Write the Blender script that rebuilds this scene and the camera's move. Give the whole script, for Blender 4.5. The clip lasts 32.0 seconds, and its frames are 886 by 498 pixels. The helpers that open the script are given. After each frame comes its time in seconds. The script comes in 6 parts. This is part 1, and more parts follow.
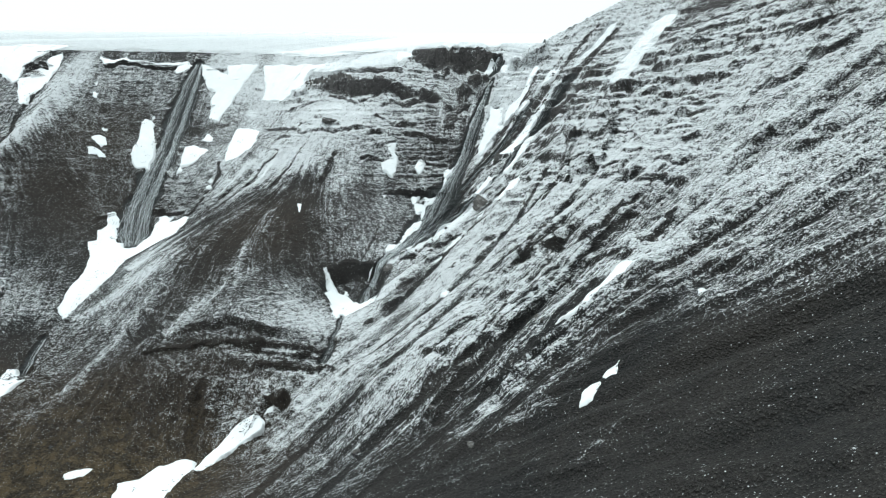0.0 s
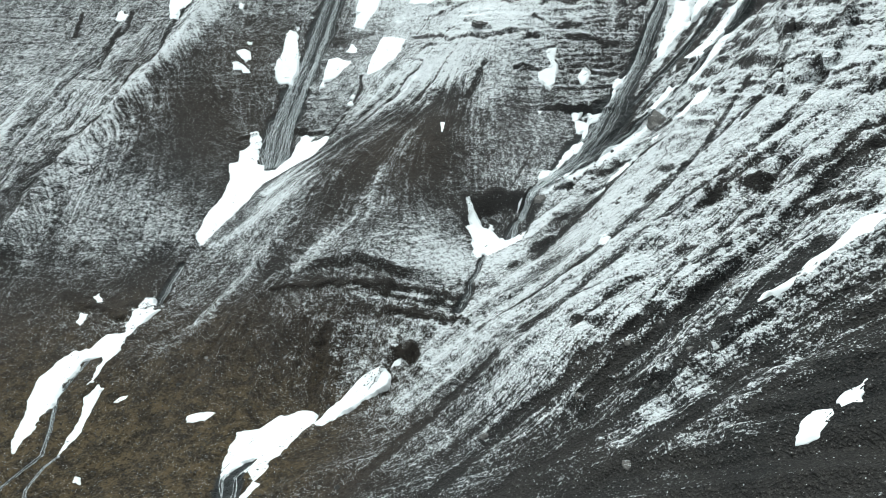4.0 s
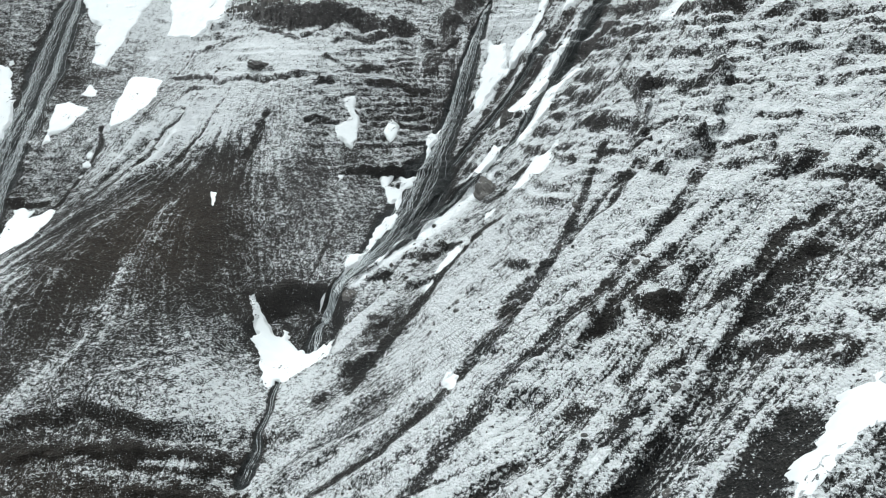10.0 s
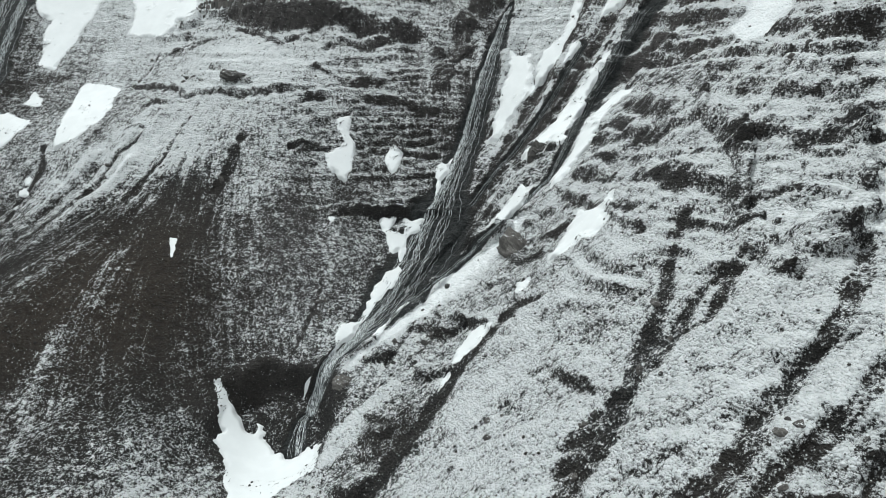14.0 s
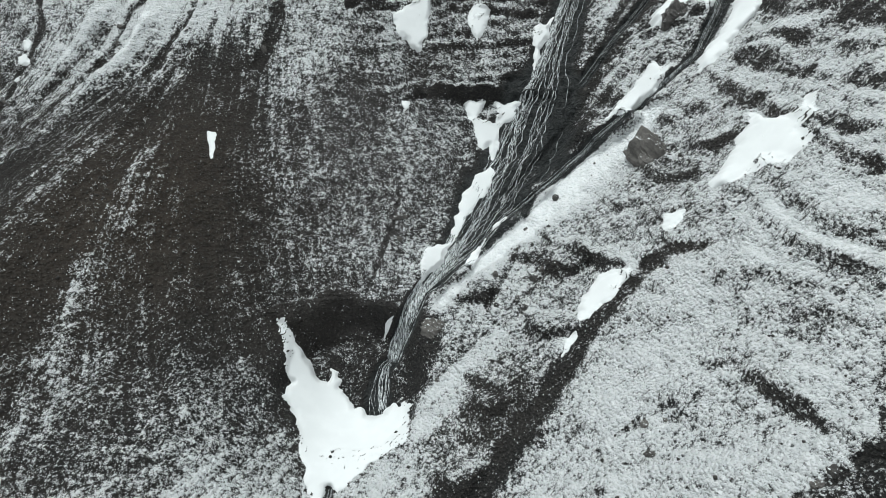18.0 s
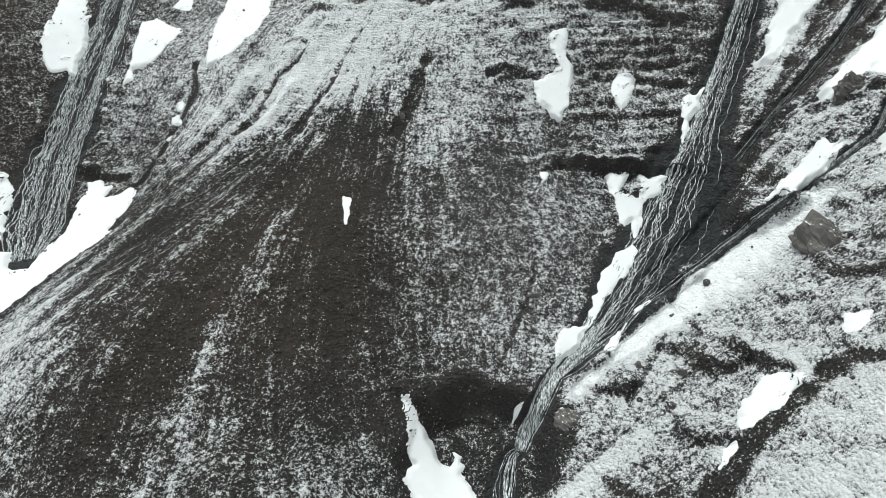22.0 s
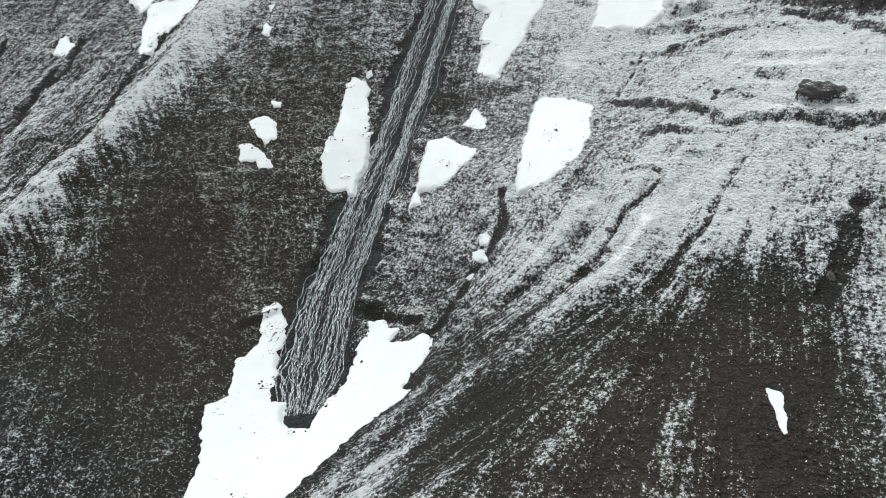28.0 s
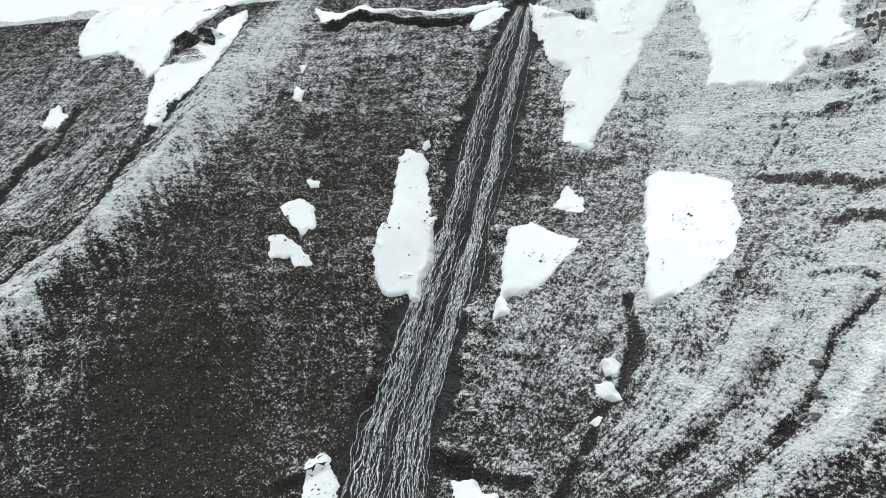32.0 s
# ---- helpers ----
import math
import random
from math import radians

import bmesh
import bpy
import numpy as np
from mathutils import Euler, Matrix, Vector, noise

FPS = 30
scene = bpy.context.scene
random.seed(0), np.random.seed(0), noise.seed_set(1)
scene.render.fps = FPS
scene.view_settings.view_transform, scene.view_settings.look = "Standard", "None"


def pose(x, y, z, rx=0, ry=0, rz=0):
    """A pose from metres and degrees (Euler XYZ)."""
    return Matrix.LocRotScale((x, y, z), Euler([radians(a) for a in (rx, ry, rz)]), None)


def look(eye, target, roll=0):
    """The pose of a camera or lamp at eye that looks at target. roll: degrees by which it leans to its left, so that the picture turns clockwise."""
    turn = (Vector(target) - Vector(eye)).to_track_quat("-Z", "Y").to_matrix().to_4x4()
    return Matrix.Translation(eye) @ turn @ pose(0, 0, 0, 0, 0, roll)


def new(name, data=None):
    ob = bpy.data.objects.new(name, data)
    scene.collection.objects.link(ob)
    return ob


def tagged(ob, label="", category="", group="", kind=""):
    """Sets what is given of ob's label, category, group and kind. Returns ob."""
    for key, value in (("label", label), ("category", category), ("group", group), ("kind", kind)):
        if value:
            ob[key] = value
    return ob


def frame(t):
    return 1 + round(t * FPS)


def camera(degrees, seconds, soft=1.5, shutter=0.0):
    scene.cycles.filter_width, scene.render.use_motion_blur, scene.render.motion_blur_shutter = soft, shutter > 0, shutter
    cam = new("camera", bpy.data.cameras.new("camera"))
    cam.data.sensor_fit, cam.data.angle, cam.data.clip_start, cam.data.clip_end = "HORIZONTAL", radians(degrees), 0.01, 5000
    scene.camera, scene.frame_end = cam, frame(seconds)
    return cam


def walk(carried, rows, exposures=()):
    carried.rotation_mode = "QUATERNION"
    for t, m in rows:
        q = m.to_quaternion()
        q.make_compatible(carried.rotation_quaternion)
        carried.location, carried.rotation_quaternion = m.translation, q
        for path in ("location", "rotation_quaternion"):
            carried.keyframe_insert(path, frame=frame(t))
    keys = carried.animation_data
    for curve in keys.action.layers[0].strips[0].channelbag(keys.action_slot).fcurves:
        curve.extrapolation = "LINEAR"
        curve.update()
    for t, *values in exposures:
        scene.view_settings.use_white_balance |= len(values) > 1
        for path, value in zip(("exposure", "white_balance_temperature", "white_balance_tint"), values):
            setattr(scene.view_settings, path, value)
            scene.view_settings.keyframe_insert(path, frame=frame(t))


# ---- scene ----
cam = camera(65.0, 32.0, 0.65)
METRES, EYE, TILT, LEAN, TURN = 300.0, 100.0, -6.0, -0.6, 0.0
ROWS = [
    (0.0, 0.0, 0.0, 0.0, 0.0, 0.0, -0.0),
    (0.5, 0.0026, 0.0169, 0.002, 4.16, -0.66, -0.48),
    (1.0, 0.0052, 0.0346, 0.0043, 10.55, -2.82, -1.14),
    (1.5, 0.0087, 0.0533, 0.0058, 15.5, -4.2, -1.51),
    (2.0, 0.0101, 0.0702, 0.0083, 16.73, -5.39, -1.45),
    (2.5, 0.0106, 0.0866, 0.011, 17.28, -6.52, -1.29),
    (3.0, 0.0107, 0.1035, 0.0137, 17.5, -7.38, -1.13),
    (3.5, 0.01, 0.1202, 0.0163, 15.72, -7.42, -0.77),
    (5.5, -0.0011, 0.1837, 0.0289, 10.57, -7.01, 0.16),
    (6.0, -0.0036, 0.1995, 0.0314, 8.67, -6.89, 0.34),
    (6.5, -0.0067, 0.2152, 0.0353, 4.42, -6.94, 0.87),
    (7.0, -0.0103, 0.2307, 0.0399, 0.74, -7.09, 1.29),
    (7.5, -0.0132, 0.2466, 0.0443, -0.6, -7.22, 1.39),
    (8.0, -0.0153, 0.263, 0.0484, -1.42, -7.29, 1.38),
    (8.5, -0.0168, 0.28, 0.0532, -2.07, -6.27, 1.37),
    (9.0, -0.0184, 0.2966, 0.0569, -2.39, -4.77, 1.32),
    (9.5, -0.0194, 0.3143, 0.0611, -2.62, -4.84, 1.28),
    (10.0, -0.0201, 0.3327, 0.0654, -2.85, -4.85, 1.21),
    (10.5, -0.0206, 0.3519, 0.0715, -3.41, -4.86, 1.21),
    (11.0, -0.0205, 0.3714, 0.0783, -3.57, -3.74, 1.15),
    (11.5, -0.0207, 0.3899, 0.0848, -3.8, -2.24, 1.04),
    (12.0, -0.0214, 0.408, 0.0912, -3.75, -0.33, 0.85),
    (12.5, -0.0234, 0.4254, 0.0975, -3.67, 1.43, 0.67),
    (13.0, -0.0268, 0.4418, 0.1041, -3.58, 1.44, 0.57),
    (13.5, -0.0301, 0.4568, 0.1103, -3.76, 0.8, 0.52),
    (14.0, -0.0332, 0.471, 0.1164, -3.66, -5.91, 0.33),
    (14.5, -0.0364, 0.4858, 0.1239, -3.42, -7.94, 0.31),
    (16.5, -0.0581, 0.5452, 0.1442, -3.2, -15.6, 0.04),
    (17.0, -0.0634, 0.5627, 0.1491, -3.27, -21.13, 0.3),
    (17.5, -0.069, 0.5797, 0.1524, -3.59, -21.02, 0.36),
    (18.0, -0.0756, 0.5938, 0.1565, -1.33, -20.79, 0.37),
    (18.5, -0.0803, 0.6028, 0.1571, 4.91, -22.35, -0.27),
    (19.0, -0.0817, 0.6081, 0.1577, 9.75, -28.57, -0.44),
    (19.5, -0.0826, 0.6107, 0.1587, 11.49, -30.89, -0.32),
    (20.0, -0.0835, 0.6112, 0.1586, 12.66, -30.85, -0.22),
    (20.5, -0.0838, 0.6116, 0.1586, 13.4, -30.86, -0.18),
    (21.0, -0.0849, 0.6136, 0.1604, 12.88, -27.3, -0.15),
    (21.5, -0.0879, 0.6154, 0.1609, 12.22, -21.85, -0.14),
    (22.0, -0.0939, 0.6175, 0.1617, 7.83, -16.23, 0.22),
    (22.5, -0.1026, 0.6194, 0.1626, 1.44, -10.67, 0.94),
    (23.0, -0.1146, 0.6219, 0.1641, -3.06, -5.2, 1.35),
    (23.5, -0.1279, 0.625, 0.1634, -4.13, -0.17, 1.32),
    (24.0, -0.1413, 0.6294, 0.1642, -0.96, -0.04, 0.77),
    (24.5, -0.158, 0.633, 0.1653, 6.62, -0.29, -0.44),
    (25.0, -0.1732, 0.6391, 0.1637, 18.66, -6.35, -2.24),
    (25.5, -0.1879, 0.6474, 0.1653, 20.28, -7.94, -2.31),
    (26.0, -0.2041, 0.6555, 0.1657, 20.55, -7.8, -2.29),
    (26.5, -0.22, 0.6644, 0.1666, 20.34, -7.75, -2.19),
    (28.5, -0.2736, 0.7214, 0.1739, 19.01, -7.56, -1.09),
    (29.0, -0.2866, 0.739, 0.1761, 19.67, -7.46, -1.23),
    (29.5, -0.2996, 0.7558, 0.1779, 20.46, -7.35, -1.55),
    (30.0, -0.3133, 0.7711, 0.1798, 21.11, -7.3, -1.86),
    (30.5, -0.3275, 0.7849, 0.1819, 21.44, -7.31, -1.93),
    (31.0, -0.3405, 0.7963, 0.185, 19.77, -6.95, -1.2),
    (31.5, -0.3503, 0.804, 0.1884, 18.6, -6.76, -0.68),
    (32.0, -0.3571, 0.8098, 0.1901, 19.14, -2.51, -0.29),
]
walk(cam, [(t, pose(0, 0, EYE, TILT, LEAN, TURN) @ pose(METRES * x, METRES * y, METRES * z, 90 + pitch, roll, yaw)) for t, x, y, z, yaw, pitch, roll in ROWS],
     [(0, 0.08, 6260, 7), (3, 0.26, 6290, 6), (6, 0.3, 6370, 9), (8, 0.15, 6390, 10), (10, 0.06, 6410, 11), (12, -0.1, 6460, 11), (13, -0.22, 6540, 11), (17, -0.26, 6510, 11), (19, -0.22, 6610, 11), (21, -0.15, 6670, 11), (23, 0.06, 6670, 13), (25, -0.1, 6610, 12), (29, -0.14, 6590, 12), (32, -0.12, 6510, 12)])


# ---------------------------------------------------------------- sky and light
world = bpy.data.worlds.new("overcast_sky")
scene.world = world
world.use_nodes = True
wn, wl = world.node_tree.nodes, world.node_tree.links
sky = wn.new("ShaderNodeTexSky")
sky.sky_type, sky.sun_disc = "NISHITA", False
sky.sun_elevation, sky.sun_rotation = radians(72), radians(288)
grey = wn.new("ShaderNodeHueSaturation")
grey.inputs["Saturation"].default_value = 0.12
cloud = wn.new("ShaderNodeMix")
cloud.data_type = "RGBA"
cloud.inputs[0].default_value = 0.8
cloud.inputs[7].default_value = (9.4, 10.35, 10.5, 1)
wl.new(sky.outputs[0], grey.inputs["Color"])
wl.new(grey.outputs[0], cloud.inputs[6])
wl.new(cloud.outputs[2], wn["Background"].inputs[0])
wn["Background"].inputs[1].default_value = 0.113

sun = new("sun", bpy.data.lights.new("sun", "SUN"))
sun.data.energy, sun.data.angle, sun.data.color = 2.5, radians(12), (0.93, 1.0, 0.98)
sun.matrix_world = look((0, 0, 300), (90, -30, 0))

# ---------------------------------------------------------------- landform
# The mountainside is drawn over a plane that leans back 40 degrees: u runs
# along the face, v up it, w out of it.
CA, SA = math.cos(radians(40)), math.sin(radians(40))


def to_world(u, v, w):
    return u, 300 + v * CA - w * SA, 80 + v * SA + w * CA


def bump_rows(c, c0, dc, n, hold):
    """Weights of n evenly spaced control lines (smooth cubic) at the places c."""
    a = (c - c0) / dc
    if hold:
        a = np.clip(a, 0, n - 1.0001)
    i = np.floor(a).astype(int)
    f = a - i
    b = np.stack([(1 - f) ** 3, 3 * f**3 - 6 * f * f + 4, -3 * f**3 + 3 * f * f + 3 * f + 1, f**3], 1) / 6
    m = np.zeros((len(c), n))
    for k in range(4):
        j = i - 1 + k
        ok = (j >= 0) & (j < n) | hold
        np.add.at(m, (np.nonzero(ok)[0], np.clip(j, 0, n - 1)[ok]), b[ok, k])
    return m


def sheet(net, u0, du, v0, dv, hold, us, vs):
    net = np.array(net)
    return bump_rows(vs, v0, dv, net.shape[0], hold) @ net @ bump_rows(us, u0, du, net.shape[1], hold).T


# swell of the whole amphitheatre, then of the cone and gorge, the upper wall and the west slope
AMPHITHEATRE = [
    [49.9, 57.7, 68.6, 85.9, 114.5, 158.1, 214.3, 274.6, 335.2, 395.9],
    [40.9, 44.6, 49.2, 56.5, 72, 107.2, 166.6, 230.3, 292.2, 353.9],
    [33, 33, 32.7, 30.8, 30.4, 51.5, 113.2, 184.2, 248.9, 312.3],
    [25.7, 22.5, 18.4, 10.3, 1.3, 12.1, 64.9, 138.3, 207.1, 272.1],
    [18.9, 12.9, 4.6, -6, -6.2, 5.3, 49.7, 110.4, 173.7, 235.2],
    [12.4, 6.7, -0.3, -9.6, -11.1, -5.9, 33.8, 93.7, 147.7, 201.4],
    [5.3, 0.2, -6.3, -20.5, -22.4, -9.5, 17.3, 69.2, 119.4, 168.2],
    [-2.3, -7.3, -11.8, -20, -19.3, -5.2, 9.7, 49.1, 92.6, 135.8],
    [-8.1, -11.3, -14, -18.2, -16.1, -4.5, 7.6, 34.6, 68.5, 105.1],
    [-12.6, -13.9, -14.5, -15.1, -13.6, -9.1, -1.4, 18.2, 45.4, 76.3],
]
CONE_AND_GORGE = [
    [0.3, -2.4, -8.9, -10.7, -0.6, 13.2, 19.6, 7.6, 3.7, -2.1],
    [4.1, 6.3, 4.8, -0.9, -0.8, 5.3, 11.7, 8, 2.4, -4.1],
    [6, 9.5, 11.7, 8.6, -3.9, -3.7, 7.1, 11.3, 7.4, 1.3],
    [7.7, 9.6, 11.3, 11.1, -13.7, -12.8, -5.6, 4.2, 6.4, 3.5],
    [9.8, 11, 9.8, 4.1, -14.1, -9.2, -15.2, 0, 4.7, 1.8],
    [8.3, 10.2, 8.6, 2.1, -4.1, -11.4, -19.9, -5.3, 5.2, 9.4],
    [4.1, 5.5, 4.7, 1.9, 1, -8.1, -13.8, -11.6, 2.7, 14.5],
    [0.4, 0.4, 0.2, 0.3, 0.1, -6.8, -9.4, -6, -0.2, 6],
    [0.1, -1.1, -1.2, 2.1, 3.3, -4, -11.1, -9.5, -8.8, -7.2],
]
UPPER_WALL = [
    [-6.3, -0.6, 3.7, 5.8, 4.8, -5.3, -13.8, -6.4, 3.9, 3.9],
    [-4.8, -0.4, 2.2, 3.6, 1.7, -5.1, -6.3, -4.7, -1.8, 0.1],
    [-1.2, 3.6, 5.1, 7.8, 5.5, -4.9, -9.1, -9.5, -6.3, -1.2],
    [0.6, 6.1, 6.3, 11.4, 8.6, -2.5, -9.8, -10.3, -5.3, 1],
    [-3.7, -0.7, -1.1, 7.4, 7.5, -1.1, -5.6, -3.7, -0.4, 2.8],
    [-3.8, -0.7, -1.3, 5.2, 7.9, 3.8, 1.3, 1.9, 2.6, 3.2],
    [-2.7, -0.3, 1.7, 6.1, 9.2, 6.9, 3.5, 3, 3.1, 2.9],
]
WEST_SLOPE = [
    [-1.1, -1.6, -1.7, -1.9, -3.4, -6.1, -5.6, -2.6, -1.3],
    [0.1, 0.3, 0.8, 1.4, 1.5, -0.2, -0.8, 1.6, 4.2],
    [1, 2, 2.9, 3.9, 4.1, -0.4, -4.1, 0.3, 7.9],
    [0.7, 2.6, 4.3, 5.2, 2.3, -7.6, -12.4, -4.9, 4.3],
    [-1.4, 1.2, 4.6, 7.3, 3.7, -7.8, -13.3, -6, 0.3],
    [-3.7, -0.9, 3.1, 5.9, 4.1, -3.3, -9.2, -2.9, -2.5],
    [-3.6, -1, 2.1, 3.9, 2, -3.1, -7.4, -3.4, -7.5],
    [-2.2, -0.3, 1.7, 3.2, 2, -1.7, -3.7, -2.3, -4.6],
    [-0.9, 0.4, 1.7, 2.9, 2.7, 0.8, -0.3, -0.3, -1],
]

STEP = 0.42
U0, U1, V0, V1 = -380.0, 124.0, -190.0, 170.0
grow = 6.0 * 1.22 ** np.arange(32)
u_in, v_in = np.arange(U0, U1, STEP), np.arange(V0, V1, STEP)
us = np.concatenate([U0 - np.cumsum(grow)[::-1], u_in, u_in[-1] + np.cumsum(grow)])
vs = np.concatenate([V0 - np.cumsum(grow)[::-1], v_in, v_in[-1] + np.cumsum(grow)])
K = len(grow)
U, V = np.meshgrid(us, vs)
rng = np.random.default_rng(7)


def lumps(scale, seed, us=us, vs=vs):
    """Smooth random swells of about that many metres, from -1 to 1."""
    cu, cv = np.clip(us, U0 - 40, U1 + 40), np.clip(vs, V0 - 40, V1 + 40)
    n, m = int((cu[-1] - cu[0]) / scale) + 4, int((cv[-1] - cv[0]) / scale) + 4
    net = np.random.default_rng(seed).uniform(-1.8, 1.8, (m, n))
    return sheet(net, cu[0], scale, cv[0], scale, True, cu, cv)


def smooth(a, b, x):
    t = np.clip((x - a) / (b - a), 0, 1)
    return t * t * (3 - 2 * t)


def along(line, U, V):
    """Distance to a line of (u, v, ...) nodes and the nodes' other values, eased along it."""
    best, vals = np.full(U.shape, 1e9), [np.zeros(U.shape) for _ in line[0][2:]]
    for a, b in zip(line, line[1:]):
        du, dv = b[0] - a[0], b[1] - a[1]
        t = np.clip(((U - a[0]) * du + (V - a[1]) * dv) / (du * du + dv * dv), 0, 1)
        d = np.hypot(U - a[0] - t * du, V - a[1] - t * dv)
        near = d < best
        best = np.where(near, d, best)
        for k in range(len(vals)):
            vals[k] = np.where(near, a[2 + k] + t * (b[2 + k] - a[2 + k]), vals[k])
    return best, vals


def blobs(spots, U, V):
    """Sum of soft spots: (u, v, half length, half width, turn in degrees, weight)."""
    out = np.zeros(U.shape)
    for u, v, a, b, turn, weight in spots:
        c, s = math.cos(radians(turn)), math.sin(radians(turn))
        x, y = (U - u) * c + (V - v) * s, (V - v) * c - (U - u) * s
        out += weight * np.exp(-((x / a) ** 2 + (y / b) ** 2))
    return out


W = (sheet(AMPHITHEATRE, -390, 70, -270, 50, True, us, vs) + sheet(CONE_AND_GORGE, -120, 20, -110, 20, False, us, vs)
     + sheet(UPPER_WALL, -130, 24, 10, 20, False, us, vs) + sheet(WEST_SLOPE, -290, 24, -60, 26, False, us, vs))

# plateau that cuts the face off at the rim, and the valley floor
RIM = [(-500, 167), (-200, 166), (-100, 165), (-75, 164), (-50, 167), (0, 171), (14, 172), (26, 169), (32, 164), (40, 173), (60, 192), (80, 216), (130, 280), (900, 900)]
rim_u = U - 0.9 * np.clip(V - 105, 0, None) * smooth(0, 30, U)  # the side valley behind the notch bends east
p0 = np.interp(rim_u, [r[0] for r in RIM], [r[1] for r in RIM])
plateau = (p0 - 80 - V * SA + 0.2 * (V * CA - 90)) / (CA + 0.2 * SA)
floor_w = (-14 - 80 - V * SA) / CA
W = np.minimum(W, plateau)
W = np.maximum(W, floor_w)

# ---- shaping
def grooves(table, U, V, swell, edge=(1.15, 0.7)):
    """How deep inside any of the lines' bands a place lies, 0 to 1."""
    out = np.zeros(U.shape)
    for line in table:
        us_, vs_, r = [p[0] for p in line], [p[1] for p in line], max(p[2] for p in line) * 3 + 6
        cols = np.nonzero((us > min(us_) - r) & (us < max(us_) + r))[0]
        rows = np.nonzero((vs > min(vs_) - r) & (vs < max(vs_) + r))[0]
        if len(cols) and len(rows):
            box = np.s_[rows[0]:rows[-1] + 1, cols[0]:cols[-1] + 1]
            d, (h,) = along(line, U[box], V[box])
            out[box] = np.maximum(out[box], np.clip(h / 0.8, 0.35, 1) * smooth(edge[0], edge[1], d / h + 0.45 * swell[box]))
    return out


def steps(table, U, V, swell, jag, cap):
    """Lift and bareness of ledges: the ground steps out over each line of (u, v, half height)."""
    lift, bare_ = np.zeros(U.shape), np.zeros(U.shape)
    for line in table:
        us_, vs_, r = [p[0] for p in line], [p[1] for p in line], max(p[2] for p in line) * 9 + 3
        cols = np.nonzero((us > min(us_) - r) & (us < max(us_) + r))[0]
        rows = np.nonzero((vs > min(vs_) - r) & (vs < max(vs_) + r))[0]
        box = np.s_[rows[0]:rows[-1] + 1, cols[0]:cols[-1] + 1]
        PU, PV = U[box], V[box]
        best, off, h, over = (np.full(PU.shape, 1e9), np.zeros(PU.shape), np.ones(PU.shape), np.zeros(PU.shape))
        for a, b in zip(line, line[1:]):
            du, dv = b[0] - a[0], b[1] - a[1]
            size = math.hypot(du, dv)
            t = ((PU - a[0]) * du + (PV - a[1]) * dv) / (size * size)
            tc = np.clip(t, 0, 1)
            d = np.hypot(PU - a[0] - tc * du, PV - a[1] - tc * dv)
            near = d < best
            best = np.where(near, d, best)
            off = np.where(near, ((PV - a[1]) * du - (PU - a[0]) * dv) / size, off)
            over = np.where(near, np.abs(t - tc) * size, over)
            h = np.where(near, a[2] + tc * (b[2] - a[2]), h)
        h = np.minimum(0.8 * h, cap) * (1 + 0.3 * swell[box])
        x = (off + 0.35 * jag[box]) / h
        end = smooth(2.2, 0.0, over / h + 0.3 * jag[box])
        lift[box] += end * h * (1.25 * smooth(-1, 1, x) * np.exp(-np.clip(x - 1, 0, None) / 2.6) - 0.35 * np.exp(-((x + 1.5) / 0.7) ** 2))
        bare_[box] = np.maximum(bare_[box], end * smooth(-1.5, -0.9, x) * (1 - 0.75 * smooth(-0.9, 0.9, x)) * smooth(1.6, 0.9, x))
    return lift, bare_


# centre lines and half widths of the falls and streams, and of the bands of dark gravel that run down the face
WEST_FALL = [(-146.8, 152.1, 2.6), (-147.7, 138.7, 5.6), (-149.7, 110.6, 6.9), (-149.5, 83.5, 6.4), (-150.6, 59.9, 7.7), (-152.4, 41, 7.4), (-148.6, 19.5, 7.8), (-145.2, 8.6, 4.3)]
MAIN_FALL = [(25.5, 100.2, 1), (21.3, 88.9, 2.9), (15.2, 70.3, 3.9), (9.8, 52.4, 4.2), (4, 35.2, 4.7), (1.1, 25.9, 7.9), (-2.6, 15.8, 8.2), (-8.9, 2.5, 7.1), (-15.5, -8.1, 4.5), (-23.7, -17.3, 1.5), (-25.1, -20.2, 1.7), (-26.5, -23.6, 1.7), (-28.2, -26.1, 1.6), (-29.1, -29.1, 1.2)]
GORGE_FALL = [(-29.6, -29.0, 0.9), (-30.5, -29.8, 1.3), (-31.1, -32.3, 1.9), (-31.3, -35.4, 2.2), (-31, -38.5, 2.2)]
NOTCH_FALL = [(29.9, 115.3, 1.6), (28, 110.1, 3.5), (27, 105.8, 3.8)]
GORGE_STREAM = [(-38, -51, 0.7), (-38.4, -55.7, 0.9), (-37.8, -61, 0.7), (-38.9, -67.9, 1.0), (-38.6, -72, 1.2), (-40.5, -79.7, 1.8)]
WEST_OUTLET = [(-153, -56.9, 1.5), (-152.5, -66.7, 2), (-151.3, -76.1, 1.9)]
EAST_STREAM = [(59.7, 75, 3.6), (51.8, 65.6, 3.8), (41.9, 52.3, 3.6), (36.5, 41.8, 3), (31.3, 31, 1.5), (27.2, 23.4, 1.0), (17, 17, 1.1), (7.4, 10.4, 1.2), (-0.7, 3.5, 1.0), (-8.3, -2.7, 0.8), (-14.9, -11.9, 0.7)]
EAST_RILL = [(42.9, 73.3, 1.4), (28.1, 51.2, 1), (16.2, 36.9, 1.1), (8.9, 27.6, 1.3)]
WEST_BRAID = [(-158.9, -102.9, 0.7), (-158.7, -119.2, 0.9), (-146.9, -138.8, 0.6), (-148.4, -150.1, 0.6), (-144, -162, 0.6)]
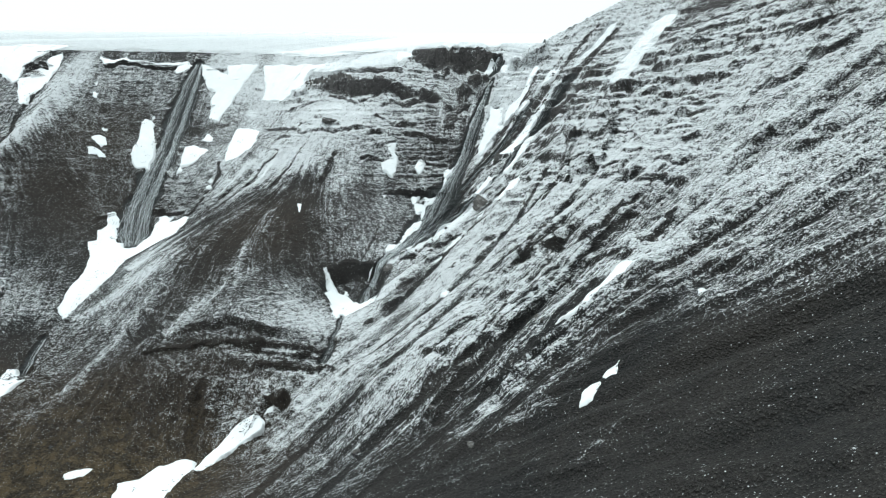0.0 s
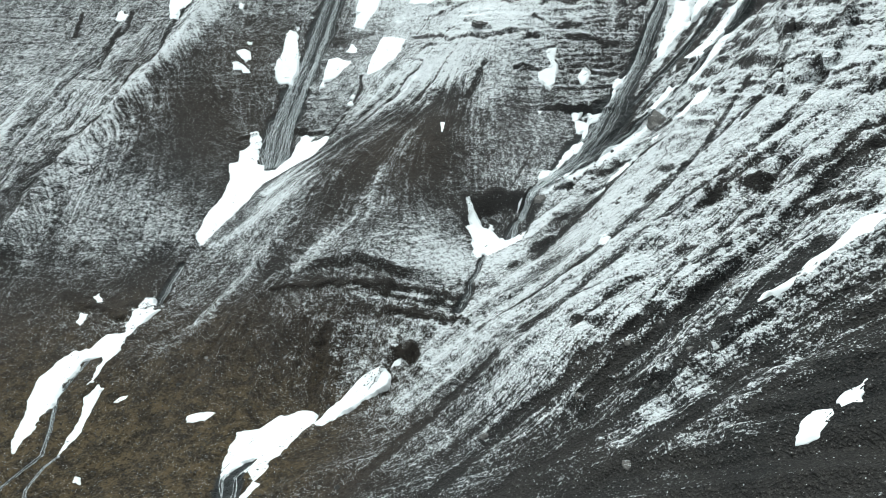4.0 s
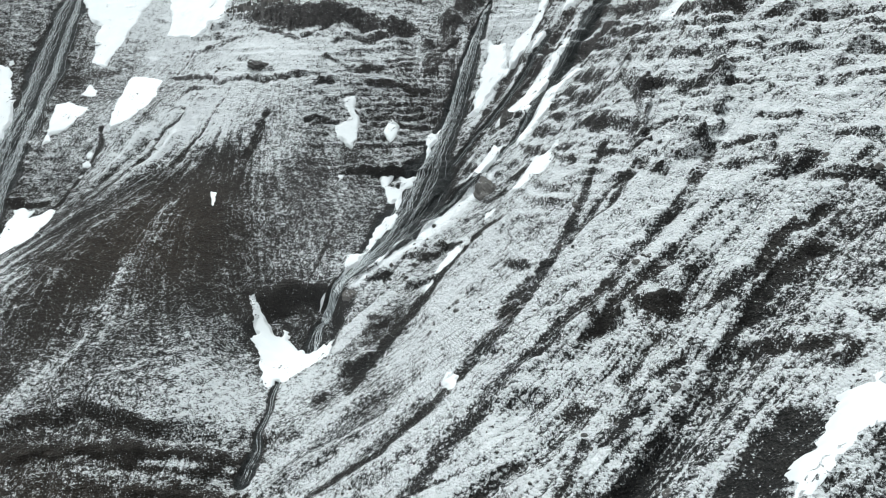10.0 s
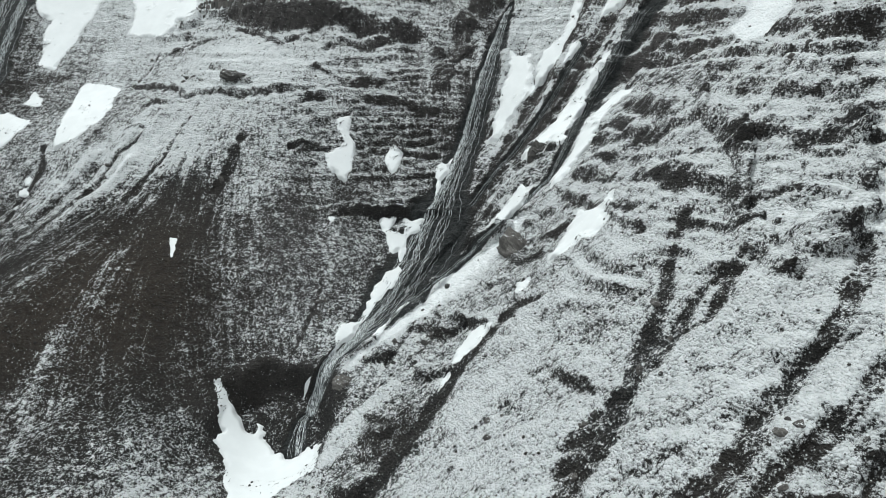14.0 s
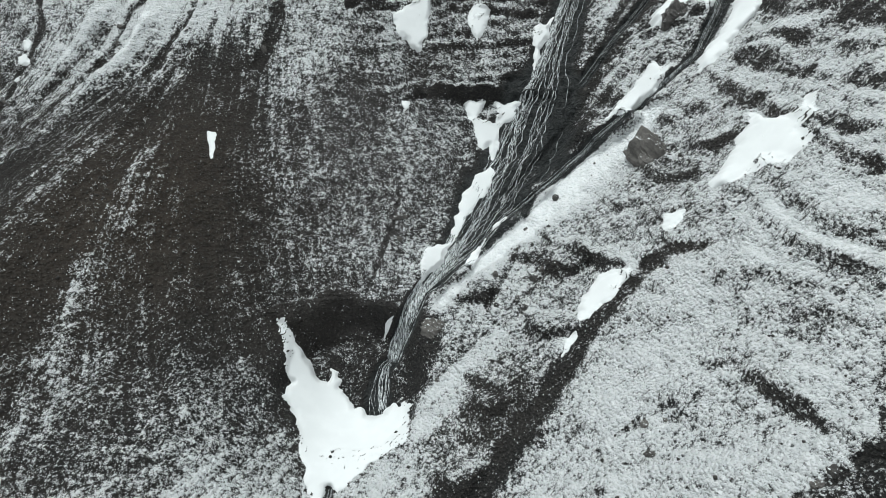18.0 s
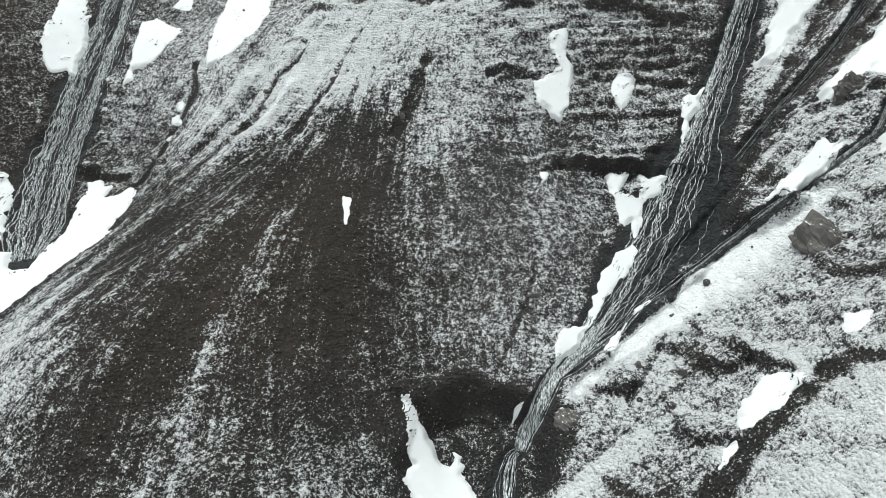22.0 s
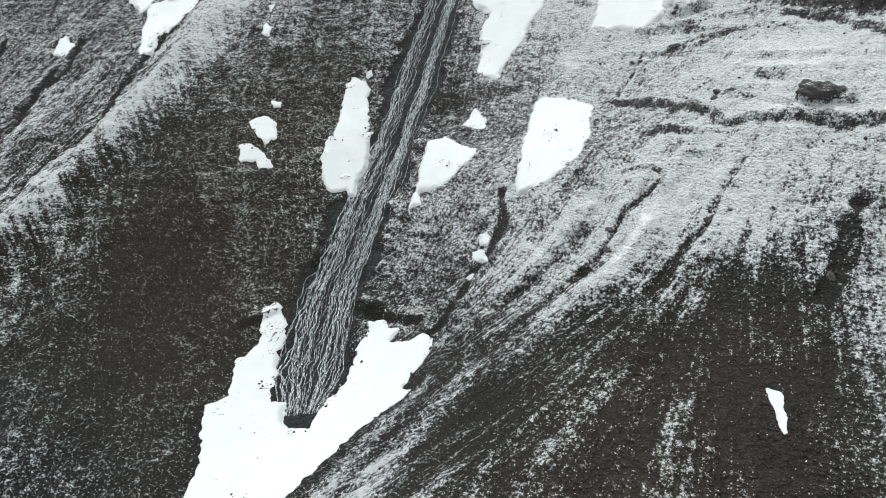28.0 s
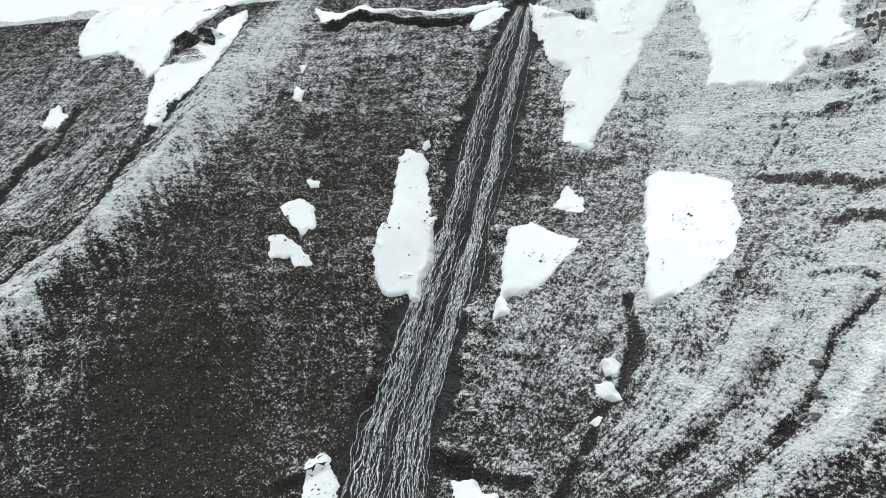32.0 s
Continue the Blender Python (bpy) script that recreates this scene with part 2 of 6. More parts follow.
MID_BRAID = [(-141.3, -138.8, 0.5), (-142.6, -142.6, 0.6), (-140.9, -149.9, 0.6), (-131.9, -160.9, 0.6)]
GORGE_BRAID = [(-87.4, -133.4, 2.5), (-89.5, -138.9, 3.6), (-81.3, -150.6, 3)]
RUNNELS = [
    [(88.1, 100.7, 0.4), (78.7, 90.1, 1.9), (68.6, 81.6, 2.7), (60, 73.1, 2.9), (52, 59.5, 0.6)],
    [(81.8, 114.1, 0.3), (67.6, 97.2, 1.4), (55.3, 83.1, 1.35), (44.9, 69.9, 0.3)],
    [(49.8, 95.7, 0.25), (44.8, 86.5, 1), (39, 76.2, 1.05), (30.4, 62.8, 1.2), (22.1, 50.6, 1.7), (14.9, 39.2, 0.5)],
    [(61, 98.1, 0.5), (54.7, 87.8, 1.7), (49.2, 76.8, 2.2), (43, 68, 2.2), (34.7, 56.4, 2.4), (25.8, 45.6, 2.1), (18.5, 37.6, 0.3)],
    [(46.5, 66.1, 0.25), (40.5, 58.5, 0.4), (30.9, 47, 0.25)],
]
RUNNELS += [
    [(40.1, -33.5, 0.44), (36.4, -36.9, 0.77), (32.8, -38.8, 0.78), (28.4, -45.3, 1.22), (24.4, -48.7, 1.05)],
    [(37.7, -19.6, 0.68), (32.8, -29, 0.64), (30.7, -34.2, 0.98), (28.8, -38.2, 0.88), (26, -43.2, 1.45), (22.6, -48.8, 0.98), (20, -52.1, 0.88), (17.6, -55.3, 1.88), (14.6, -57.4, 2.06)],
    [(50.9, -39.2, 0.51), (47.7, -44.8, 1.06), (44, -49.2, 1.03), (39.8, -53.9, 0.84), (38.1, -55.5, 0.99), (35.3, -58.2, 0.97), (31.6, -61.3, 1.23), (26.9, -66, 1.15)],
    [(46.5, -55.9, 0.52), (44.5, -57.5, 0.74), (42, -59.7, 0.58), (40.1, -61.8, 0.79), (37.2, -63.8, 0.91), (34.9, -65.7, 1.38), (31.7, -67.5, 0.87)],
    [(56.4, 1.9, 0.22), (59.3, 3.9, 0.33), (61.2, 5.2, 0.22)],
]
RUNNELS += [
    [(62.8, 62.5, 1.57), (56.5, 58.5, 2.17), (50.9, 55.9, 2.45)],
    [(18.4, 43.3, 0.45), (11.4, 32.1, 0.44), (6.5, 25.1, 0.43)],
    [(37.8, -36.7, 1.04), (32.2, -44.5, 0.77), (26.6, -45.2, 1.12), (23.5, -47.7, 1.12), (20.2, -53.3, 0.97), (17.5, -56.9, 1.38), (14.2, -59.5, 2.04), (9.5, -66.1, 1.75), (4.9, -70.3, 1.34), (-0.9, -77, 1.2), (-6.3, -80.6, 1.11), (-11.8, -85, 0.91), (-17.4, -85.8, 0.95), (-24.4, -88, 1.09), (-31.3, -91.8, 1.23)],
]
RUNNELS += [
    [(47.7, -44.7, 0.88), (42, -51.9, 0.95), (38.4, -55.7, 0.83), (33.2, -59.1, 1.12), (27.5, -66.3, 1.24), (23.4, -68.7, 1.81), (19.3, -71.3, 1.61), (15.1, -75.1, 1.79), (11.1, -76.9, 1.61), (6.9, -81.1, 1.79), (2.6, -86.2, 1.57), (-2.5, -90.5, 1.75), (-6.4, -96.5, 1.86), (-12.1, -99.1, 2.2), (-15.9, -101, 2.32)],
    [(45, -57.6, 0.5), (40.7, -62.2, 0.59), (35.9, -66.1, 0.76), (31.7, -67.8, 0.75), (28, -69.7, 0.74), (24.2, -74.8, 1.01), (20.8, -76.3, 0.73)],
    [(56.4, -64.6, 0.76), (54.7, -67, 0.66), (51.2, -67.1, 1.03), (45.7, -72.8, 0.98), (43.6, -73.3, 1.26), (40.5, -75.4, 1.07), (37.8, -77, 0.62)],
]
RUNNELS += [
    [(56.1, -71.5, 0.46), (52.6, -71.8, 0.92), (49.5, -72.8, 1.28), (45.8, -76.4, 1.25), (43, -79.9, 0.78), (38.6, -83, 0.59)],
    [(60.5, -81.1, 1.05), (60, -83.5, 0.97), (56.6, -86.4, 0.94), (54.4, -88.7, 0.76)],
    [(39.3, -99.2, 1.92), (34.8, -104, 2.01), (29.6, -108.8, 2.26), (26.3, -112.5, 2.2)],
    [(32.6, -85.3, 0.67), (27.2, -87.2, 0.93), (22.3, -93.3, 1.11), (19.5, -95.8, 0.96)],
    [(22.1, -102.6, 0.93), (19.9, -105.3, 1.13), (16.8, -108.7, 0.88), (14.5, -110.4, 0.73)],
    [(65.2, -56.9, 0.61), (61.5, -58.8, 0.5)],
    [(-2.4, 1.8, 0.49), (-7.7, -13.4, 0.46), (-12.5, -21.9, 0.59)],
]
RUNNELS += [
    [(29.6, -107.9, 1.4), (24.5, -113.8, 1.62), (19, -119.2, 1.42), (14.4, -124.1, 0.95), (10, -128.6, 1.03), (5.9, -131.6, 0.69)],
    [(19.6, -103.8, 0.76), (15.5, -108.9, 1.01), (11.6, -113.1, 1.18), (8.9, -115.5, 1.09), (4.3, -119.9, 0.81)],
    [(-1.3, -117.8, 1.04), (-4.1, -121.2, 1.15), (-9.1, -122.5, 1.36), (-14.3, -125.5, 1.59), (-19.5, -128.9, 1.83)],
    [(3.4, -122.6, 0.99), (1.2, -125.2, 1.08), (-1, -129.5, 1.26)],
    [(28, -125.6, 0.64), (22.6, -128.9, 0.74), (16.3, -133.7, 0.73)],
    [(31, -128.4, 0.62), (26.6, -132.6, 0.69), (22.6, -136.5, 0.61)],
    [(-80.8, -88.5, 1.64), (-81.1, -94.6, 2.37), (-80.9, -103.2, 2.06), (-79.7, -112.3, 1.45)],
    [(-93.6, -94.4, 0.91), (-93.2, -104.8, 1.2)],
]
RUNNELS += [
    [(-116.1, -84.6, 0.83), (-120.4, -99, 1.14), (-124.9, -109.6, 0.97)],
    [(2.7, -100.1, 0.62), (-1.5, -105.3, 0.5), (-4.6, -107.1, 0.71)],
    [(7.1, -115, 0.92), (2.5, -120.6, 0.82), (-2.1, -124, 0.74)],
    [(-23.4, -106.8, 1.68), (-33.6, -114.4, 1.71), (-43.5, -123.2, 1.74), (-50.4, -136.1, 1.67), (-56.3, -150.5, 1.32)],
    [(17.3, -95.3, 0.89), (7.9, -110.5, 0.84), (-1.3, -116.5, 1.46), (-8.2, -123.2, 1.1), (-18.2, -129.4, 1.26), (-26.9, -139.6, 1.48), (-35, -149.7, 1.21)],
    [(25.1, -114.1, 1.16), (16.6, -122.5, 1.13), (9.4, -128.1, 1.35), (3.1, -132.6, 1.01), (-4.3, -137.3, 1.13), (-13.3, -141.6, 1.03), (-18.9, -149.7, 1.11)],
    [(28.8, -126.2, 0.84), (19.8, -132.9, 0.84), (10.3, -139.6, 0.94), (0.7, -147.1, 0.82)],
]
RUNNELS += [
    [(16.2, -21.1, 0.83), (13.6, -19.3, 0.94), (10.9, -20.6, 1.11), (8.5, -22.9, 1.03), (4.5, -26.2, 1.28), (1.6, -29, 1.43), (-3, -36.1, 1.53), (-5.8, -41.1, 1.51), (-8.6, -43.7, 2.41), (-11.4, -47.1, 1.8), (-13.3, -50.3, 1.51), (-16.2, -54.5, 1.62), (-18.2, -58.4, 1.32), (-19.8, -61.4, 1.3)],
    [(8.5, -43.2, 0.34), (4.5, -44.7, 0.42), (2.6, -46.3, 0.55)],
    [(0.5, -41.3, 0.22), (-5.7, -49, 0.29), (-10.8, -50.9, 0.29)],
    [(-27.9, 1.3, 0.38), (-29.7, -6, 0.46), (-31.6, -12, 0.46), (-33.5, -17.2, 0.27)],
    [(-0.8, -14.2, 0.26), (-5.5, -19.9, 0.35), (-9.6, -22.9, 0.34)],
    [(-23.6, -36.3, 0.25), (-17.1, -30.5, 0.25), (-11.3, -25.1, 0.26)],
]
RUNNELS += [
    [(-66.9, 62.7, 0.37), (-69.6, 58.3, 0.49), (-72.4, 53.8, 0.6), (-74.2, 47.5, 0.71), (-77.5, 43.7, 0.94), (-79.5, 39.5, 1.17), (-82.5, 34.6, 1.27)],
    [(-82, 59, 0.38), (-85.4, 55.2, 0.63), (-88.7, 51.3, 0.63), (-90.7, 46.3, 0.49), (-92.7, 41.7, 0.73), (-96.3, 37, 0.73)],
    [(-115.5, 62.7, 0.71), (-113.9, 54.5, 1.24), (-115.2, 47.6, 1.09), (-118.4, 44.1, 0.82), (-120.1, 38, 0.82)],
    [(-52.3, 49.8, 0.45), (-53, 40.4, 0.65), (-57.3, 30.4, 0.64), (-58.1, 14.4, 0.49)],
    [(-52.7, 48.1, 1.24), (-54.6, 41.4, 1.21), (-56.1, 36.6, 1.2), (-58, 32.5, 0.99)],
]
RUNNELS += [
    [(-228.1, 127.7, 0.6), (-227.2, 112.2, 0.76), (-226, 90.8, 1.62), (-224.3, 81.1, 1.39), (-218.9, 68.2, 1.15), (-221.7, 60.3, 0.98), (-225.9, 52.9, 1.31), (-225.6, 41, 1.28)],
    [(-159.6, 58.9, 0.57), (-158.8, 50, 0.56), (-157.7, 40.3, 0.69)],
    [(-126.2, 28.3, 0.48), (-123, 30.4, 0.84), (-121.2, 36.4, 0.48), (-119.2, 41.8, 0.49)],
    [(-259.9, 95.3, 1), (-257.2, 77.3, 1.15), (-249.9, 57.1, 1.07)],
    [(-293.1, 111.2, 0.9), (-286.6, 91.4, 1.07)],
    [(-70.7, 78.7, 0.49), (-74.2, 78.2, 0.37)],
    [(-89.6, 106.8, 0.33), (-91.9, 99.7, 0.42), (-94.5, 93.7, 0.41), (-96.5, 90.2, 0.3)],
    [(-225.5, 148.7, 0.48), (-225.3, 133.5, 0.61), (-224.7, 116.9, 0.57), (-227.9, 107.2, 0.56), (-227.6, 94.1, 0.67)],
]
RUNNELS += [
    [(-260.4, 110.9, 0.95), (-255.3, 93.3, 1.33), (-260.1, 86.5, 1.33)],
]
# ledges where single lava beds break off: (u, v, half height), then the tall cliffs
LEDGES = []
LEDGES += [
    [(47.8, -6.5, 1.29), (51.3, -10.3, 1.27), (52.6, -16.2, 0.85), (56.3, -20, 0.6)],
    [(59.6, -20.9, 0.48), (62, -23.8, 0.59), (64.4, -27.9, 0.69)],
    [(38.2, 7.8, 0.59), (40.8, 0.8, 0.55), (45.6, -9.5, 0.38)],
    [(46.1, 6.8, 1.14), (47.7, 1, 1.1), (47.3, -5.9, 1.04)],
    [(43.6, -23.7, 0.69), (49, -25.7, 0.69)],
    [(41.3, -14.9, 0.74), (43.3, -21.6, 0.59)],
    [(38.9, -4.4, 1.22), (39.6, -11.2, 1.28)],
    [(48.8, -26.4, 0.69), (51.4, -31.8, 0.66)],
    [(52.4, -26.5, 1.38), (53.7, -30.8, 1.34)],
    [(63.8, 5.8, 1.25), (66.9, 3.6, 1.11), (69.2, -4.2, 1.05), (75.3, -4.5, 1.21)],
    [(60.2, 10.4, 0.57), (63.3, 6.2, 0.83)],
    [(84.7, 51.2, 2.23), (88.1, 42.5, 1.79)],
]
LEDGES += [
    [(80.8, 49.1, 1.47), (80.5, 34, 1.36)],
    [(75.7, 39.9, 1.75), (66.2, 13.8, 1.17), (70.9, 15.7, 1.49)],
    [(93.5, 66.5, 1.61), (98.5, 59.3, 1.56)],
    [(95.8, 46, 2.21), (97.3, 33, 2.25)],
    [(85.3, 32.6, 2.71), (84.9, 20.1, 2.05), (85.2, 14.1, 2.13)],
    [(66.4, 68.1, 1.39), (74.9, 60.4, 1.16)],
    [(64.3, 63.8, 2.35), (69.7, 54.4, 1.89)],
    [(57.7, 61.1, 1.56), (64.6, 39.4, 1.38)],
    [(52.9, 58.7, 1.94), (60.9, 46.2, 1.82)],
    [(62.9, -2.6, 0.53), (62.8, -8.7, 0.51), (69.7, -11.8, 0.51)],
    [(61.7, -12.8, 0.5), (69.2, -16.7, 0.62)],
    [(44.4, 32.5, 1.36), (44.8, 14.3, 1.5)],
    [(40, 18.3, 1.41), (43.5, 8.8, 1.75)],
    [(30.3, 17.4, 0.64), (34, 6.1, 0.59), (36.8, -4.9, 0.54)],
]
LEDGES += [
    [(27.3, 11.8, 0.96), (29.9, -1.9, 1), (33.2, -10.6, 0.66)],
    [(36.7, -19.6, 0.61), (39.9, -26.1, 0.69), (44.5, -30.8, 0.55)],
    [(44.5, -37.4, 1.48), (50, -39.2, 1.48)],
    [(50.9, -41.8, 1.04), (56.8, -44.3, 1.03)],
    [(35, -34.5, 0.87), (37.2, -36.3, 0.85)],
    [(-24.5, 26.8, 0.9), (-12.2, 26.8, 1.44), (-1.3, 27, 1.08)],
    [(-6.1, 3.8, 0.67), (1.2, -12.6, 0.89), (7.9, -19, 0.7)],
    [(55.7, -47.5, 1.2), (56.6, -52.6, 1.54), (58.8, -56.2, 1.14)],
    [(58.1, -58.4, 1.23), (63, -61, 1.11), (66.8, -66.9, 1.31)],
    [(51.7, -44, 0.96), (54.7, -48.2, 0.93)],
    [(44.4, -35.2, 1.3), (48.4, -39.1, 1.27)],
    [(71.3, -32.7, 0.58), (76.9, -38.3, 0.57)],
]
LEDGES += [
    [(74.3, -24.2, 0.77), (79.3, -29.4, 0.91), (83.1, -33.9, 0.89)],
    [(73.1, -10.8, 1.32), (78.3, -11.2, 2.15), (81.1, -13.6, 1.64)],
    [(64.7, 5.8, 1.06), (69.6, -0.2, 1.37), (76.9, -5.5, 1.52)],
    [(58.4, -36.2, 0.86), (62.9, -42.2, 0.83)],
    [(64.8, -49.7, 0.79), (67.2, -57.1, 0.63), (71.4, -57.7, 1.14)],
    [(61.3, -13.4, 0.96), (72, -20.7, 0.78)],
    [(58.1, -78.7, 0.55), (61.6, -81.2, 0.77)],
    [(42.1, -85.7, 1.48), (45.8, -89.2, 1.63)],
    [(52.5, -84.7, 0.86), (53.9, -87.9, 0.84)],
    [(2.2, -11.3, 0.76), (8.9, -25.2, 0.86)],
    [(15, -40.5, 0.6), (20, -51.8, 0.82)],
    [(31.7, -73.3, 0.9), (35.4, -73.3, 0.91)],
    [(-86.7, 112.8, 0.92), (-77.7, 109.5, 0.72)],
]
LEDGES += [
    [(-83.9, 103.1, 0.53), (-77.1, 104.5, 0.53), (-69.1, 101.6, 0.51)],
    [(-94.8, 90, 0.68), (-87, 86.2, 1.16), (-79.3, 79.4, 1.1), (-72.2, 70.2, 1.02), (-63.2, 68.1, 1), (-55, 64.8, 1.25), (-47.2, 63.1, 1.1), (-42.6, 63.3, 1.1), (-35.2, 64.3, 1.26)],
    [(-85, 74.2, 0.93), (-78, 69.4, 0.88)],
    [(-89.6, 63.4, 0.45), (-82.8, 60.5, 0.43)],
    [(-66.4, 82.2, 0.93), (-62.9, 79.5, 0.91)],
    [(-64.3, 104.5, 0.69), (-52.4, 96.1, 0.82), (-45.5, 86.9, 0.92), (-36.8, 93, 0.96)],
    [(-41.7, 56.2, 0.4), (-37, 59.5, 0.55), (-34.3, 61.9, 0.97)],
    [(-38.9, 44.7, 0.77), (-35.4, 45.7, 0.91), (-32.1, 46, 0.92)],
    [(-166.1, 26.2, 0.84), (-161.3, 30.9, 1.01)],
]
LEDGES += [
    [(-144.2, 36.1, 0.99), (-136.6, 34.2, 1.27), (-128.2, 33.3, 0.93)],
    [(-31.1, 84.4, 1.29), (-18.5, 86.2, 1.48), (-8, 91.6, 1.19)],
    [(-34, 73.2, 0.93), (-23.6, 69.4, 0.91), (-14.1, 71.3, 1.24)],
    [(-18.6, 64.5, 0.75), (-6.6, 65.7, 0.92), (1, 63.3, 0.77)],
    [(-37.9, 61, 0.87), (-31.6, 62, 1.17)],
    [(32.2, 19.1, 0.74), (34.7, 16.8, 0.85), (36, 13.3, 0.47)],
    [(30.4, 17.4, 0.74), (32.8, 14.1, 0.61), (34.8, 5, 0.45)],
    [(37.3, 27.8, 1.17), (37.4, 20.2, 0.86)],
    [(26.8, 7, 0.7), (29.2, 4.6, 0.69), (30.1, 1.5, 0.33)],
    [(-16.9, 49.3, 0.58), (0.8, 49.4, 0.73)],
    [(-36.8, 43.3, 0.54), (-29.6, 46.1, 0.69)],
    [(40.4, 29, 1.18), (40.9, 21.5, 1.1)],
]
LEDGES += [
    [(-241.7, 134.4, 1), (-237.7, 140.9, 1.61), (-228.8, 139.5, 1.17)],
    [(-244, 156.9, 1.29), (-237.4, 158.1, 1.06)],
    [(-83.6, 111.4, 0.84), (-78.1, 107.9, 0.68)],
    [(-84.3, 103.3, 0.54), (-78.8, 101.9, 0.53), (-75.9, 102.6, 0.66)],
    [(-96.5, 122.1, 0.59), (-86.9, 117.1, 0.72)],
    [(-95.6, 117.6, 0.43), (-87.8, 115.9, 0.57)],
    [(-110.8, 129.8, 0.77), (-105.1, 126.8, 0.76)],
    [(7.8, -124.4, 1.32), (10.9, -124.4, 1.55)],
    [(-4.7, -104.8, 0.76), (1.1, -108.2, 0.85)],
]
CLIFFS = []
CLIFFS += [
    [(-64.2, 114.1, 2.27), (-57.3, 105.7, 3.98), (-48, 100.9, 4.72), (-36.4, 97.8, 4.45), (-27.9, 97.6, 3.94), (-15.4, 92.2, 1.85), (-3.9, 93.3, 2.04)],
    [(-75.5, 129.4, 1.85), (-64.9, 122.5, 2.16), (-52, 120.6, 1.73), (-36.3, 113.3, 1.65), (-24.3, 113.8, 1.65)],
    [(-18.9, 129.7, 1.99), (-5.5, 122.1, 5.31), (10.4, 116.8, 5.92), (21.9, 112.9, 4.68), (28.8, 113.4, 1.88)],
    [(36, 103.8, 2.27), (44.9, 101.7, 3.61), (48.7, 100.3, 4.02)],
    [(-198.3, 145.8, 1.7), (-188.6, 147.2, 1.4), (-178, 146.4, 0.7), (-172.2, 146.3, 1.3), (-160.4, 148.2, 1.0)],
    [(-332.5, 169.9, 3.92), (-316.5, 168.5, 3.49)],
    [(-140.9, 146.3, 1.01), (-131.9, 145.7, 1.34)],
]
CHUTES = [
    [(103.6, 85.7, 5.4), (93, 70.7, 5.8), (85.5, 61.8, 5.9), (72.4, 41.2, 4.3), (62.2, 23.1, 1.8)],
    [(20.1, 15.3, 1.7), (5.9, 4.8, 2.1), (-7.6, -7.7, 1.8), (-20.3, -19.8, 1)],
    [(85.1, 105.8, 2.2), (73.8, 91, 2.5), (64.4, 82.8, 1.6)],
    [(15.5, 28.7, 0.8), (8.1, 20.6, 1.3), (0.5, 11.3, 1.5), (-7.4, 2.9, 1.4)],
]  # chutes filled smooth with fresh snow
DIKES = []
DIKES += [
    [(47.9, -5.3, 1.17), (47, -11.5, 1.26), (42.4, -24.6, 1.03), (40, -34.3, 0.87)],
    [(59.7, -11.9, 0.87), (56.9, -19.6, 1.07), (56.5, -23.2, 1.06), (53.5, -30.8, 0.78)],
    [(50.2, 13.3, 0.74), (46.5, 5.3, 0.71)],
    [(42.6, -28.6, 1.05), (41, -40.8, 0.84)],
]
CRAGS = []
CRAGS += [
    [(15.7, 6.7, 2.5), (19.1, -3.1, 2.2)],
    [(-59.8, 70.9, 2.6), (-55.2, 70.1, 2.3)],
    [(26.1, 35.1, 3.4), (28.8, 34.1, 2.8)],
    [(-78.2, 122.5, 2.9), (-60, 111.2, 4.8), (-44.9, 99, 4.8), (-29.6, 98.5, 3.2)],
    [(-14.7, 124.9, 4.7), (-1.2, 120.3, 7.1), (11.7, 115.8, 7.1), (24.8, 111.1, 6.3)],
    [(-20.4, 27.3, 1.5), (-9.3, 27.5, 1.7), (0.9, 27.7, 1.8)],
]
CRAGS += [
    [(-48.4, -20.8, 1.5), (-40.8, -22, 4.4), (-32.7, -21.6, 4.3), (-26.9, -19.9, 2.1)],
    [(-105.1, -72.6, 1.0), (-87.5, -70.9, 1.5), (-66.1, -71.3, 1.8), (-49.6, -73, 1.9), (-39.9, -74.5, 1.5)],
    [(-62.9, -80.1, 1.4), (-50.1, -81, 2), (-40.7, -84.1, 1.9)],
    [(-58.5, -93.2, 1.7), (-51.4, -94.4, 2.3)],
    [(-157.1, 37.9, 1.4), (-149, 38.5, 1.2), (-139, 37, 0.8)],
    [(-186.8, -77.7, 2.6), (-162.6, -81.8, 3.9), (-151.1, -74.9, 2.9)],
]
CRAGS += [
    [(3.1, 73.4, 3), (13.8, 99.2, 3.3)],
]
WEST_SPUR = [(-216, 121.6), (-214.5, 103.4), (-214.5, 85), (-217, 63.6), (-218, 43), (-220, 24), (-224, 2), (-227, -20), (-228, -40), (-225, -60)]
KNOBS = []  # rounded rock knobs: (u, v, size)
KNOBS += [
    (21.9, 33.9, 2.1), (-5.2, -10.7, 3.5), (-14.1, -18.1, 3.3), (1.2, -14.4, 4.4), (-13.3, -39.8, 3.7),
    (-4.6, -27.3, 3.6), (-26.4, -58.9, 3.3), (-1.6, -53.3, 2.2), (41.1, -40.7, 2), (45.9, -37.7, 3.1),
    (38.2, -67.9, 2.2), (51.6, -34.7, 2.5), (53.8, -47.3, 2.6), (24.1, 1.1, 3.1), (39.1, -10, 3.3),
    (47.7, -9.2, 2.9), (57.4, -52.9, 3.8), (31.6, -71.7, 2.8), (18.2, -26.4, 2.7), (46.4, -38.2, 3),
]
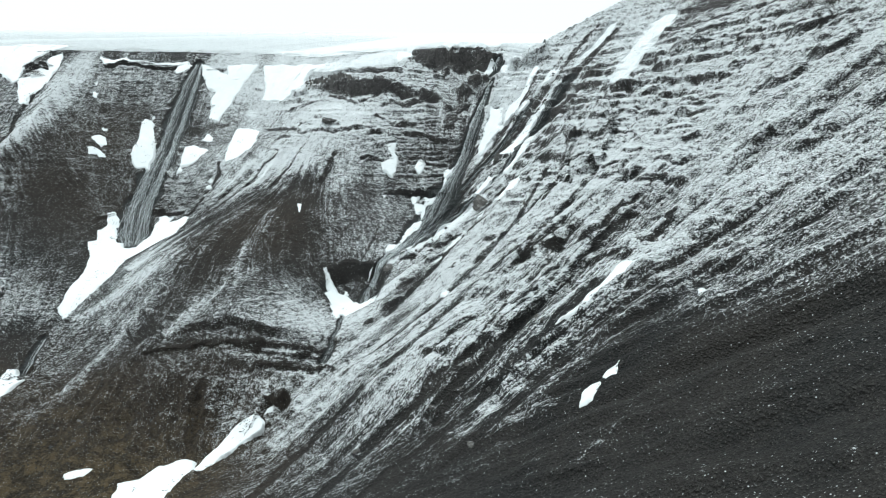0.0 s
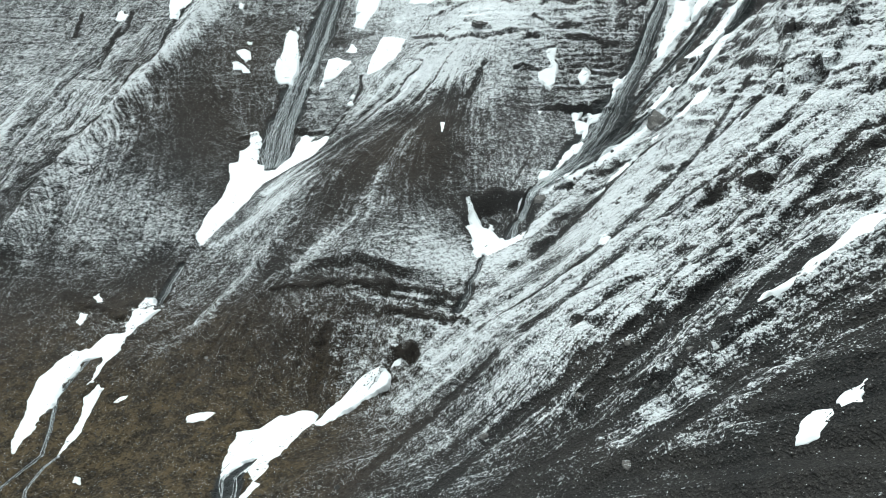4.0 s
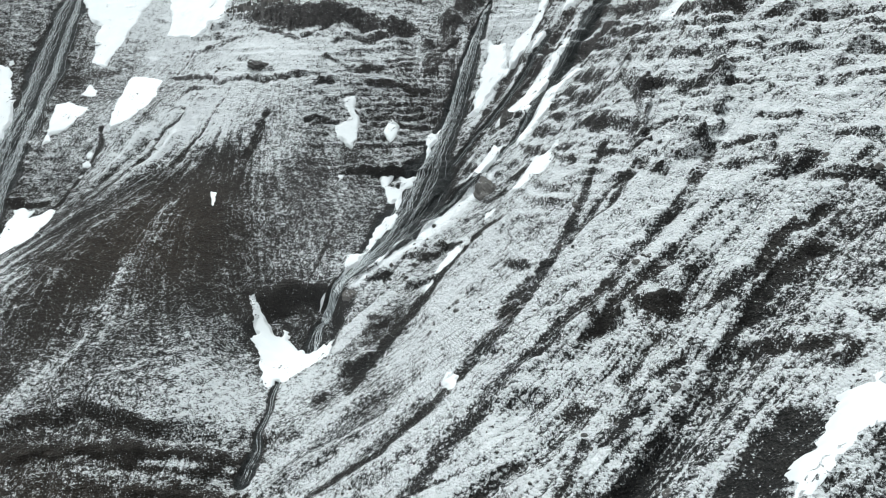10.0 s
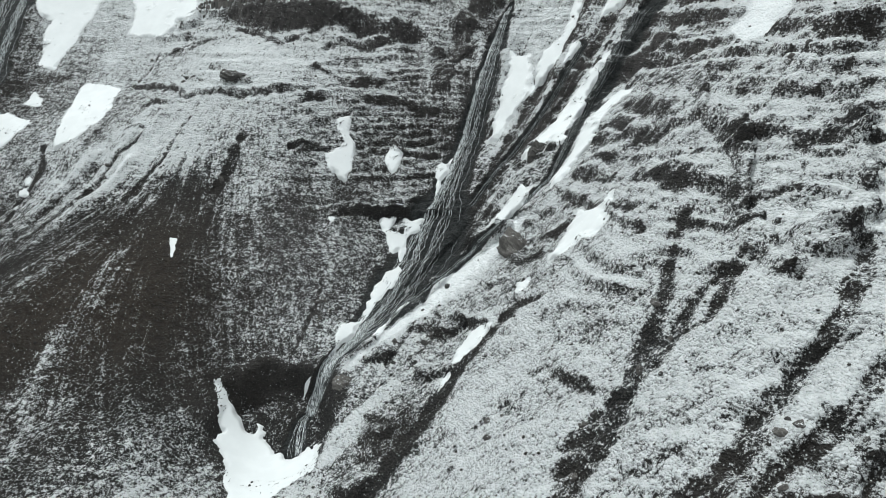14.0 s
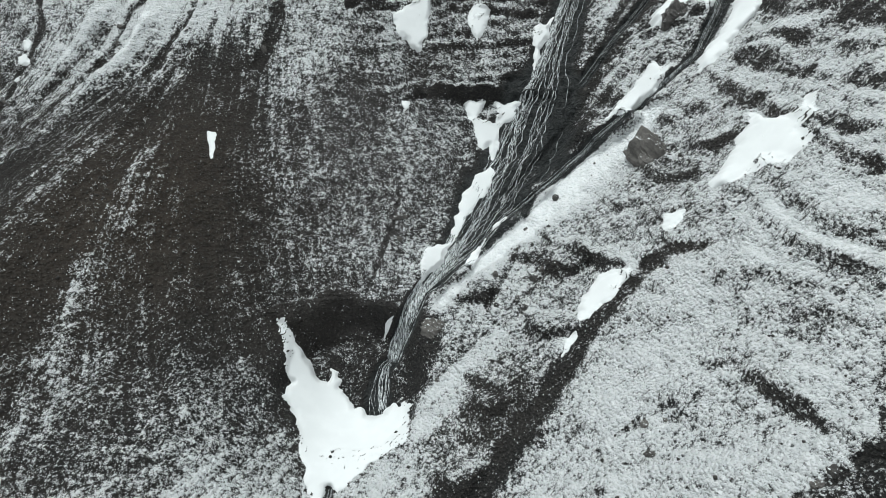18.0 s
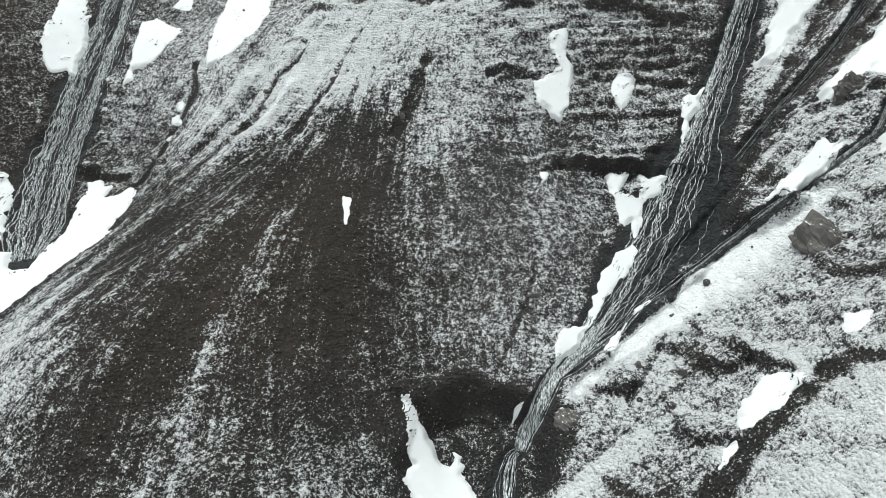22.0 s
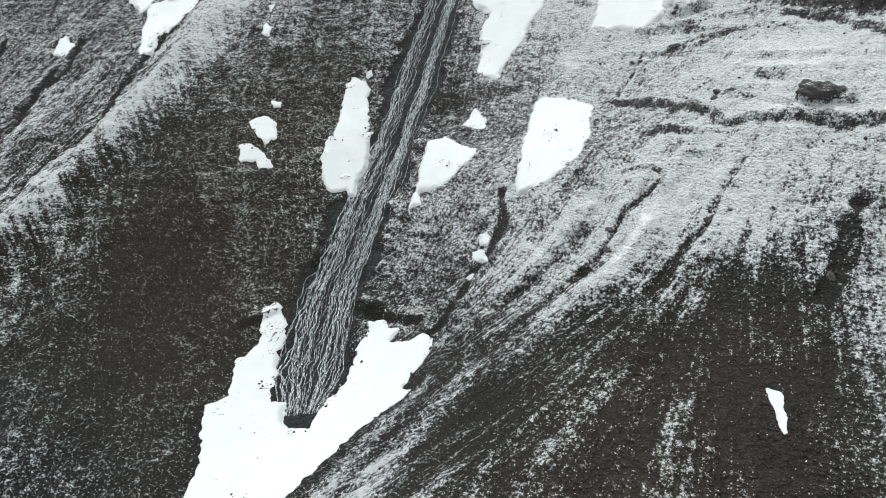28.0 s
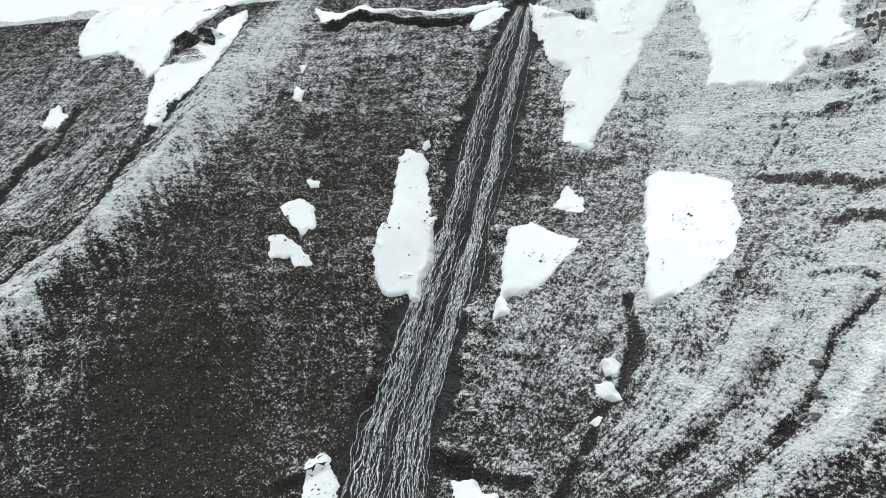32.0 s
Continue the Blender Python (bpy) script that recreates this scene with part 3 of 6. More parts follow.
KNOBS += [
    (46.8, -89.4, 3.6), (33.5, -73.2, 2.4), (55.3, -53.3, 2.9), (57.9, -19.9, 2.2), (12.3, 15.4, 5.1),
    (-18.9, -50.5, 3.7), (18.2, 104.3, 5.3), (10.6, 95.4, 4.5), (2.5, 84.5, 3.7), (-9.3, 95.1, 3.9),
    (-59, 71.3, 2.6), (-1.4, 110.1, 3.8), (24.9, 95.7, 3.1), (-24, 97, 2.9), (-80.1, 117.3, 4.2),
    (-233.5, 131.4, 3.3), (-242.8, 141.5, 3.5), (-232.1, 139.7, 4.1), (-132.9, 117.8, 2.1), (-64, -72.5, 3.2),
]
KNOBS += [
    (-47.7, -74.1, 3.8), (-53.9, -93, 3.7), (-39.4, -83.7, 2.7), (24.9, -72.6, 3.1), (99.4, -38.8, 4.9),
    (115.1, -14.7, 5.4), (56.5, -15.6, 4.6), (74.6, -45.2, 3.7), (89.8, -81.4, 4.7), (83.9, -65.3, 4),
    (47.8, 107.1, 6.1), (110.8, -36.9, 4.9),
]
SNOW_COVER = []  # how much fresh snow lies: (u, v, half length, half width, turn, share)
SNOW_COVER += [
    (-177, 62, 27.5, 42.8, -10, 0.34), (-175, 13, 22.7, 29.4, 0, 0.21), (-173, 118, 16.9, 15.1, 0, 0.4),
    (-262, 83, 23.5, 29.5, 50, 0.44), (-214, 99, 5, 33.1, 0, 0.68), (-218, 46, 4.4, 33.3, 0, 0.68),
    (-186, -6, 12.5, 28.7, 0, 0.32), (-199, 28, 10.9, 26.9, 0, 0.32), (-63, 85, 25.7, 18.7, 0, 0.84),
    (-89, 55, 21.2, 15.8, -30, 0.77), (-93, 19, 16, 7.3, -35, 0.4), (-70, 29, 9.6, 7.4, 0, 0.06),
    (-63, 4, 5.6, 15, 0, 0.06), (-87, -2, 18.4, 10.6, -35, 0.16), (-46, 39, 13.1, 11.3, 0, 0.59),
]
SNOW_COVER += [
    (-124, 45, 9.6, 11, 0, 0.5), (-122, 107, 10, 9.6, 0, 0.44), (-48, 32, 9.1, 15.8, 0, 0.54),
    (-39, 4, 15, 17.2, 0, 0.36), (-70, 58, 11.9, 13.7, -40, 0.79), (-10, 73, 16.2, 17.1, 0, 0.55),
    (-6, 42, 9.9, 11.4, 0, 0.39), (-19, 13, 6.5, 19.9, 0, 0.32), (-50, 85, 24.2, 9.8, 0, 0.79),
    (-97, 117, 14.3, 16.5, 0, 0.81), (-36, 105, 30.8, 8.9, 0, 0.57), (7, 94, 12, 10.3, 0, 0.42),
    (-104, 65, 7.5, 17.2, -40, 0.63), (-123, 108, 7.3, 12.5, 0, 0.59), (3, 120, 21.5, 7.6, 0, 0.36),
]
SNOW_COVER += [
    (-45, 103, 16.5, 5.2, 0, 0.29), (-48, 125, 21.6, 4.8, 0, 0.85), (37, 57, 8.1, 23.3, -35, 0.69),
    (39, 24, 6.6, 15.1, 0, 0.68), (26, -1, 9.6, 8.9, 0, 0.83), (-63, -49, 15.9, 14.2, 0, 0.67),
    (-49, -60, 9.5, 8, 0, 0.8), (-100, -35, 10.7, 18.4, 35, 0.45), (-96, -63, 9.1, 11.7, 0, 0.5),
    (-67, -8, 9.5, 19.3, 0, 0.09), (-82, -11, 6.4, 12.3, -40, 0.31), (-37, -6, 11.2, 10.5, 0, 0.44),
    (-35, -27, 9, 9.2, 0, 0.05), (-49, -39, 3.8, 13, -20, 0.22), (-16, -28, 9.2, 9.5, 0, 0.7),
]
SNOW_COVER += [
    (-12, -44, 6.7, 8.6, 0, 0.44), (4, -47, 10.3, 9.3, 0, 0.76), (5, 0, 14.7, 6, 35, 0.77),
    (-29, -57, 6, 6.9, 0, 0.7), (-105, -96, 37.5, 23.5, 30, 0.17), (-63, -80, 19, 7.3, 0, 0.38),
    (-68, -91, 9.5, 10.9, 0, 0.37), (-131, -114, 14.2, 16.3, 0, 0.06), (3, -95, 10.3, 6.6, 40, 0.76),
    (-8, -110, 10, 6.4, 40, 0.77), (-98, -45, 5.6, 17.1, -40, 0.39), (-166, -132, 28.6, 30.5, 0, 0.02),
    (-121, -136, 21.7, 20.8, 0, 0.05), (-193, -27, 26.2, 18.1, 30, 0.67), (-229, -63, 15.9, 30.5, -35, 0.33),
]
SNOW_COVER += [
    (-155, -93, 19.4, 9.9, 0, 0.29), (-276, -10, 31.1, 42.9, 50, 0.47), (-212, -102, 19.2, 22.1, 0, 0.06),
    (39, -84, 14.9, 15, 40, 0.67), (65, -45, 19, 12.3, 0, 0.85), (56, -81, 7.6, 11, 0, 0.65),
    (2, -60, 7.3, 11.2, 40, 0.78), (17, -94, 9.8, 8.2, 40, 0.7), (42, -110, 6.3, 7.2, 40, 0.39),
    (40, -170, 15.4, 10.8, 35, 0.02), (54, -163, 8.7, 12.1, 35, 0.02), (25, -162, 5.9, 3.4, 35, 0.05),
    (17, -117, 21.5, 8.2, 40, 0.4), (69, -111, 20, 12.3, 0, 0.55), (96, -68, 20, 23, 0, 0.74),
]
SNOW_COVER += [
    (92, 1, 21.9, 20.1, 0, 0.81), (3, -138, 13.4, 6.2, 40, 0.05), (85, 62, 6, 25.4, -25, 0.96),
    (8, 4, 11.7, 3.2, 40, 0.9), (6, 5, 16.2, 3, 25, 0.89), (44, -56, 9.7, 11.1, 0, 0.82),
    (36, -45, 8.8, 10.1, 40, 0.78), (66, 6, 14.6, 16.8, 0, 0.83), (-121, -9, 1.9, 20.2, -20, 0.77),
    (-232, 79, 11.2, 14.5, 45, 0.47), (-175, 127, 10, 13.1, 0, 0.34), (-194, 39, 16, 19.6, 0, 0.3),
    (-125, 58, 7.7, 8.9, 0, 0.55), (97, 49, 17.9, 9.3, 0, 0.81), (113, -37, 20.9, 10.9, 0, 0.85),
]
SNOW_COVER += [
    (112, 12, 20.6, 13.2, 0, 0.85), (-93, -23, 6.3, 19.3, -40, 0.35), (-85, 5, 6.9, 15.9, -25, 0.2),
    (-84, -65, 7.6, 6.5, 0, 0.49), (-70, 1, 10.4, 23.9, 0, 0.09), (-89, -35, 18.9, 10.9, 40, 0.42),
    (-64, 6, 16.4, 18.8, 0, 0.07), (-86, -5, 16.5, 15.5, 35, 0.14), (-67, 22, 7.6, 11.7, 0, 0.04),
    (-86, 20, 10, 9.6, 40, 0.15), (-91, 42, 11.6, 5.6, 40, 0.6), (-37, 8, 9.9, 11.3, 0, 0.12),
    (-23, 9, 6.2, 14.3, 0, 0.31), (-191, 4, 11.7, 18.8, 0, 0.15), (-182, 36, 12.6, 23.2, 0, 0.17),
]
SNOW_COVER += [
    (-67, -33, 16.6, 12.7, 0, 0.4), (-73, -65, 18.3, 7.7, 0, 0.55), (-41, -78, 9.2, 10.6, 0, 0.52),
    (25, -152, 11.8, 5.8, 35, 0.02), (31, -119, 13.4, 7.7, 38, 0.41), (39, -133, 5.1, 5.8, 40, 0.04),
    (-75, -88, 21, 18.5, 0, 0.41), (-50, -98, 9, 12, 0, 0.58), (-101, -82, 15.5, 15.9, 30, 0.18),
    (-72, -43, 19.6, 16.4, 0, 0.63), (-61, 128, 23.9, 5.9, 0, 0.91), (-126, 146, 8, 13.8, 0, 0.79),
    (47, 98, 7.9, 10.9, 0, 0.89), (50, 75, 8.8, 13.5, 0, 0.73), (27, 70, 4.8, 21.1, -12, 0.95),
]
SNOW_COVER += [
    (40, 87, 3.6, 22.6, -28, 0.91), (43, 67, 3.4, 24.5, -32, 0.89), (32, 50, 2.9, 21, -36, 0.88),
    (41, 43, 3.5, 23.2, -20, 0.89), (40, 77, 1.9, 18.5, -32, 0.1), (25, 46, 2.3, 18, -36, 0.19),
    (49, 70, 2.2, 19.8, -35, 0.2), (-83, -9, 16.8, 17.7, 35, 0.09), (-69, -37, 14.7, 11.2, 0, 0.12),
    (-86, 69, 14.9, 19.3, 30, 0.46), (-26, 94, 13.1, 6.7, 0, 0.26), (-1, 66, 9.4, 9.2, 0, 0.28),
    (-76, -43, 10.7, 10.1, 0, 0.18), (-61, -37, 8.7, 10, 0, 0.31), (32, 76, 7.2, 8.3, 0, 0.88),
]
SNOW_COVER += [
    (19, -22, 7.6, 5.8, 0, 0.76), (25, -28, 6.1, 5.3, 0, 0.71), (20, -9, 5.6, 4.3, 0, 0.75),
    (-86, -20, 8.6, 9.9, 0, 0.42), (-83, -37, 7.1, 7, 0, 0.43), (-68, -19, 6.3, 7.2, 0, 0.13),
    (-64, -35, 5.8, 5.6, 0, 0.25), (-213, 95, 3.3, 17.2, 0, 0.75), (-216, 68, 3, 17.2, 0, 0.72),
    (-219, 50, 2.9, 12.4, 0, 0.78), (-118, -54, 19.2, 17.2, 0, 0.59), (-298, 50, 42.3, 48.6, 40, 0.41),
    (-42, 4, 10.3, 10.7, 0, 0.53), (-25, 6, 6.3, 12.1, 0, 0.47), (5, -9, 11.6, 8.9, 0, 0.59),
]
SNOW_COVER += [
    (-84, -22, 14, 14.5, 0, 0.12), (-65, -23, 10.8, 10.9, 0, 0.12), (-88, 15, 13, 11.2, 35, 0.09),
    (18, 0, 9, 8, 0, 0.53), (-234, 26, 25, 25.1, 0, 0.48), (-254, -39, 23.4, 23.6, 0, 0.28),
    (-219, -85, 20.4, 20.6, 0, 0.14), (-132, -69, 17.8, 17.9, 0, 0.38), (-44, -69, 15.2, 15.3, 0, 0.65),
    (-187, -123, 17.8, 17.9, 0, 0.02), (-34, -110, 12.7, 12.7, 0, 0.55), (-4, -122, 10.5, 10.6, 0, 0.32),
    (18, -128, 9.5, 9.6, 0, 0.51), (32, -136, 8.4, 8.5, 0, 0.02), (-160, -152, 15.7, 15.8, 0, 0.02),
]
SNOW_COVER += [
    (16, -152, 7.8, 7.9, 0, 0.02), (-118, -49, 15, 15.1, 0, 0.49), (-106, -78, 13.6, 13.7, 0, 0.13),
    (-46, -82, 11.6, 11.6, 0, 0.56), (43, -121, 6.5, 6.5, 0, 0.24), (-44, -103, 11.1, 11.2, 0, 0.65),
    (-15, -115, 8.5, 8.6, 0, 0.69), (95, 46, 12.8, 12.9, 0, 0.74), (-104, -42, 8.6, 8.7, 0, 0.34),
    (-84, -40, 7.9, 7.9, 0, 0.46), (-62, -51, 7, 7.1, 0, 0.57), (-95, -67, 8.1, 8.2, 0, 0.35),
    (-173, 5, 8.2, 8.2, 0, 0.19),
]

# coarse net of corrections to the fresh snow share, fitted to overall brightness
SNOW_TRIM = []
SNOW_TRIM += [
    [0, 0, 0, 0, 0, -0.02, -0.01, -0, 0.02, -0, 0.01, 0.01, -0.17, -0.04, -0],
    [0, 0, 0, 0, -0.02, -0.04, -0.05, 0, 0.01, -0.13, -0.13, 0.14, -0.1, -0.07, -0],
    [0, 0, 0, -0, -0.03, -0.04, -0.14, -0.19, -0.21, -0.26, -0.12, -0.02, -0.24, -0.11, -0.03],
    [0, 0, 0.01, 0.01, 0.01, -0.02, -0.09, -0.16, -0.18, -0.04, 0, -0.09, 0.15, -0.05, -0.1],
    [0, 0, 0.01, 0.01, -0.02, -0.07, -0.04, -0.06, -0.16, -0.14, 0.02, 0.1, -0.11, -0.03, -0.18],
    [0.01, 0.02, 0.02, 0.02, -0.2, -0.3, 0.07, 0.13, -0.2, 0.05, -0.11, 0.07, -0.09, 0.04, -0.16],
]
SNOW_TRIM += [
    [0.03, 0.05, 0.08, 0.19, -0.07, -0.23, -0.07, 0.04, -0.06, -0.09, 0.21, -0.13, 0.07, 0.14, -0.09],
    [0.04, 0.05, 0.12, 0.02, -0.24, 0.09, -0.35, -0.01, -0.07, -0.24, 0.24, -0.24, -0.05, 0.13, -0.03],
    [0.04, 0.04, 0.01, -0.25, -0.08, 0.27, -0.04, 0.09, 0.3, -0.07, 0.05, -0.11, 0.06, 0.18, 0.02],
    [0.04, 0.03, -0.04, -0.05, 0, -0.06, -0.02, -0.25, -0.05, -0.01, 0.14, 0.15, 0.14, 0.15, 0.01],
    [0.02, 0, 0.02, 0.14, 0.17, 0.01, 0.08, 0.11, 0.2, 0.13, 0.1, 0.13, 0.08, 0.06, 0.01],
    [-0.02, -0.03, -0.01, 0.07, 0.11, 0.07, 0.06, 0.05, 0.07, 0.02, 0, 0.04, 0.02, 0, 0],
]

# belts with more or with less fresh snow: share, then (u, v, half width)
SNOW_BANDS = []
SNOW_BANDS += [
    (-0.22, [(-88, -12.7, 7.37), (-95.3, -31.9, 7.19), (-103.9, -49.6, 7.44), (-107.8, -61.1, 6.33)]),
    (0.3, [(-74.7, -31, 2.48), (-80.7, -38.9, 3.59), (-84.8, -47.2, 3.54), (-91.9, -56.8, 3.66), (-98.6, -64.4, 3.32)]),
    (-0.3, [(-81.2, -37.9, 1.02), (-82.4, -44.9, 1.44), (-84.8, -52.6, 1.65)]),
    (0.22, [(-81.7, -14.1, 1.83), (-82.1, -22.3, 2.96), (-82.1, -31.1, 3.45)]),
    (0.3, [(-76, 12.5, 1.34), (-77.9, 6.8, 1.32), (-79.5, 1, 1.03)]),
    (0.4, [(-106.5, -5.5, 1.23), (-114.6, -15.6, 1.52), (-127.2, -21.5, 1.92)]),
    (0.28, [(-105, -18.9, 1.29), (-113.8, -28.4, 1.73), (-119.6, -34.8, 1.78)]),
    (0.25, [(-100.7, 0.4, 0.96), (-102.9, -11.4, 1.05)]),
]
SNOW_BANDS += [
    (-0.2, [(-66.6, 14.2, 5.88), (-64.5, -2.7, 7.32), (-63.9, -17.1, 6.41), (-58.6, -27.4, 5)]),
    (-0.3, [(-50.9, -24.6, 2.49), (-47.2, -33.4, 2.51), (-43.8, -43.7, 1.92), (-42.2, -50.1, 1.35)]),
    (0.22, [(-56.2, -50.6, 5.05), (-50, -57.3, 7.98)]),
    (-0.15, [(-96, -71.5, 2.93), (-78.3, -68.2, 1.92), (-62.3, -66.8, 1.77)]),
    (0.15, [(12.8, -28.3, 5.61), (0.3, -42.8, 4.44), (-9.2, -57, 4.3)]),
    (0.4, [(14.8, 8.4, 2.71), (5.3, 0.2, 2.89), (-5.1, -7, 2.35), (-14, -12.5, 1.5)]),
    (0.3, [(-12.2, -30.3, 1.24), (-20.1, -37.1, 2.25), (-24.8, -41.9, 1.85)]),
    (-0.3, [(-8.4, -36, 3.45), (-13.5, -44, 2.89)]),
    (-0.25, [(-19.2, -52.6, 3.31), (-24, -59.3, 4.19)]),
]
SNOW_BANDS += [
    (0.2, [(-29.4, -48.4, 2.07), (-32.9, -55, 3.05)]),
    (-0.6, [(9.1, 24.4, 5.72), (2.2, 14.1, 5.94), (-5.5, 2.9, 2.76)]),
    (0.25, [(9.6, -15.7, 2.61), (4, -23.4, 1.83), (-2.4, -32.1, 1.39)]),
    (0.25, [(-94.7, 56.2, 2.92), (-105.8, 44.8, 3.5), (-115.1, 36.8, 2.94)]),
    (0.28, [(-76.3, 56.8, 3.91), (-85.2, 45.3, 3.57), (-93.5, 34, 2.65), (-101.9, 27.6, 1.2)]),
    (0.15, [(-68.1, 51.5, 2.42), (-73.5, 43, 2.1)]),
    (0.28, [(-75.6, 34.7, 1.15), (-79.5, 26.3, 1.6)]),
    (0.18, [(-44.1, 48.3, 4.14), (-47.2, 37.8, 5.25), (-49.6, 27, 4.52)]),
    (-0.15, [(-65.5, 35.4, 6.01), (-66.9, 21, 6.42), (-64.4, 5.1, 6.97)]),
]
SNOW_BANDS += [
    (-0.1, [(-82.4, 19.9, 6.57), (-91.7, -1, 6.94), (-99.7, -16.7, 6.51)]),
    (0.4, [(-120.2, 17, 1.67), (-127, -2.7, 2.35), (-130.7, -20.7, 3.18)]),
    (-0.18, [(-34.4, 42.1, 3.6), (-35.7, 24.8, 4.55)]),
    (0.3, [(-213.2, 87.9, 4.7), (-215.7, 68.3, 4.7), (-219.4, 51.6, 4.58), (-219.5, 33.5, 4.4)]),
    (0.22, [(-246.1, 88, 3.07), (-246, 70.8, 2.96)]),
    (-0.15, [(-180.2, 117.6, 15.27), (-171.6, 73.5, 15.14), (-165.3, 43.8, 10.46)]),
    (-0.15, [(-190.4, 41, 12.72), (-178, 11, 11.4)]),
    (0.2, [(-107.6, 107.3, 5.63), (-111.1, 88.2, 2.1)]),
    (0.15, [(-69.5, 92.8, 9.87), (-47.4, 75.2, 7.28)]),
    (-0.3, [(-144.8, 98.1, 2.72), (-132.4, 98.8, 3.42), (-120.5, 99.7, 1.86)]),
]
SNOW_BANDS += [
    (0.2, [(-84.2, 69.4, 3.01), (-90.4, 60.8, 2.65)]),
    (0.3, [(1.7, -76.7, 2.37), (-9.4, -85.4, 2.68), (-22.7, -91.9, 3.11), (-35.1, -103.9, 3.73), (-49.5, -111.8, 4.12)]),
    (0.3, [(-20.3, -65.2, 2.3), (-34.5, -77.3, 2.61), (-44.9, -88.1, 3.08)]),
    (0.22, [(-1.5, -107.5, 2.71), (-11, -112.2, 3.6), (-19.9, -118.8, 2.95), (-27.5, -124.9, 2.45)]),
    (0.22, [(32.9, -117.1, 2.3), (26, -118.7, 2.95), (17.3, -125.1, 2.33), (10.5, -131.4, 1.86)]),
    (-0.3, [(36.4, -133.1, 5.45), (28.8, -136.9, 5.52)]),
    (0.28, [(-68.2, -87.7, 4.02), (-70.2, -102.5, 4.52)]),
    (0.22, [(-125.6, -80.5, 2.14), (-136, -93.8, 4.73), (-140.6, -108.9, 4.65)]),
    (0.25, [(-118.7, -61.7, 1.97), (-126.3, -76.1, 2.17), (-131.5, -85.6, 1.94)]),
]
SNOW_BANDS += [
    (-0.12, [(-109.3, -64.7, 5.5), (-116.1, -84.6, 5.37)]),
    (0.3, [(-110.6, -19.7, 1.64), (-127.6, -36.9, 2.6), (-143.2, -47.1, 2.19)]),
    (-0.3, [(-161.6, -54.1, 9.03), (-161.3, -74.2, 8.65)]),
    (0.2, [(-182.2, -28.5, 14.9), (-164.6, -42.6, 9.77)]),
    (0.15, [(26.2, -22.1, 7.59), (15.9, -30.1, 5.65)]),
    (0.2, [(38, -18.8, 7.49), (50.8, -35.4, 6.77)]),
    (-0.35, [(-232.6, -1.2, 4.79), (-233.3, -33.6, 7.17), (-234.7, -61.7, 10.05), (-232.1, -88.6, 10.8)]),
    (0.35, [(-322.8, 55.5, 3), (-320.3, 15.4, 3.24)]),
    (0.28, [(-276.7, 42.3, 2.36), (-265.4, -0.2, 2.54), (-261.3, -28.9, 2.07)]),
    (0.25, [(-252.2, 84.9, 4.06), (-246.5, 23, 2.54)]),
    (0.3, [(-3.7, -144, 1.08), (-11.5, -151.1, 1.06)]),
]
SNOW_BANDS += [
    (0.25, [(5.4, -136.4, 2.99), (10.3, -132.5, 2.43)]),
    (0.3, [(29.2, -156.6, 0.8), (22.2, -162.2, 0.86)]),
    (-0.3, [(39, -135.4, 2.62), (28.6, -145.4, 2.88), (17.6, -151.6, 3.34), (5.7, -157.4, 3.41)]),
    (0.18, [(-221.4, 2.5, 7.43), (-225.1, -24, 8.49), (-224.9, -44.6, 10.78)]),
]
SNOW_BANDS += [
    (0.35, [(-15.7, -17.7, 1.4), (-18.7, -19, 1.4), (-22.1, -21.9, 1.2)]),
    (0.4, [(-10.6, -26.8, 1.1), (-15.1, -30.6, 1.3), (-19.6, -34.2, 1.5), (-23.2, -37.6, 1.4), (-24.6, -41, 1)]),
    (0.35, [(-19.3, -38.8, 1.2), (-22.9, -41.6, 1.3), (-24.9, -43.7, 1)]),
    (-0.75, [(-23.1, -23.2, 1.6), (-22.4, -25.8, 2.2), (-22.1, -28.2, 1.5)]),
    (-0.45, [(-23.6, -30.3, 1.6), (-24.7, -32.9, 2.1), (-25.9, -34.7, 1.6)]),
    (-0.5, [(-16.9, -34.2, 0.9), (-15.2, -35.6, 1), (-14, -36.4, 1), (-12.5, -37.9, 1)]),
    (0.35, [(-2.4, -70.1, 2.3), (-27, -87.4, 2.8), (-45, -100, 2.6)]),
    (0.3, [(18.5, -98, 1.6), (-1.4, -115.1, 1.7), (-21.5, -132.5, 2.2)]),
    (0.35, [(37.7, -122.7, 0.9), (13.5, -132.6, 1.4), (-8.1, -150.1, 1.4)]),
    (-0.3, [(28.5, -123.1, 1.6), (-0.2, -145.2, 2.4), (-14, -154.9, 2.6)]),
    (-0.28, [(35.2, -140.4, 2.8), (25.9, -151.7, 3.6), (17.5, -160.1, 3.6)]),
    (-0.3, [(7.8, -96.7, 1.6), (-14.3, -116.8, 2.2), (-33.2, -134.1, 2.2)]),
    (0.4, [(15.8, 10, 1.6), (9.1, 6.3, 2), (1.6, 1.4, 2.3), (-6.7, -6.4, 2.4), (-13.1, -13.6, 2.1)]),
]

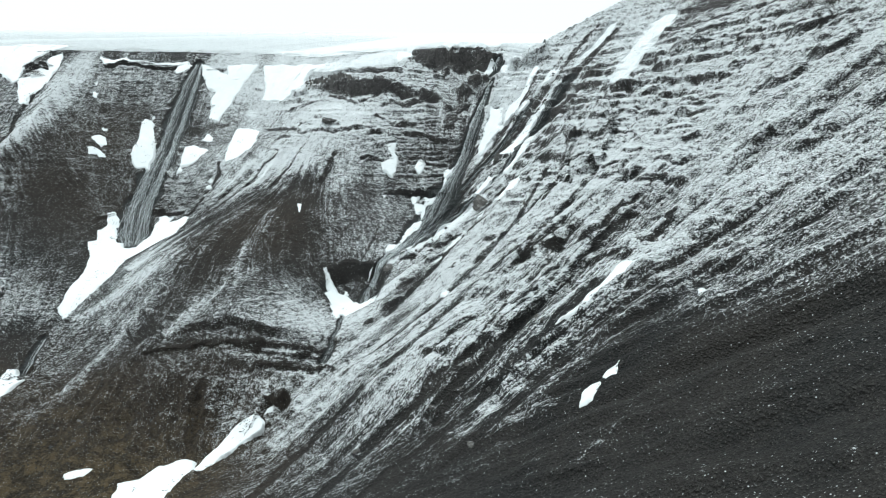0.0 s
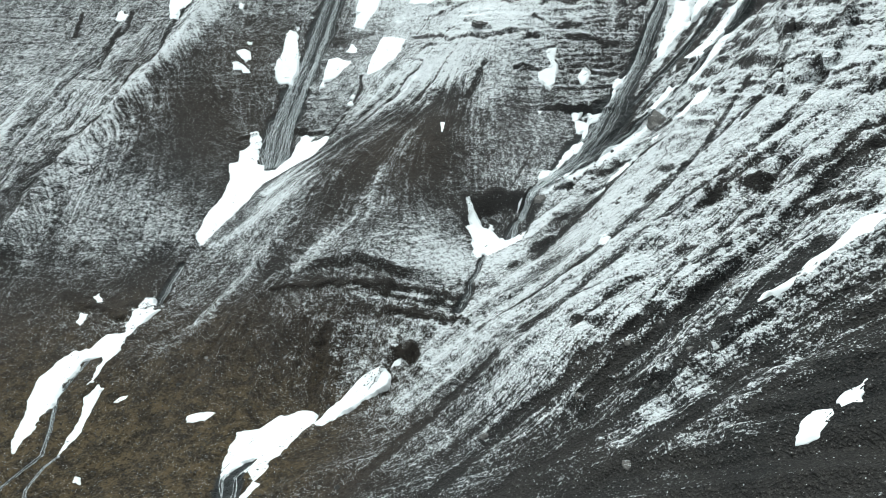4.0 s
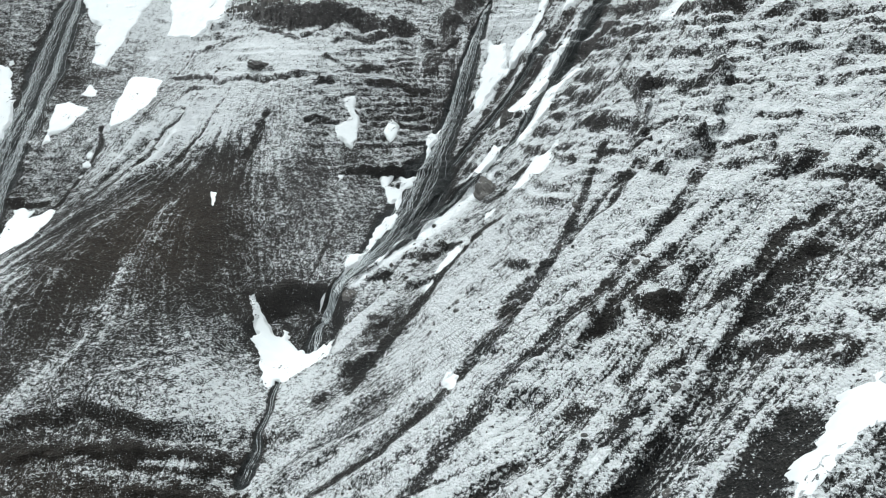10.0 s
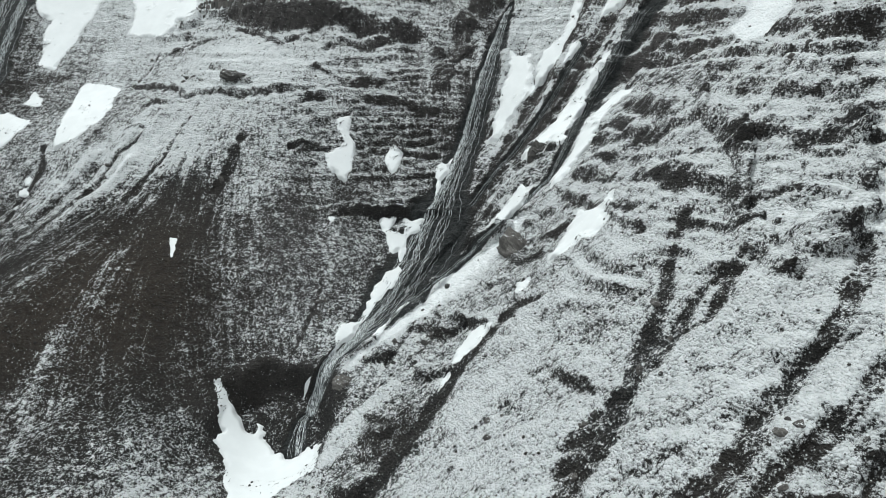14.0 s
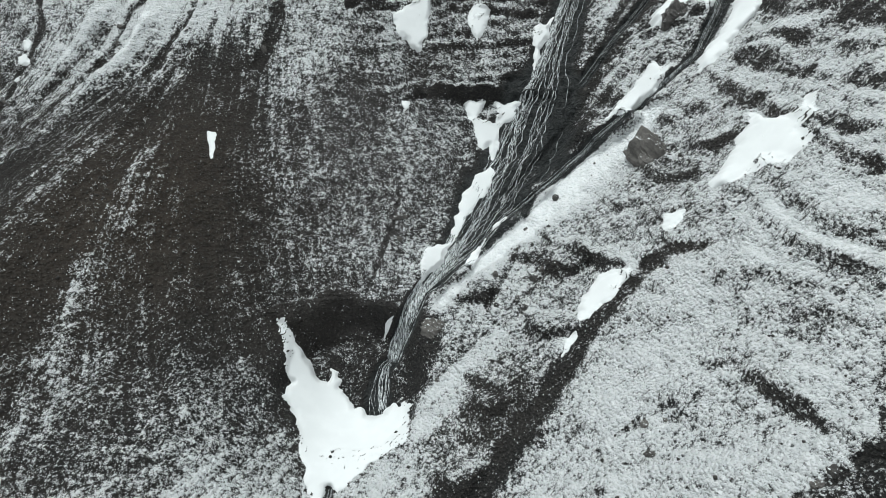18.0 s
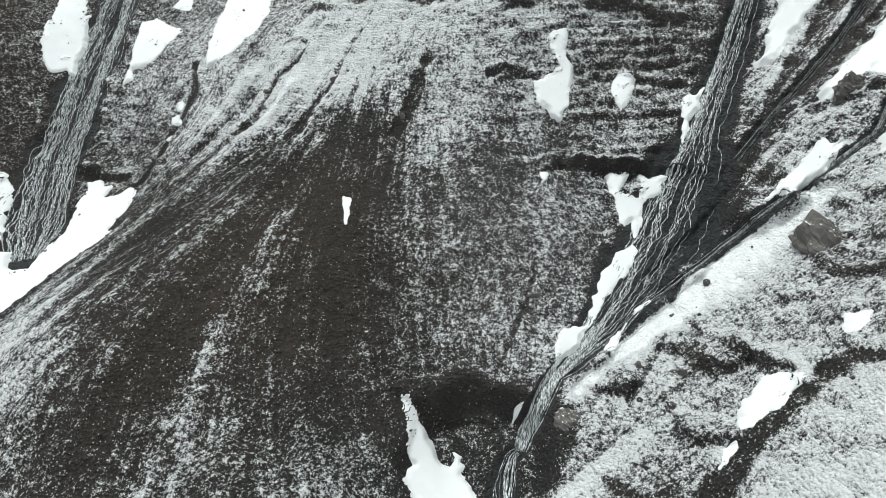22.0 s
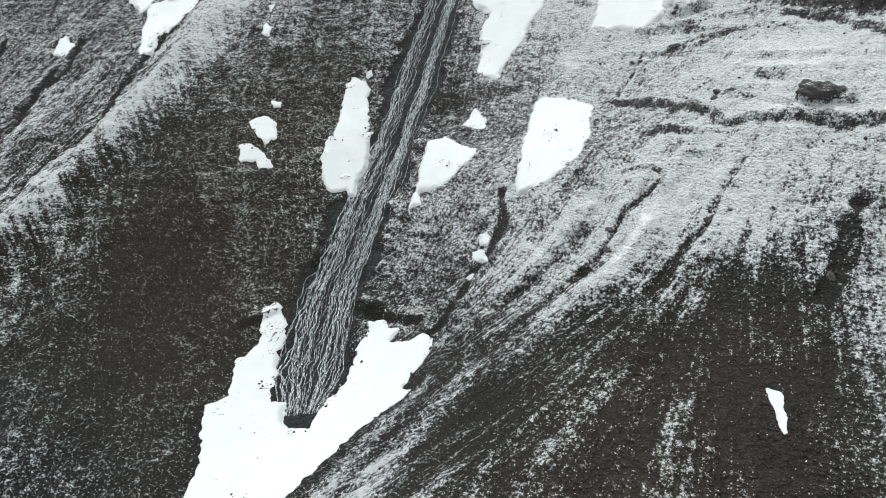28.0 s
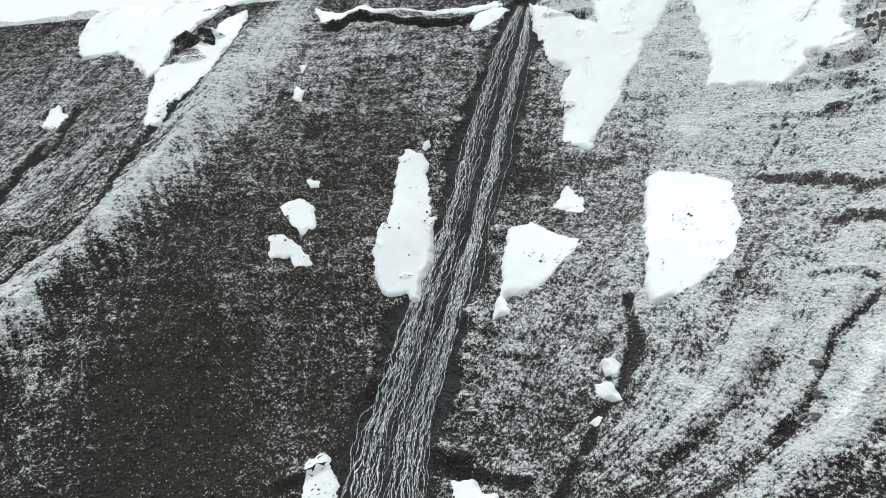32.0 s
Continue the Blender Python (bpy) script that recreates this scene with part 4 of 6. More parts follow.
l40, l18, l9, l4, l2, l1 = (lumps(s, k) for k, s in enumerate((40, 18, 9, 4.2, 2.1, 1.1), 11))
fall_lines = [WEST_FALL, MAIN_FALL, GORGE_FALL, NOTCH_FALL, GORGE_STREAM, WEST_OUTLET, EAST_STREAM, EAST_RILL, WEST_BRAID, MID_BRAID, GORGE_BRAID]
fall_band = grooves(fall_lines, U, V, 0.35 * l4 + 0.3 * l2)
run_band = grooves(RUNNELS, U, V, 0.12 * l4 + 0.35 * l2 + 0.45 * l1, (1.4, 0.5))
chute_band = grooves(CHUTES, U, V, 0.4 * l4 + 0.5 * l2)
crag_band = grooves(CRAGS, U, V, 0.9 * l4 + 1.0 * l2 + 0.5 * l1 + 0.35)
dike_band = grooves(DIKES, U, V, 0.3 * l2)
joint = rng.uniform(-1, 1, (3, 400))
blocky = (joint[0, np.floor((U + 0.8 * l4 + 0.15 * V) / 4.3).astype(int) % 400] + 0.8 * joint[1, np.floor((U + 0.5 * l2) / 1.6).astype(int) % 400]
          + 0.5 * joint[2, np.floor((U - 0.1 * V) / 0.8).astype(int) % 400])
ledge_lift, ledge_bare = steps(LEDGES, U, V, 0.4 * l4 + 0.4 * blocky, 0.2 * l4 + 0.3 * l1 + 0.7 * blocky, 1.7)
cliff_lift, cliff_bare = steps(CLIFFS, U, V, 0.3 * l4 + 0.3 * blocky, 0.3 * l4 + 0.3 * l2 + 1.3 * blocky, 5.0)

# the hollow under the main fall, with its steep headwall, and the shelf that breaks off below the cone
hollow = np.hypot((U + 36) / 13, (V + 33) / 14) + 0.08 * l9 + 0.06 * l4
W -= 4.5 * smooth(1.05, 0.7, hollow)
shelf = V + 68 + 0.04 * (U + 70) + 3.5 * l9 + 1.8 * l4 + 0.8 * l2
W += 2.4 * smooth(0, 5, shelf) * np.exp(-((U + 68) / 34) ** 2) * smooth(30, 6, shelf)
crest, _ = along(WEST_SPUR, U, V)
W += 4.5 * np.exp(-((crest + 0.8 * l9) / 6.5) ** 2)
W -= 0.9 * fall_band + 0.55 * run_band
W += 1.7 * dike_band + (0.9 * crag_band + ledge_lift + cliff_lift) * (1 - 0.75 * fall_band)
W = np.minimum(W, plateau + 0.5 * l9 + 0.3 * l4 + 2.6 * crag_band * np.abs(l4) + 1.2 * crag_band * np.abs(l2))

# fall lines of the smooth face
core = np.s_[K:K + len(v_in), K:K + len(u_in)]


def drifted(grain, length, pick):
    """Grain smeared along the fall lines of the face, length cells up and down."""
    w = (W + 0.8 * l18)[core][::pick, ::pick]
    for _ in range(6):
        w[1:-1, 1:-1] = (w[:-2, 1:-1] + w[2:, 1:-1] + w[1:-1, :-2] + w[1:-1, 2:]) / 4
    gv, gu = np.gradient(w, STEP * pick)
    du, dv = -CA * gu, -(SA + CA * gv)
    size = np.hypot(du, dv) + 1e-6
    # scree fans out from the head of the cone
    cu, cv = U[core][::pick, ::pick] + 70, V[core][::pick, ::pick] - 52
    out_ = np.hypot(cu, cv) + 1e-6
    part_ = 0.85 * np.clip(1.3 * blobs([(-88, 8, 42, 36, 0, 1.0)], cu - 70, cv + 52), 0, 1) * smooth(-2, -12, cv)
    du, dv = du / size * (1 - part_) + cu / out_ * part_, dv / size * (1 - part_) + cv / out_ * part_
    size = np.hypot(du, dv) + 1e-6
    du, dv = (du / size).astype(np.float32), (dv / size).astype(np.float32)
    nv, nu = w.shape
    grain = grain[:nv, :nu].astype(np.float32)
    acc = grain.copy().reshape(-1)
    gf, uf, vf = grain.reshape(-1), du.reshape(-1), dv.reshape(-1)
    i0, j0 = np.meshgrid(np.arange(nu, dtype=np.float32), np.arange(nv, dtype=np.float32))
    for way in (1, -1):
        i, j = i0.reshape(-1).copy(), j0.reshape(-1).copy()
        for _ in range(length):
            k = np.clip(j + 0.5, 0, nv - 1).astype(np.int32) * nu + np.clip(i + 0.5, 0, nu - 1).astype(np.int32)
            i += way * uf[k]
            j += way * vf[k]
            acc += gf[k]
    acc = acc.reshape(nv, nu)
    acc = (acc - acc.mean()) / acc.std()
    if pick > 1:
        a = bump_rows(v_in, V0, STEP * pick, nv, True) @ acc @ bump_rows(u_in, U0, STEP * pick, nu, True).T
        acc = a / a.std()
    full = np.zeros(U.shape)
    full[core] = acc
    return full


knob = np.zeros(U.shape)
rill1 = drifted(rng.uniform(-1, 1, U.shape), 15, 1)
rill3 = drifted(rng.uniform(-1, 1, U.shape), 22, 3)
rill8 = drifted(rng.uniform(-1, 1, U.shape), 16, 8)

# how strongly the lava beds step out, and how deep the rills are cut, over the face
beds_amp = np.clip(0.05 + 0.7 * smooth(5, 45, U) * smooth(-62, -28, V) + 0.32 * smooth(45, 75, V) * smooth(-110, -80, U)
                   + 0.1 * smooth(-90, -130, U) * smooth(20, 60, V) + blobs([(-50, -82, 30, 10, 0, 0.3), (5, 45, 22, 22, 0, 0.5), (-8, 62, 24, 34, 0, 0.45), (85, 20, 30, 40, 0, 0.35), (4, -12, 22, 14, 40, 0.4), (-165, -82, 26, 9, 0, 0.3), (-10, 27, 22, 4, 0, 0.9), (34, 66, 24, 36, -30, -0.75)], U, V), 0, 1.1)
beds_amp *= 1 - 0.85 * chute_band
rill_amp = np.clip(0.3 + 0.8 * smooth(-10, 25, U) * smooth(-30, -75, V) + blobs([(-95, 45, 26, 20, -35, 0.4), (-50, -100, 40, 20, 0, 0.8), (-100, -90, 30, 20, 0, 0.4), (-55, -50, 20, 16, 0, -0.35), (-240, 20, 50, 70, 0, 0.6), (35, 60, 25, 30, 35, 0.9), (-8, 78, 26, 22, 0, 0.2), (-170, 30, 30, 60, 0, -0.25)], U, V), 0.1, 1.5)
W -= 0.8 * chute_band
W += (1 - 0.7 * chute_band) * smooth(-18, 8, U) * smooth(70, 20, V) * smooth(-150, -110, V) * (0.7 * l9 + 0.75 * np.abs(l4) + 0.45 * np.abs(l2))
rib = 1 - np.abs(2 * np.mod(U / 13.0 + 0.03 * V + 0.45 * l18 + 0.12 * l9, 1) - 1)
ribs = np.clip(blobs([(-18, 80, 28, 34, 0, 1.2), (10, 105, 16, 20, 0, 0.8)], U, V), 0, 1) * np.clip(0.7 + 0.8 * l18, 0, 1)
W += 4.0 * ribs * (rib - 0.5)
W += rill_amp * (1.25 * rill8 + 0.5 * rill3 + 0.10 * rill1)
for u, v, size in KNOBS:
    box = np.s_[np.searchsorted(vs, v - 3 * size):np.searchsorted(vs, v + 3 * size), np.searchsorted(us, u - 3 * size):np.searchsorted(us, u + 3 * size)]
    d = np.hypot(U[box] - u, (V[box] - v) * 1.25) / size + 0.35 * l4[box] + 0.3 * l2[box]
    W[box] += 0.5 * size * smooth(1.15, 0.45, d)
    knob[box] = np.maximum(knob[box], smooth(1.25, 0.6, d) * smooth(0.1, 0.7, d + 0.5 * (v - V[box]) / size))

Zb = 80 + V * SA + W * CA
level = Zb + 0.03 * U + 1.6 * l40 + 1.2 * l18 + 0.8 * l9 + 0.35 * l4
bed = level / 6.2 + 0.3 * np.sin(level * 0.33) + 0.2 * np.sin(level * 0.81 + 1)
part_up = bed - np.floor(bed)
riser = smooth(0.0, 0.05, part_up) * smooth(0.4, 0.26, part_up)
step_out = np.where(part_up < 0.32, part_up / 0.32 - 0.5, 0.5 - (part_up - 0.32) / 0.68)
east = smooth(0, 25, U) * smooth(95, 60, V) * smooth(-62, -28, V)
bed_size = np.clip(0.35 + 0.25 * east + 0.35 * rill8 + 0.8 * l18 + 1.1 * l9 + 0.6 * l4 + 0.3 * np.sin(np.floor(bed) * 2.4), 0.05, 1.7)
strata = 0.8 * smooth(35, 65, U) * smooth(-40, -10, V) * smooth(120, 95, V)
bed_size = bed_size * (1 - strata) + (0.85 + 0.45 * l18 + 0.3 * l4) * strata
thin = level / 1.9 + 0.4 * l9
thin_up = thin - np.floor(thin)
W += beds_amp * bed_size * (1.5 + 0.1 * east) * step_out + beds_amp * 0.55 * (np.where(thin_up < 0.5, thin_up * 2, 2 - 2 * thin_up) - 0.5)
# blocks into which the beds have broken
strike = 0.75 * U - 0.65 * (300 + V * CA - W * SA) + 1.5 * l4
table = rng.uniform(-1, 1, (97, 211))
b_no, t_no = np.floor(bed).astype(int) % 97, np.floor(thin).astype(int) % 97
block = table[b_no, np.floor(strike / 5.0 + 9 * table[b_no, 3]).astype(int) % 211]
chip = table[t_no, np.floor(strike / 1.7 + 7 * table[t_no, 5]).astype(int) % 211]
hump = np.abs(np.sin(math.pi * (strike / 11.0 + 5 * table[b_no, 7] + 0.25 * l9))) ** 0.6 - 0.7
W += beds_amp * (0.6 * block + 0.28 * chip) + 0.5 * east * hump * smooth(0.02, 0.2, part_up) * smooth(1.0, 0.75, part_up)
rough = 0.65 + 0.6 * beds_amp
W += rough * (0.34 * l4 + 0.26 * np.abs(l2) + 0.16 * l1 + 0.15 * rng.uniform(-1, 1, U.shape)) + 0.3 * crag_band * np.abs(l2) + 0.5 * l9
# sheep-track ripples on the turf of the lower cone
turf = blobs([(-58, -52, 22, 15, 0, 1.0)], U, V)
track = np.sin(2 * math.pi * (level + 0.5 * l4) / 1.25)
W += 0.10 * turf * track
W = np.maximum(W, floor_w)
X, Y, Z = to_world(U, V, W)

# slope of the finished face, up to 1 where it lies level
gv, gu = np.gradient(W, vs, us)
flat = (SA * -gv + CA) / np.sqrt(1 + gu * gu + gv * gv)


def near_mean(a, n):
    for ax in (0, 1):
        c = np.cumsum(np.insert(a, 0, 0, axis=ax), axis=ax)
        k = np.arange(a.shape[ax])
        lo, hi = np.clip(k - n, 0, None), np.clip(k + n + 1, None, a.shape[ax])
        shape = [-1, 1] if ax == 0 else [1, -1]
        a = (np.take(c, hi, axis=ax) - np.take(c, lo, axis=ax)) / (hi - lo).reshape(shape)
    return a


top_w = smooth(-3.0, 0.5, W - plateau)
share, total = 0.03 * (0.25 + 0.55 * smooth(60, 110, V) * smooth(-60, 0, U)), np.full(U.shape, 0.03)
for u, v, a, b, turn, value in SNOW_COVER:
    g = blobs([(u, v, a * 1.15, b * 1.15, turn, 1.0)], U, V)
    share += g * value
    total += g
cover = 0.49 + 1.35 * (share / total + sheet(SNOW_TRIM, -310, 30, -180, 30, False, us, vs) - 0.5)
cover += blobs([(-36, 8, 18, 24, 0, 0.1), (-84, 2, 20, 26, 0, 0.08), (-101, -36, 9, 20, 0, -0.16), (-10, -32, 14, 12, 40, -0.14), (-60, 2, 11, 24, 0, 0.14), (-60, -40, 18, 13, 0, 0.12), (-95, 55, 16, 22, 0, -0.1), (-52, -22, 14, 14, 0, 0.06), (-72, -88, 28, 16, 0, 0.12), (-14, -122, 26, 12, 38, 0.1), (30, -150, 22, 16, 38, -0.12), (22, -60, 26, 12, 0, -0.04), (22, -30, 26, 18, 0, -0.07)], U, V)
flat = near_mean(flat, 1)
lean = np.clip(0.6 * (flat - near_mean(flat, 7)) + 0.6 * (flat - near_mean(flat, 28)), -0.33, 0.33)
sharp = lambda a: np.sign(a) * np.abs(a) ** 0.7
calm = 1 - 0.8 * np.clip(blobs([(-178, 60, 24, 60, 0, 1.2), (-35, 8, 14, 22, 0, 0.7)], U, V), 0, 1)  # faces with no fall streaks
streak = 1.0 * sharp(rill1) + 0.38 * sharp(rill3) + 0.2 * rill8
fan = blobs([(-85, 5, 40, 45, 0, 0.72), (-40, 10, 25, 30, 0, 0.2), (-90, 45, 30, 22, -35, 0.35), (20, -110, 50, 40, 40, 0.95), (-240, 30, 60, 80, 0, 0.7), (-218, 60, 12, 60, 0, 0.6), (35, 60, 25, 30, 35, 1.0)], U, V)
snow = (cover + (0.06 + 0.2 * np.clip(fan, 0, 1)) * calm * streak - 0.22 * calm * smooth(0.7, 1.9, -rill8) * np.clip(rill_amp, 0, 1) - 0.12 * calm * smooth(0.8, 2.0, -rill3) * np.clip(rill_amp, 0, 1) + (0.8 + 0.45 * east) * (0.4 + 0.6 * calm) * lean + (0.05 * l9 + 0.05 * l4 + 0.05 * l2) * (1 - 0.7 * east)
        - (0.18 + 0.06 * east) * riser * np.clip(beds_amp, 0, 1) * np.clip(1.2 * bed_size - 0.35 + 0.5 * block + 0.8 * chip + 0.4 * l4 + 0.3 * l2, 0, 1.3) - 0.12 * np.clip(beds_amp, 0, 1) * smooth(0, 0.1, thin_up) * smooth(0.5, 0.35, thin_up) * np.clip(0.5 + l4 + 0.6 * chip, 0, 1.2) - 0.62 * run_band - 0.9 * fall_band - 0.3 * crag_band - 0.5 * ledge_bare * np.clip(0.7 + 0.5 * l4 + 0.5 * l2 + 0.4 * l1 + 0.3 * chip, 0, 1.3) - 0.55 * cliff_bare * np.clip(0.8 + 0.4 * l4 + 0.4 * l2, 0, 1.2) - 0.25 * dike_band * np.clip(0.8 + l2 + 0.6 * l1, 0, 1.4) + 0.55 * chute_band - 0.3 * knob * np.clip(0.75 + l2 + l1, 0, 1.5) - 0.2 * east * smooth(-0.2, -0.6, hump))
for weight, line in SNOW_BANDS:
    snow += weight * grooves([line], U, V, 0.35 * l4 + 0.45 * l2 + 0.4 * l1 + 0.25 * rill3, (1.5, 0.25))
snow = np.where((top_w > 0.5) & (rim_u < 36), np.maximum(snow, 0.92 + 0.1 * l4 + 0.1 * l9), snow)
near_rim = smooth(-14, -3, W - plateau) * smooth(-115, -95, U) * (1 - np.clip(1.3 * crag_band, 0, 1))
snow += np.where(rim_u < 36, 0.45 * near_rim, 0)
snow += 0.10 * turf * track + 0.02 * np.exp(-((crest + 0.8 * l4) / 3.5) ** 2)
low = smooth(45, 8, Z + 6 * l18) * smooth(-15, -60, U)
SOIL = [(-75, 0, 30, 36, 0, 0.9), (-85, -90, 40, 22, 0, 0.7), (-178, 60, 34, 60, 0, 0.8), (-10, 60, 30, 30, 0, 0.3), (-150, -120, 60, 40, 0, 0.8)]
soil = np.clip(blobs(SOIL, U, V) + low + 0.2 * l18, 0, 1)
grass = np.clip(smooth(32, 6, Z + 6 * l18 + 3 * l4) * smooth(-50, -80, U), 0, 1)
# rock lightened up the face, haze put into its colour; the spots are greyer rock
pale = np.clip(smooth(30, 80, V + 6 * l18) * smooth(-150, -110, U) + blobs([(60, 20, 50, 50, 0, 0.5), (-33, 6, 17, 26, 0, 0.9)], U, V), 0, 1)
# ---- landform end


def grid_mesh(name, X, Y, Z, keep=None):
    nv, nu = X.shape
    co = np.stack([X, Y, Z], -1).reshape(-1, 3).astype(np.float32)
    idx = np.arange(nv * nu).reshape(nv, nu)
    q = np.stack([idx[:-1, :-1], idx[:-1, 1:], idx[1:, 1:], idx[1:, :-1]], -1).reshape(-1, 4)
    if keep is not None:
        q = q[keep.reshape(-1)]
        used, inv = np.unique(q, return_inverse=True)
        co, q = co[used], inv.reshape(-1, 4)
    else:
        used = idx.reshape(-1)
    me = bpy.data.meshes.new(name)
    me.vertices.add(len(co))
    me.vertices.foreach_set("co", co.reshape(-1))
    me.loops.add(q.size)
    me.loops.foreach_set("vertex_index", q.reshape(-1).astype(np.int32))
    me.polygons.add(len(q))
    me.polygons.foreach_set("loop_start", np.arange(0, q.size, 4, dtype=np.int32))
    me.polygons.foreach_set("use_smooth", np.ones(len(q), dtype=bool))
    me.update(calc_edges=True)
    return me, used


# ---------------------------------------------------------------- materials
class Nodes:
    """A small helper to wire node materials."""

    def __init__(self, name):
        self.mat = bpy.data.materials.new(name)
        self.mat.use_nodes = True
        self.t = self.mat.node_tree
        self.shader = self.t.nodes["Principled BSDF"]

    def put(self, socket, value):
        if isinstance(value, bpy.types.NodeSocket):
            self.t.links.new(value, socket)
        elif value is not None:
            socket.default_value = value

    def attr(self, name):
        n = self.t.nodes.new("ShaderNodeAttribute")
        n.attribute_name = name
        return n.outputs["Fac"]

    def place(self, scale=(1, 1, 1)):
        c = self.t.nodes.new("ShaderNodeTexCoord")
        n = self.t.nodes.new("ShaderNodeMapping")
        self.put(n.inputs["Vector"], c.outputs["Object"])
        n.inputs["Scale"].default_value = scale
        return n.outputs[0]

    def noise(self, scale, detail=4, rough=0.6, at=None):
        n = self.t.nodes.new("ShaderNodeTexNoise")
        self.put(n.inputs["Vector"], at if at is not None else self.place())
        n.inputs["Scale"].default_value, n.inputs["Detail"].default_value, n.inputs["Roughness"].default_value = scale, detail, rough
        return n.outputs["Fac"]

    def stones(self, scale, at=None):
        n = self.t.nodes.new("ShaderNodeTexVoronoi")
        self.put(n.inputs["Vector"], at if at is not None else self.place())
        n.inputs["Scale"].default_value = scale
        return n.outputs["Distance"]

    def math(self, op, a, b=None, clamp=False):
        n = self.t.nodes.new("ShaderNodeMath")
        n.operation, n.use_clamp = op, clamp
        self.put(n.inputs[0], a)
        self.put(n.inputs[1], b)
        return n.outputs[0]

    def span(self, x, a, b):
        """0 at a and below, 1 at b and above."""
        n = self.t.nodes.new("ShaderNodeMapRange")
        n.interpolation_type = "SMOOTHSTEP"
        self.put(n.inputs[0], x)
        n.inputs[1].default_value, n.inputs[2].default_value = a, b
        return n.outputs[0]

    def mix(self, fac, a, b):
        n = self.t.nodes.new("ShaderNodeMix")
        n.data_type = "RGBA"
        self.put(n.inputs[0], fac)
        self.put(n.inputs[6], a)
        self.put(n.inputs[7], b)
        return n.outputs[2]

    def bump(self, height, strength, distance):
        n = self.t.nodes.new("ShaderNodeBump")
        self.put(n.inputs["Height"], height)
        n.inputs["Strength"].default_value, n.inputs["Distance"].default_value = strength, distance
        self.t.links.new(n.outputs[0], self.shader.inputs["Normal"])

    def done(self, color, rough):
        self.put(self.shader.inputs["Base Color"], color)
        self.put(self.shader.inputs["Roughness"], rough)
        return self.mat


def rgb(r, g, b):
    return (r, g, b, 1.0)


def face_material():
    n = Nodes("snow_dusted_basalt")
    snow_at, soil_at, wet_at, grass_at = n.attr("snow"), n.attr("soil"), n.attr("wet"), n.attr("grass")
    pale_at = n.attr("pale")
    fine, mid, wide = n.noise(2.0, 3, 0.7), n.noise(0.8, 4, 0.65), n.noise(0.06, 3, 0.5)
    ripple = n.noise(1.0, 3, 0.6, n.place((0.42, 0.65, 2.0)))
    stone = n.stones(2.1)
    rock = n.mix(n.span(wide, 0.35, 0.65), rgb(0.024, 0.025, 0.025), rgb(0.043, 0.040, 0.037))
    rock = n.mix(n.span(mid, 0.3, 0.75), rock, rgb(0.025, 0.024, 0.024))
    # paler tone: painted haze on the upper wall, greyer stone in the spots
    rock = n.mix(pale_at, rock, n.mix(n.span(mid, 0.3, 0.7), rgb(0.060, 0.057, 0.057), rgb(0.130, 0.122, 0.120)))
    earth = n.mix(n.span(mid, 0.3, 0.7), rgb(0.036, 0.029, 0.023), rgb(0.084, 0.066, 0.052))
    rock = n.mix(n.math("MULTIPLY", soil_at, 0.8), rock, earth)
    patchy = n.noise(0.22, 4, 0.6)
    turf = n.mix(n.span(n.math("ADD", n.math("MULTIPLY", fine, 0.35), n.math("ADD", n.math("MULTIPLY", mid, 0.3), n.math("MULTIPLY", patchy, 0.35))), 0.42, 0.6), rgb(0.020, 0.016, 0.010), rgb(0.150, 0.108, 0.056))
    rock = n.mix(n.math("MULTIPLY", grass_at, 0.85), rock, turf)
    rock = n.mix(n.span(stone, 0.08, 0.34), n.mix(0.6, rock, rgb(0.135, 0.127, 0.118)), rock)
    rock = n.mix(n.math("MULTIPLY", n.span(fine, 0.46, 0.68), 0.28), rock, rgb(0.115, 0.107, 0.098))
    rock = n.mix(wet_at, rock, n.mix(n.span(mid, 0.3, 0.7), rgb(0.030, 0.033, 0.034), rgb(0.066, 0.070, 0.070)))
    grit = n.noise(5.2, 2, 0.65)
    s = n.math("ADD", snow_at, n.math("MULTIPLY", n.math("SUBTRACT", fine, 0.5), 2.0))
    s = n.math("ADD", s, n.math("MULTIPLY", n.math("SUBTRACT", grit, 0.5), 1.35))
    s = n.math("ADD", s, n.math("MULTIPLY", n.math("SUBTRACT", mid, 0.5), 1.3))
    s = n.math("ADD", s, n.math("MULTIPLY", n.math("SUBTRACT", ripple, 0.5), 0.9))
    s = n.math("SUBTRACT", s, n.math("MULTIPLY", n.math("SUBTRACT", stone, 0.35), 0.35))
    white = n.span(s, 0.15, 0.77)
    cell = n.t.nodes.new("ShaderNodeTexVoronoi")
    n.put(cell.inputs["Vector"], n.place())
    cell.inputs["Scale"].default_value = 2.8
    tone = n.t.nodes.new("ShaderNodeSeparateColor")
    n.put(tone.inputs[0], cell.outputs["Color"])
    caps = n.math("GREATER_THAN", n.math("ADD", tone.outputs[0], n.math("MULTIPLY", n.span(snow_at, -0.5, 0.6), 0.3)), 0.99)
    caps = n.math("MULTIPLY", caps, n.span(cell.outputs["Distance"], 0.42, 0.2))
    caps = n.math("MULTIPLY", caps, n.math("SUBTRACT", 1.0, wet_at))
    white = n.math("MAXIMUM", white, n.math("MULTIPLY", caps, 0.7))
    powder = n.mix(n.span(mid, 0.3, 0.7), rgb(0.78, 0.81, 0.82), rgb(0.90, 0.92, 0.93))
    deep = n.math("SUBTRACT", 1.0, n.math("MULTIPLY", n.span(snow_at, 0.9, 1.5), 0.5))
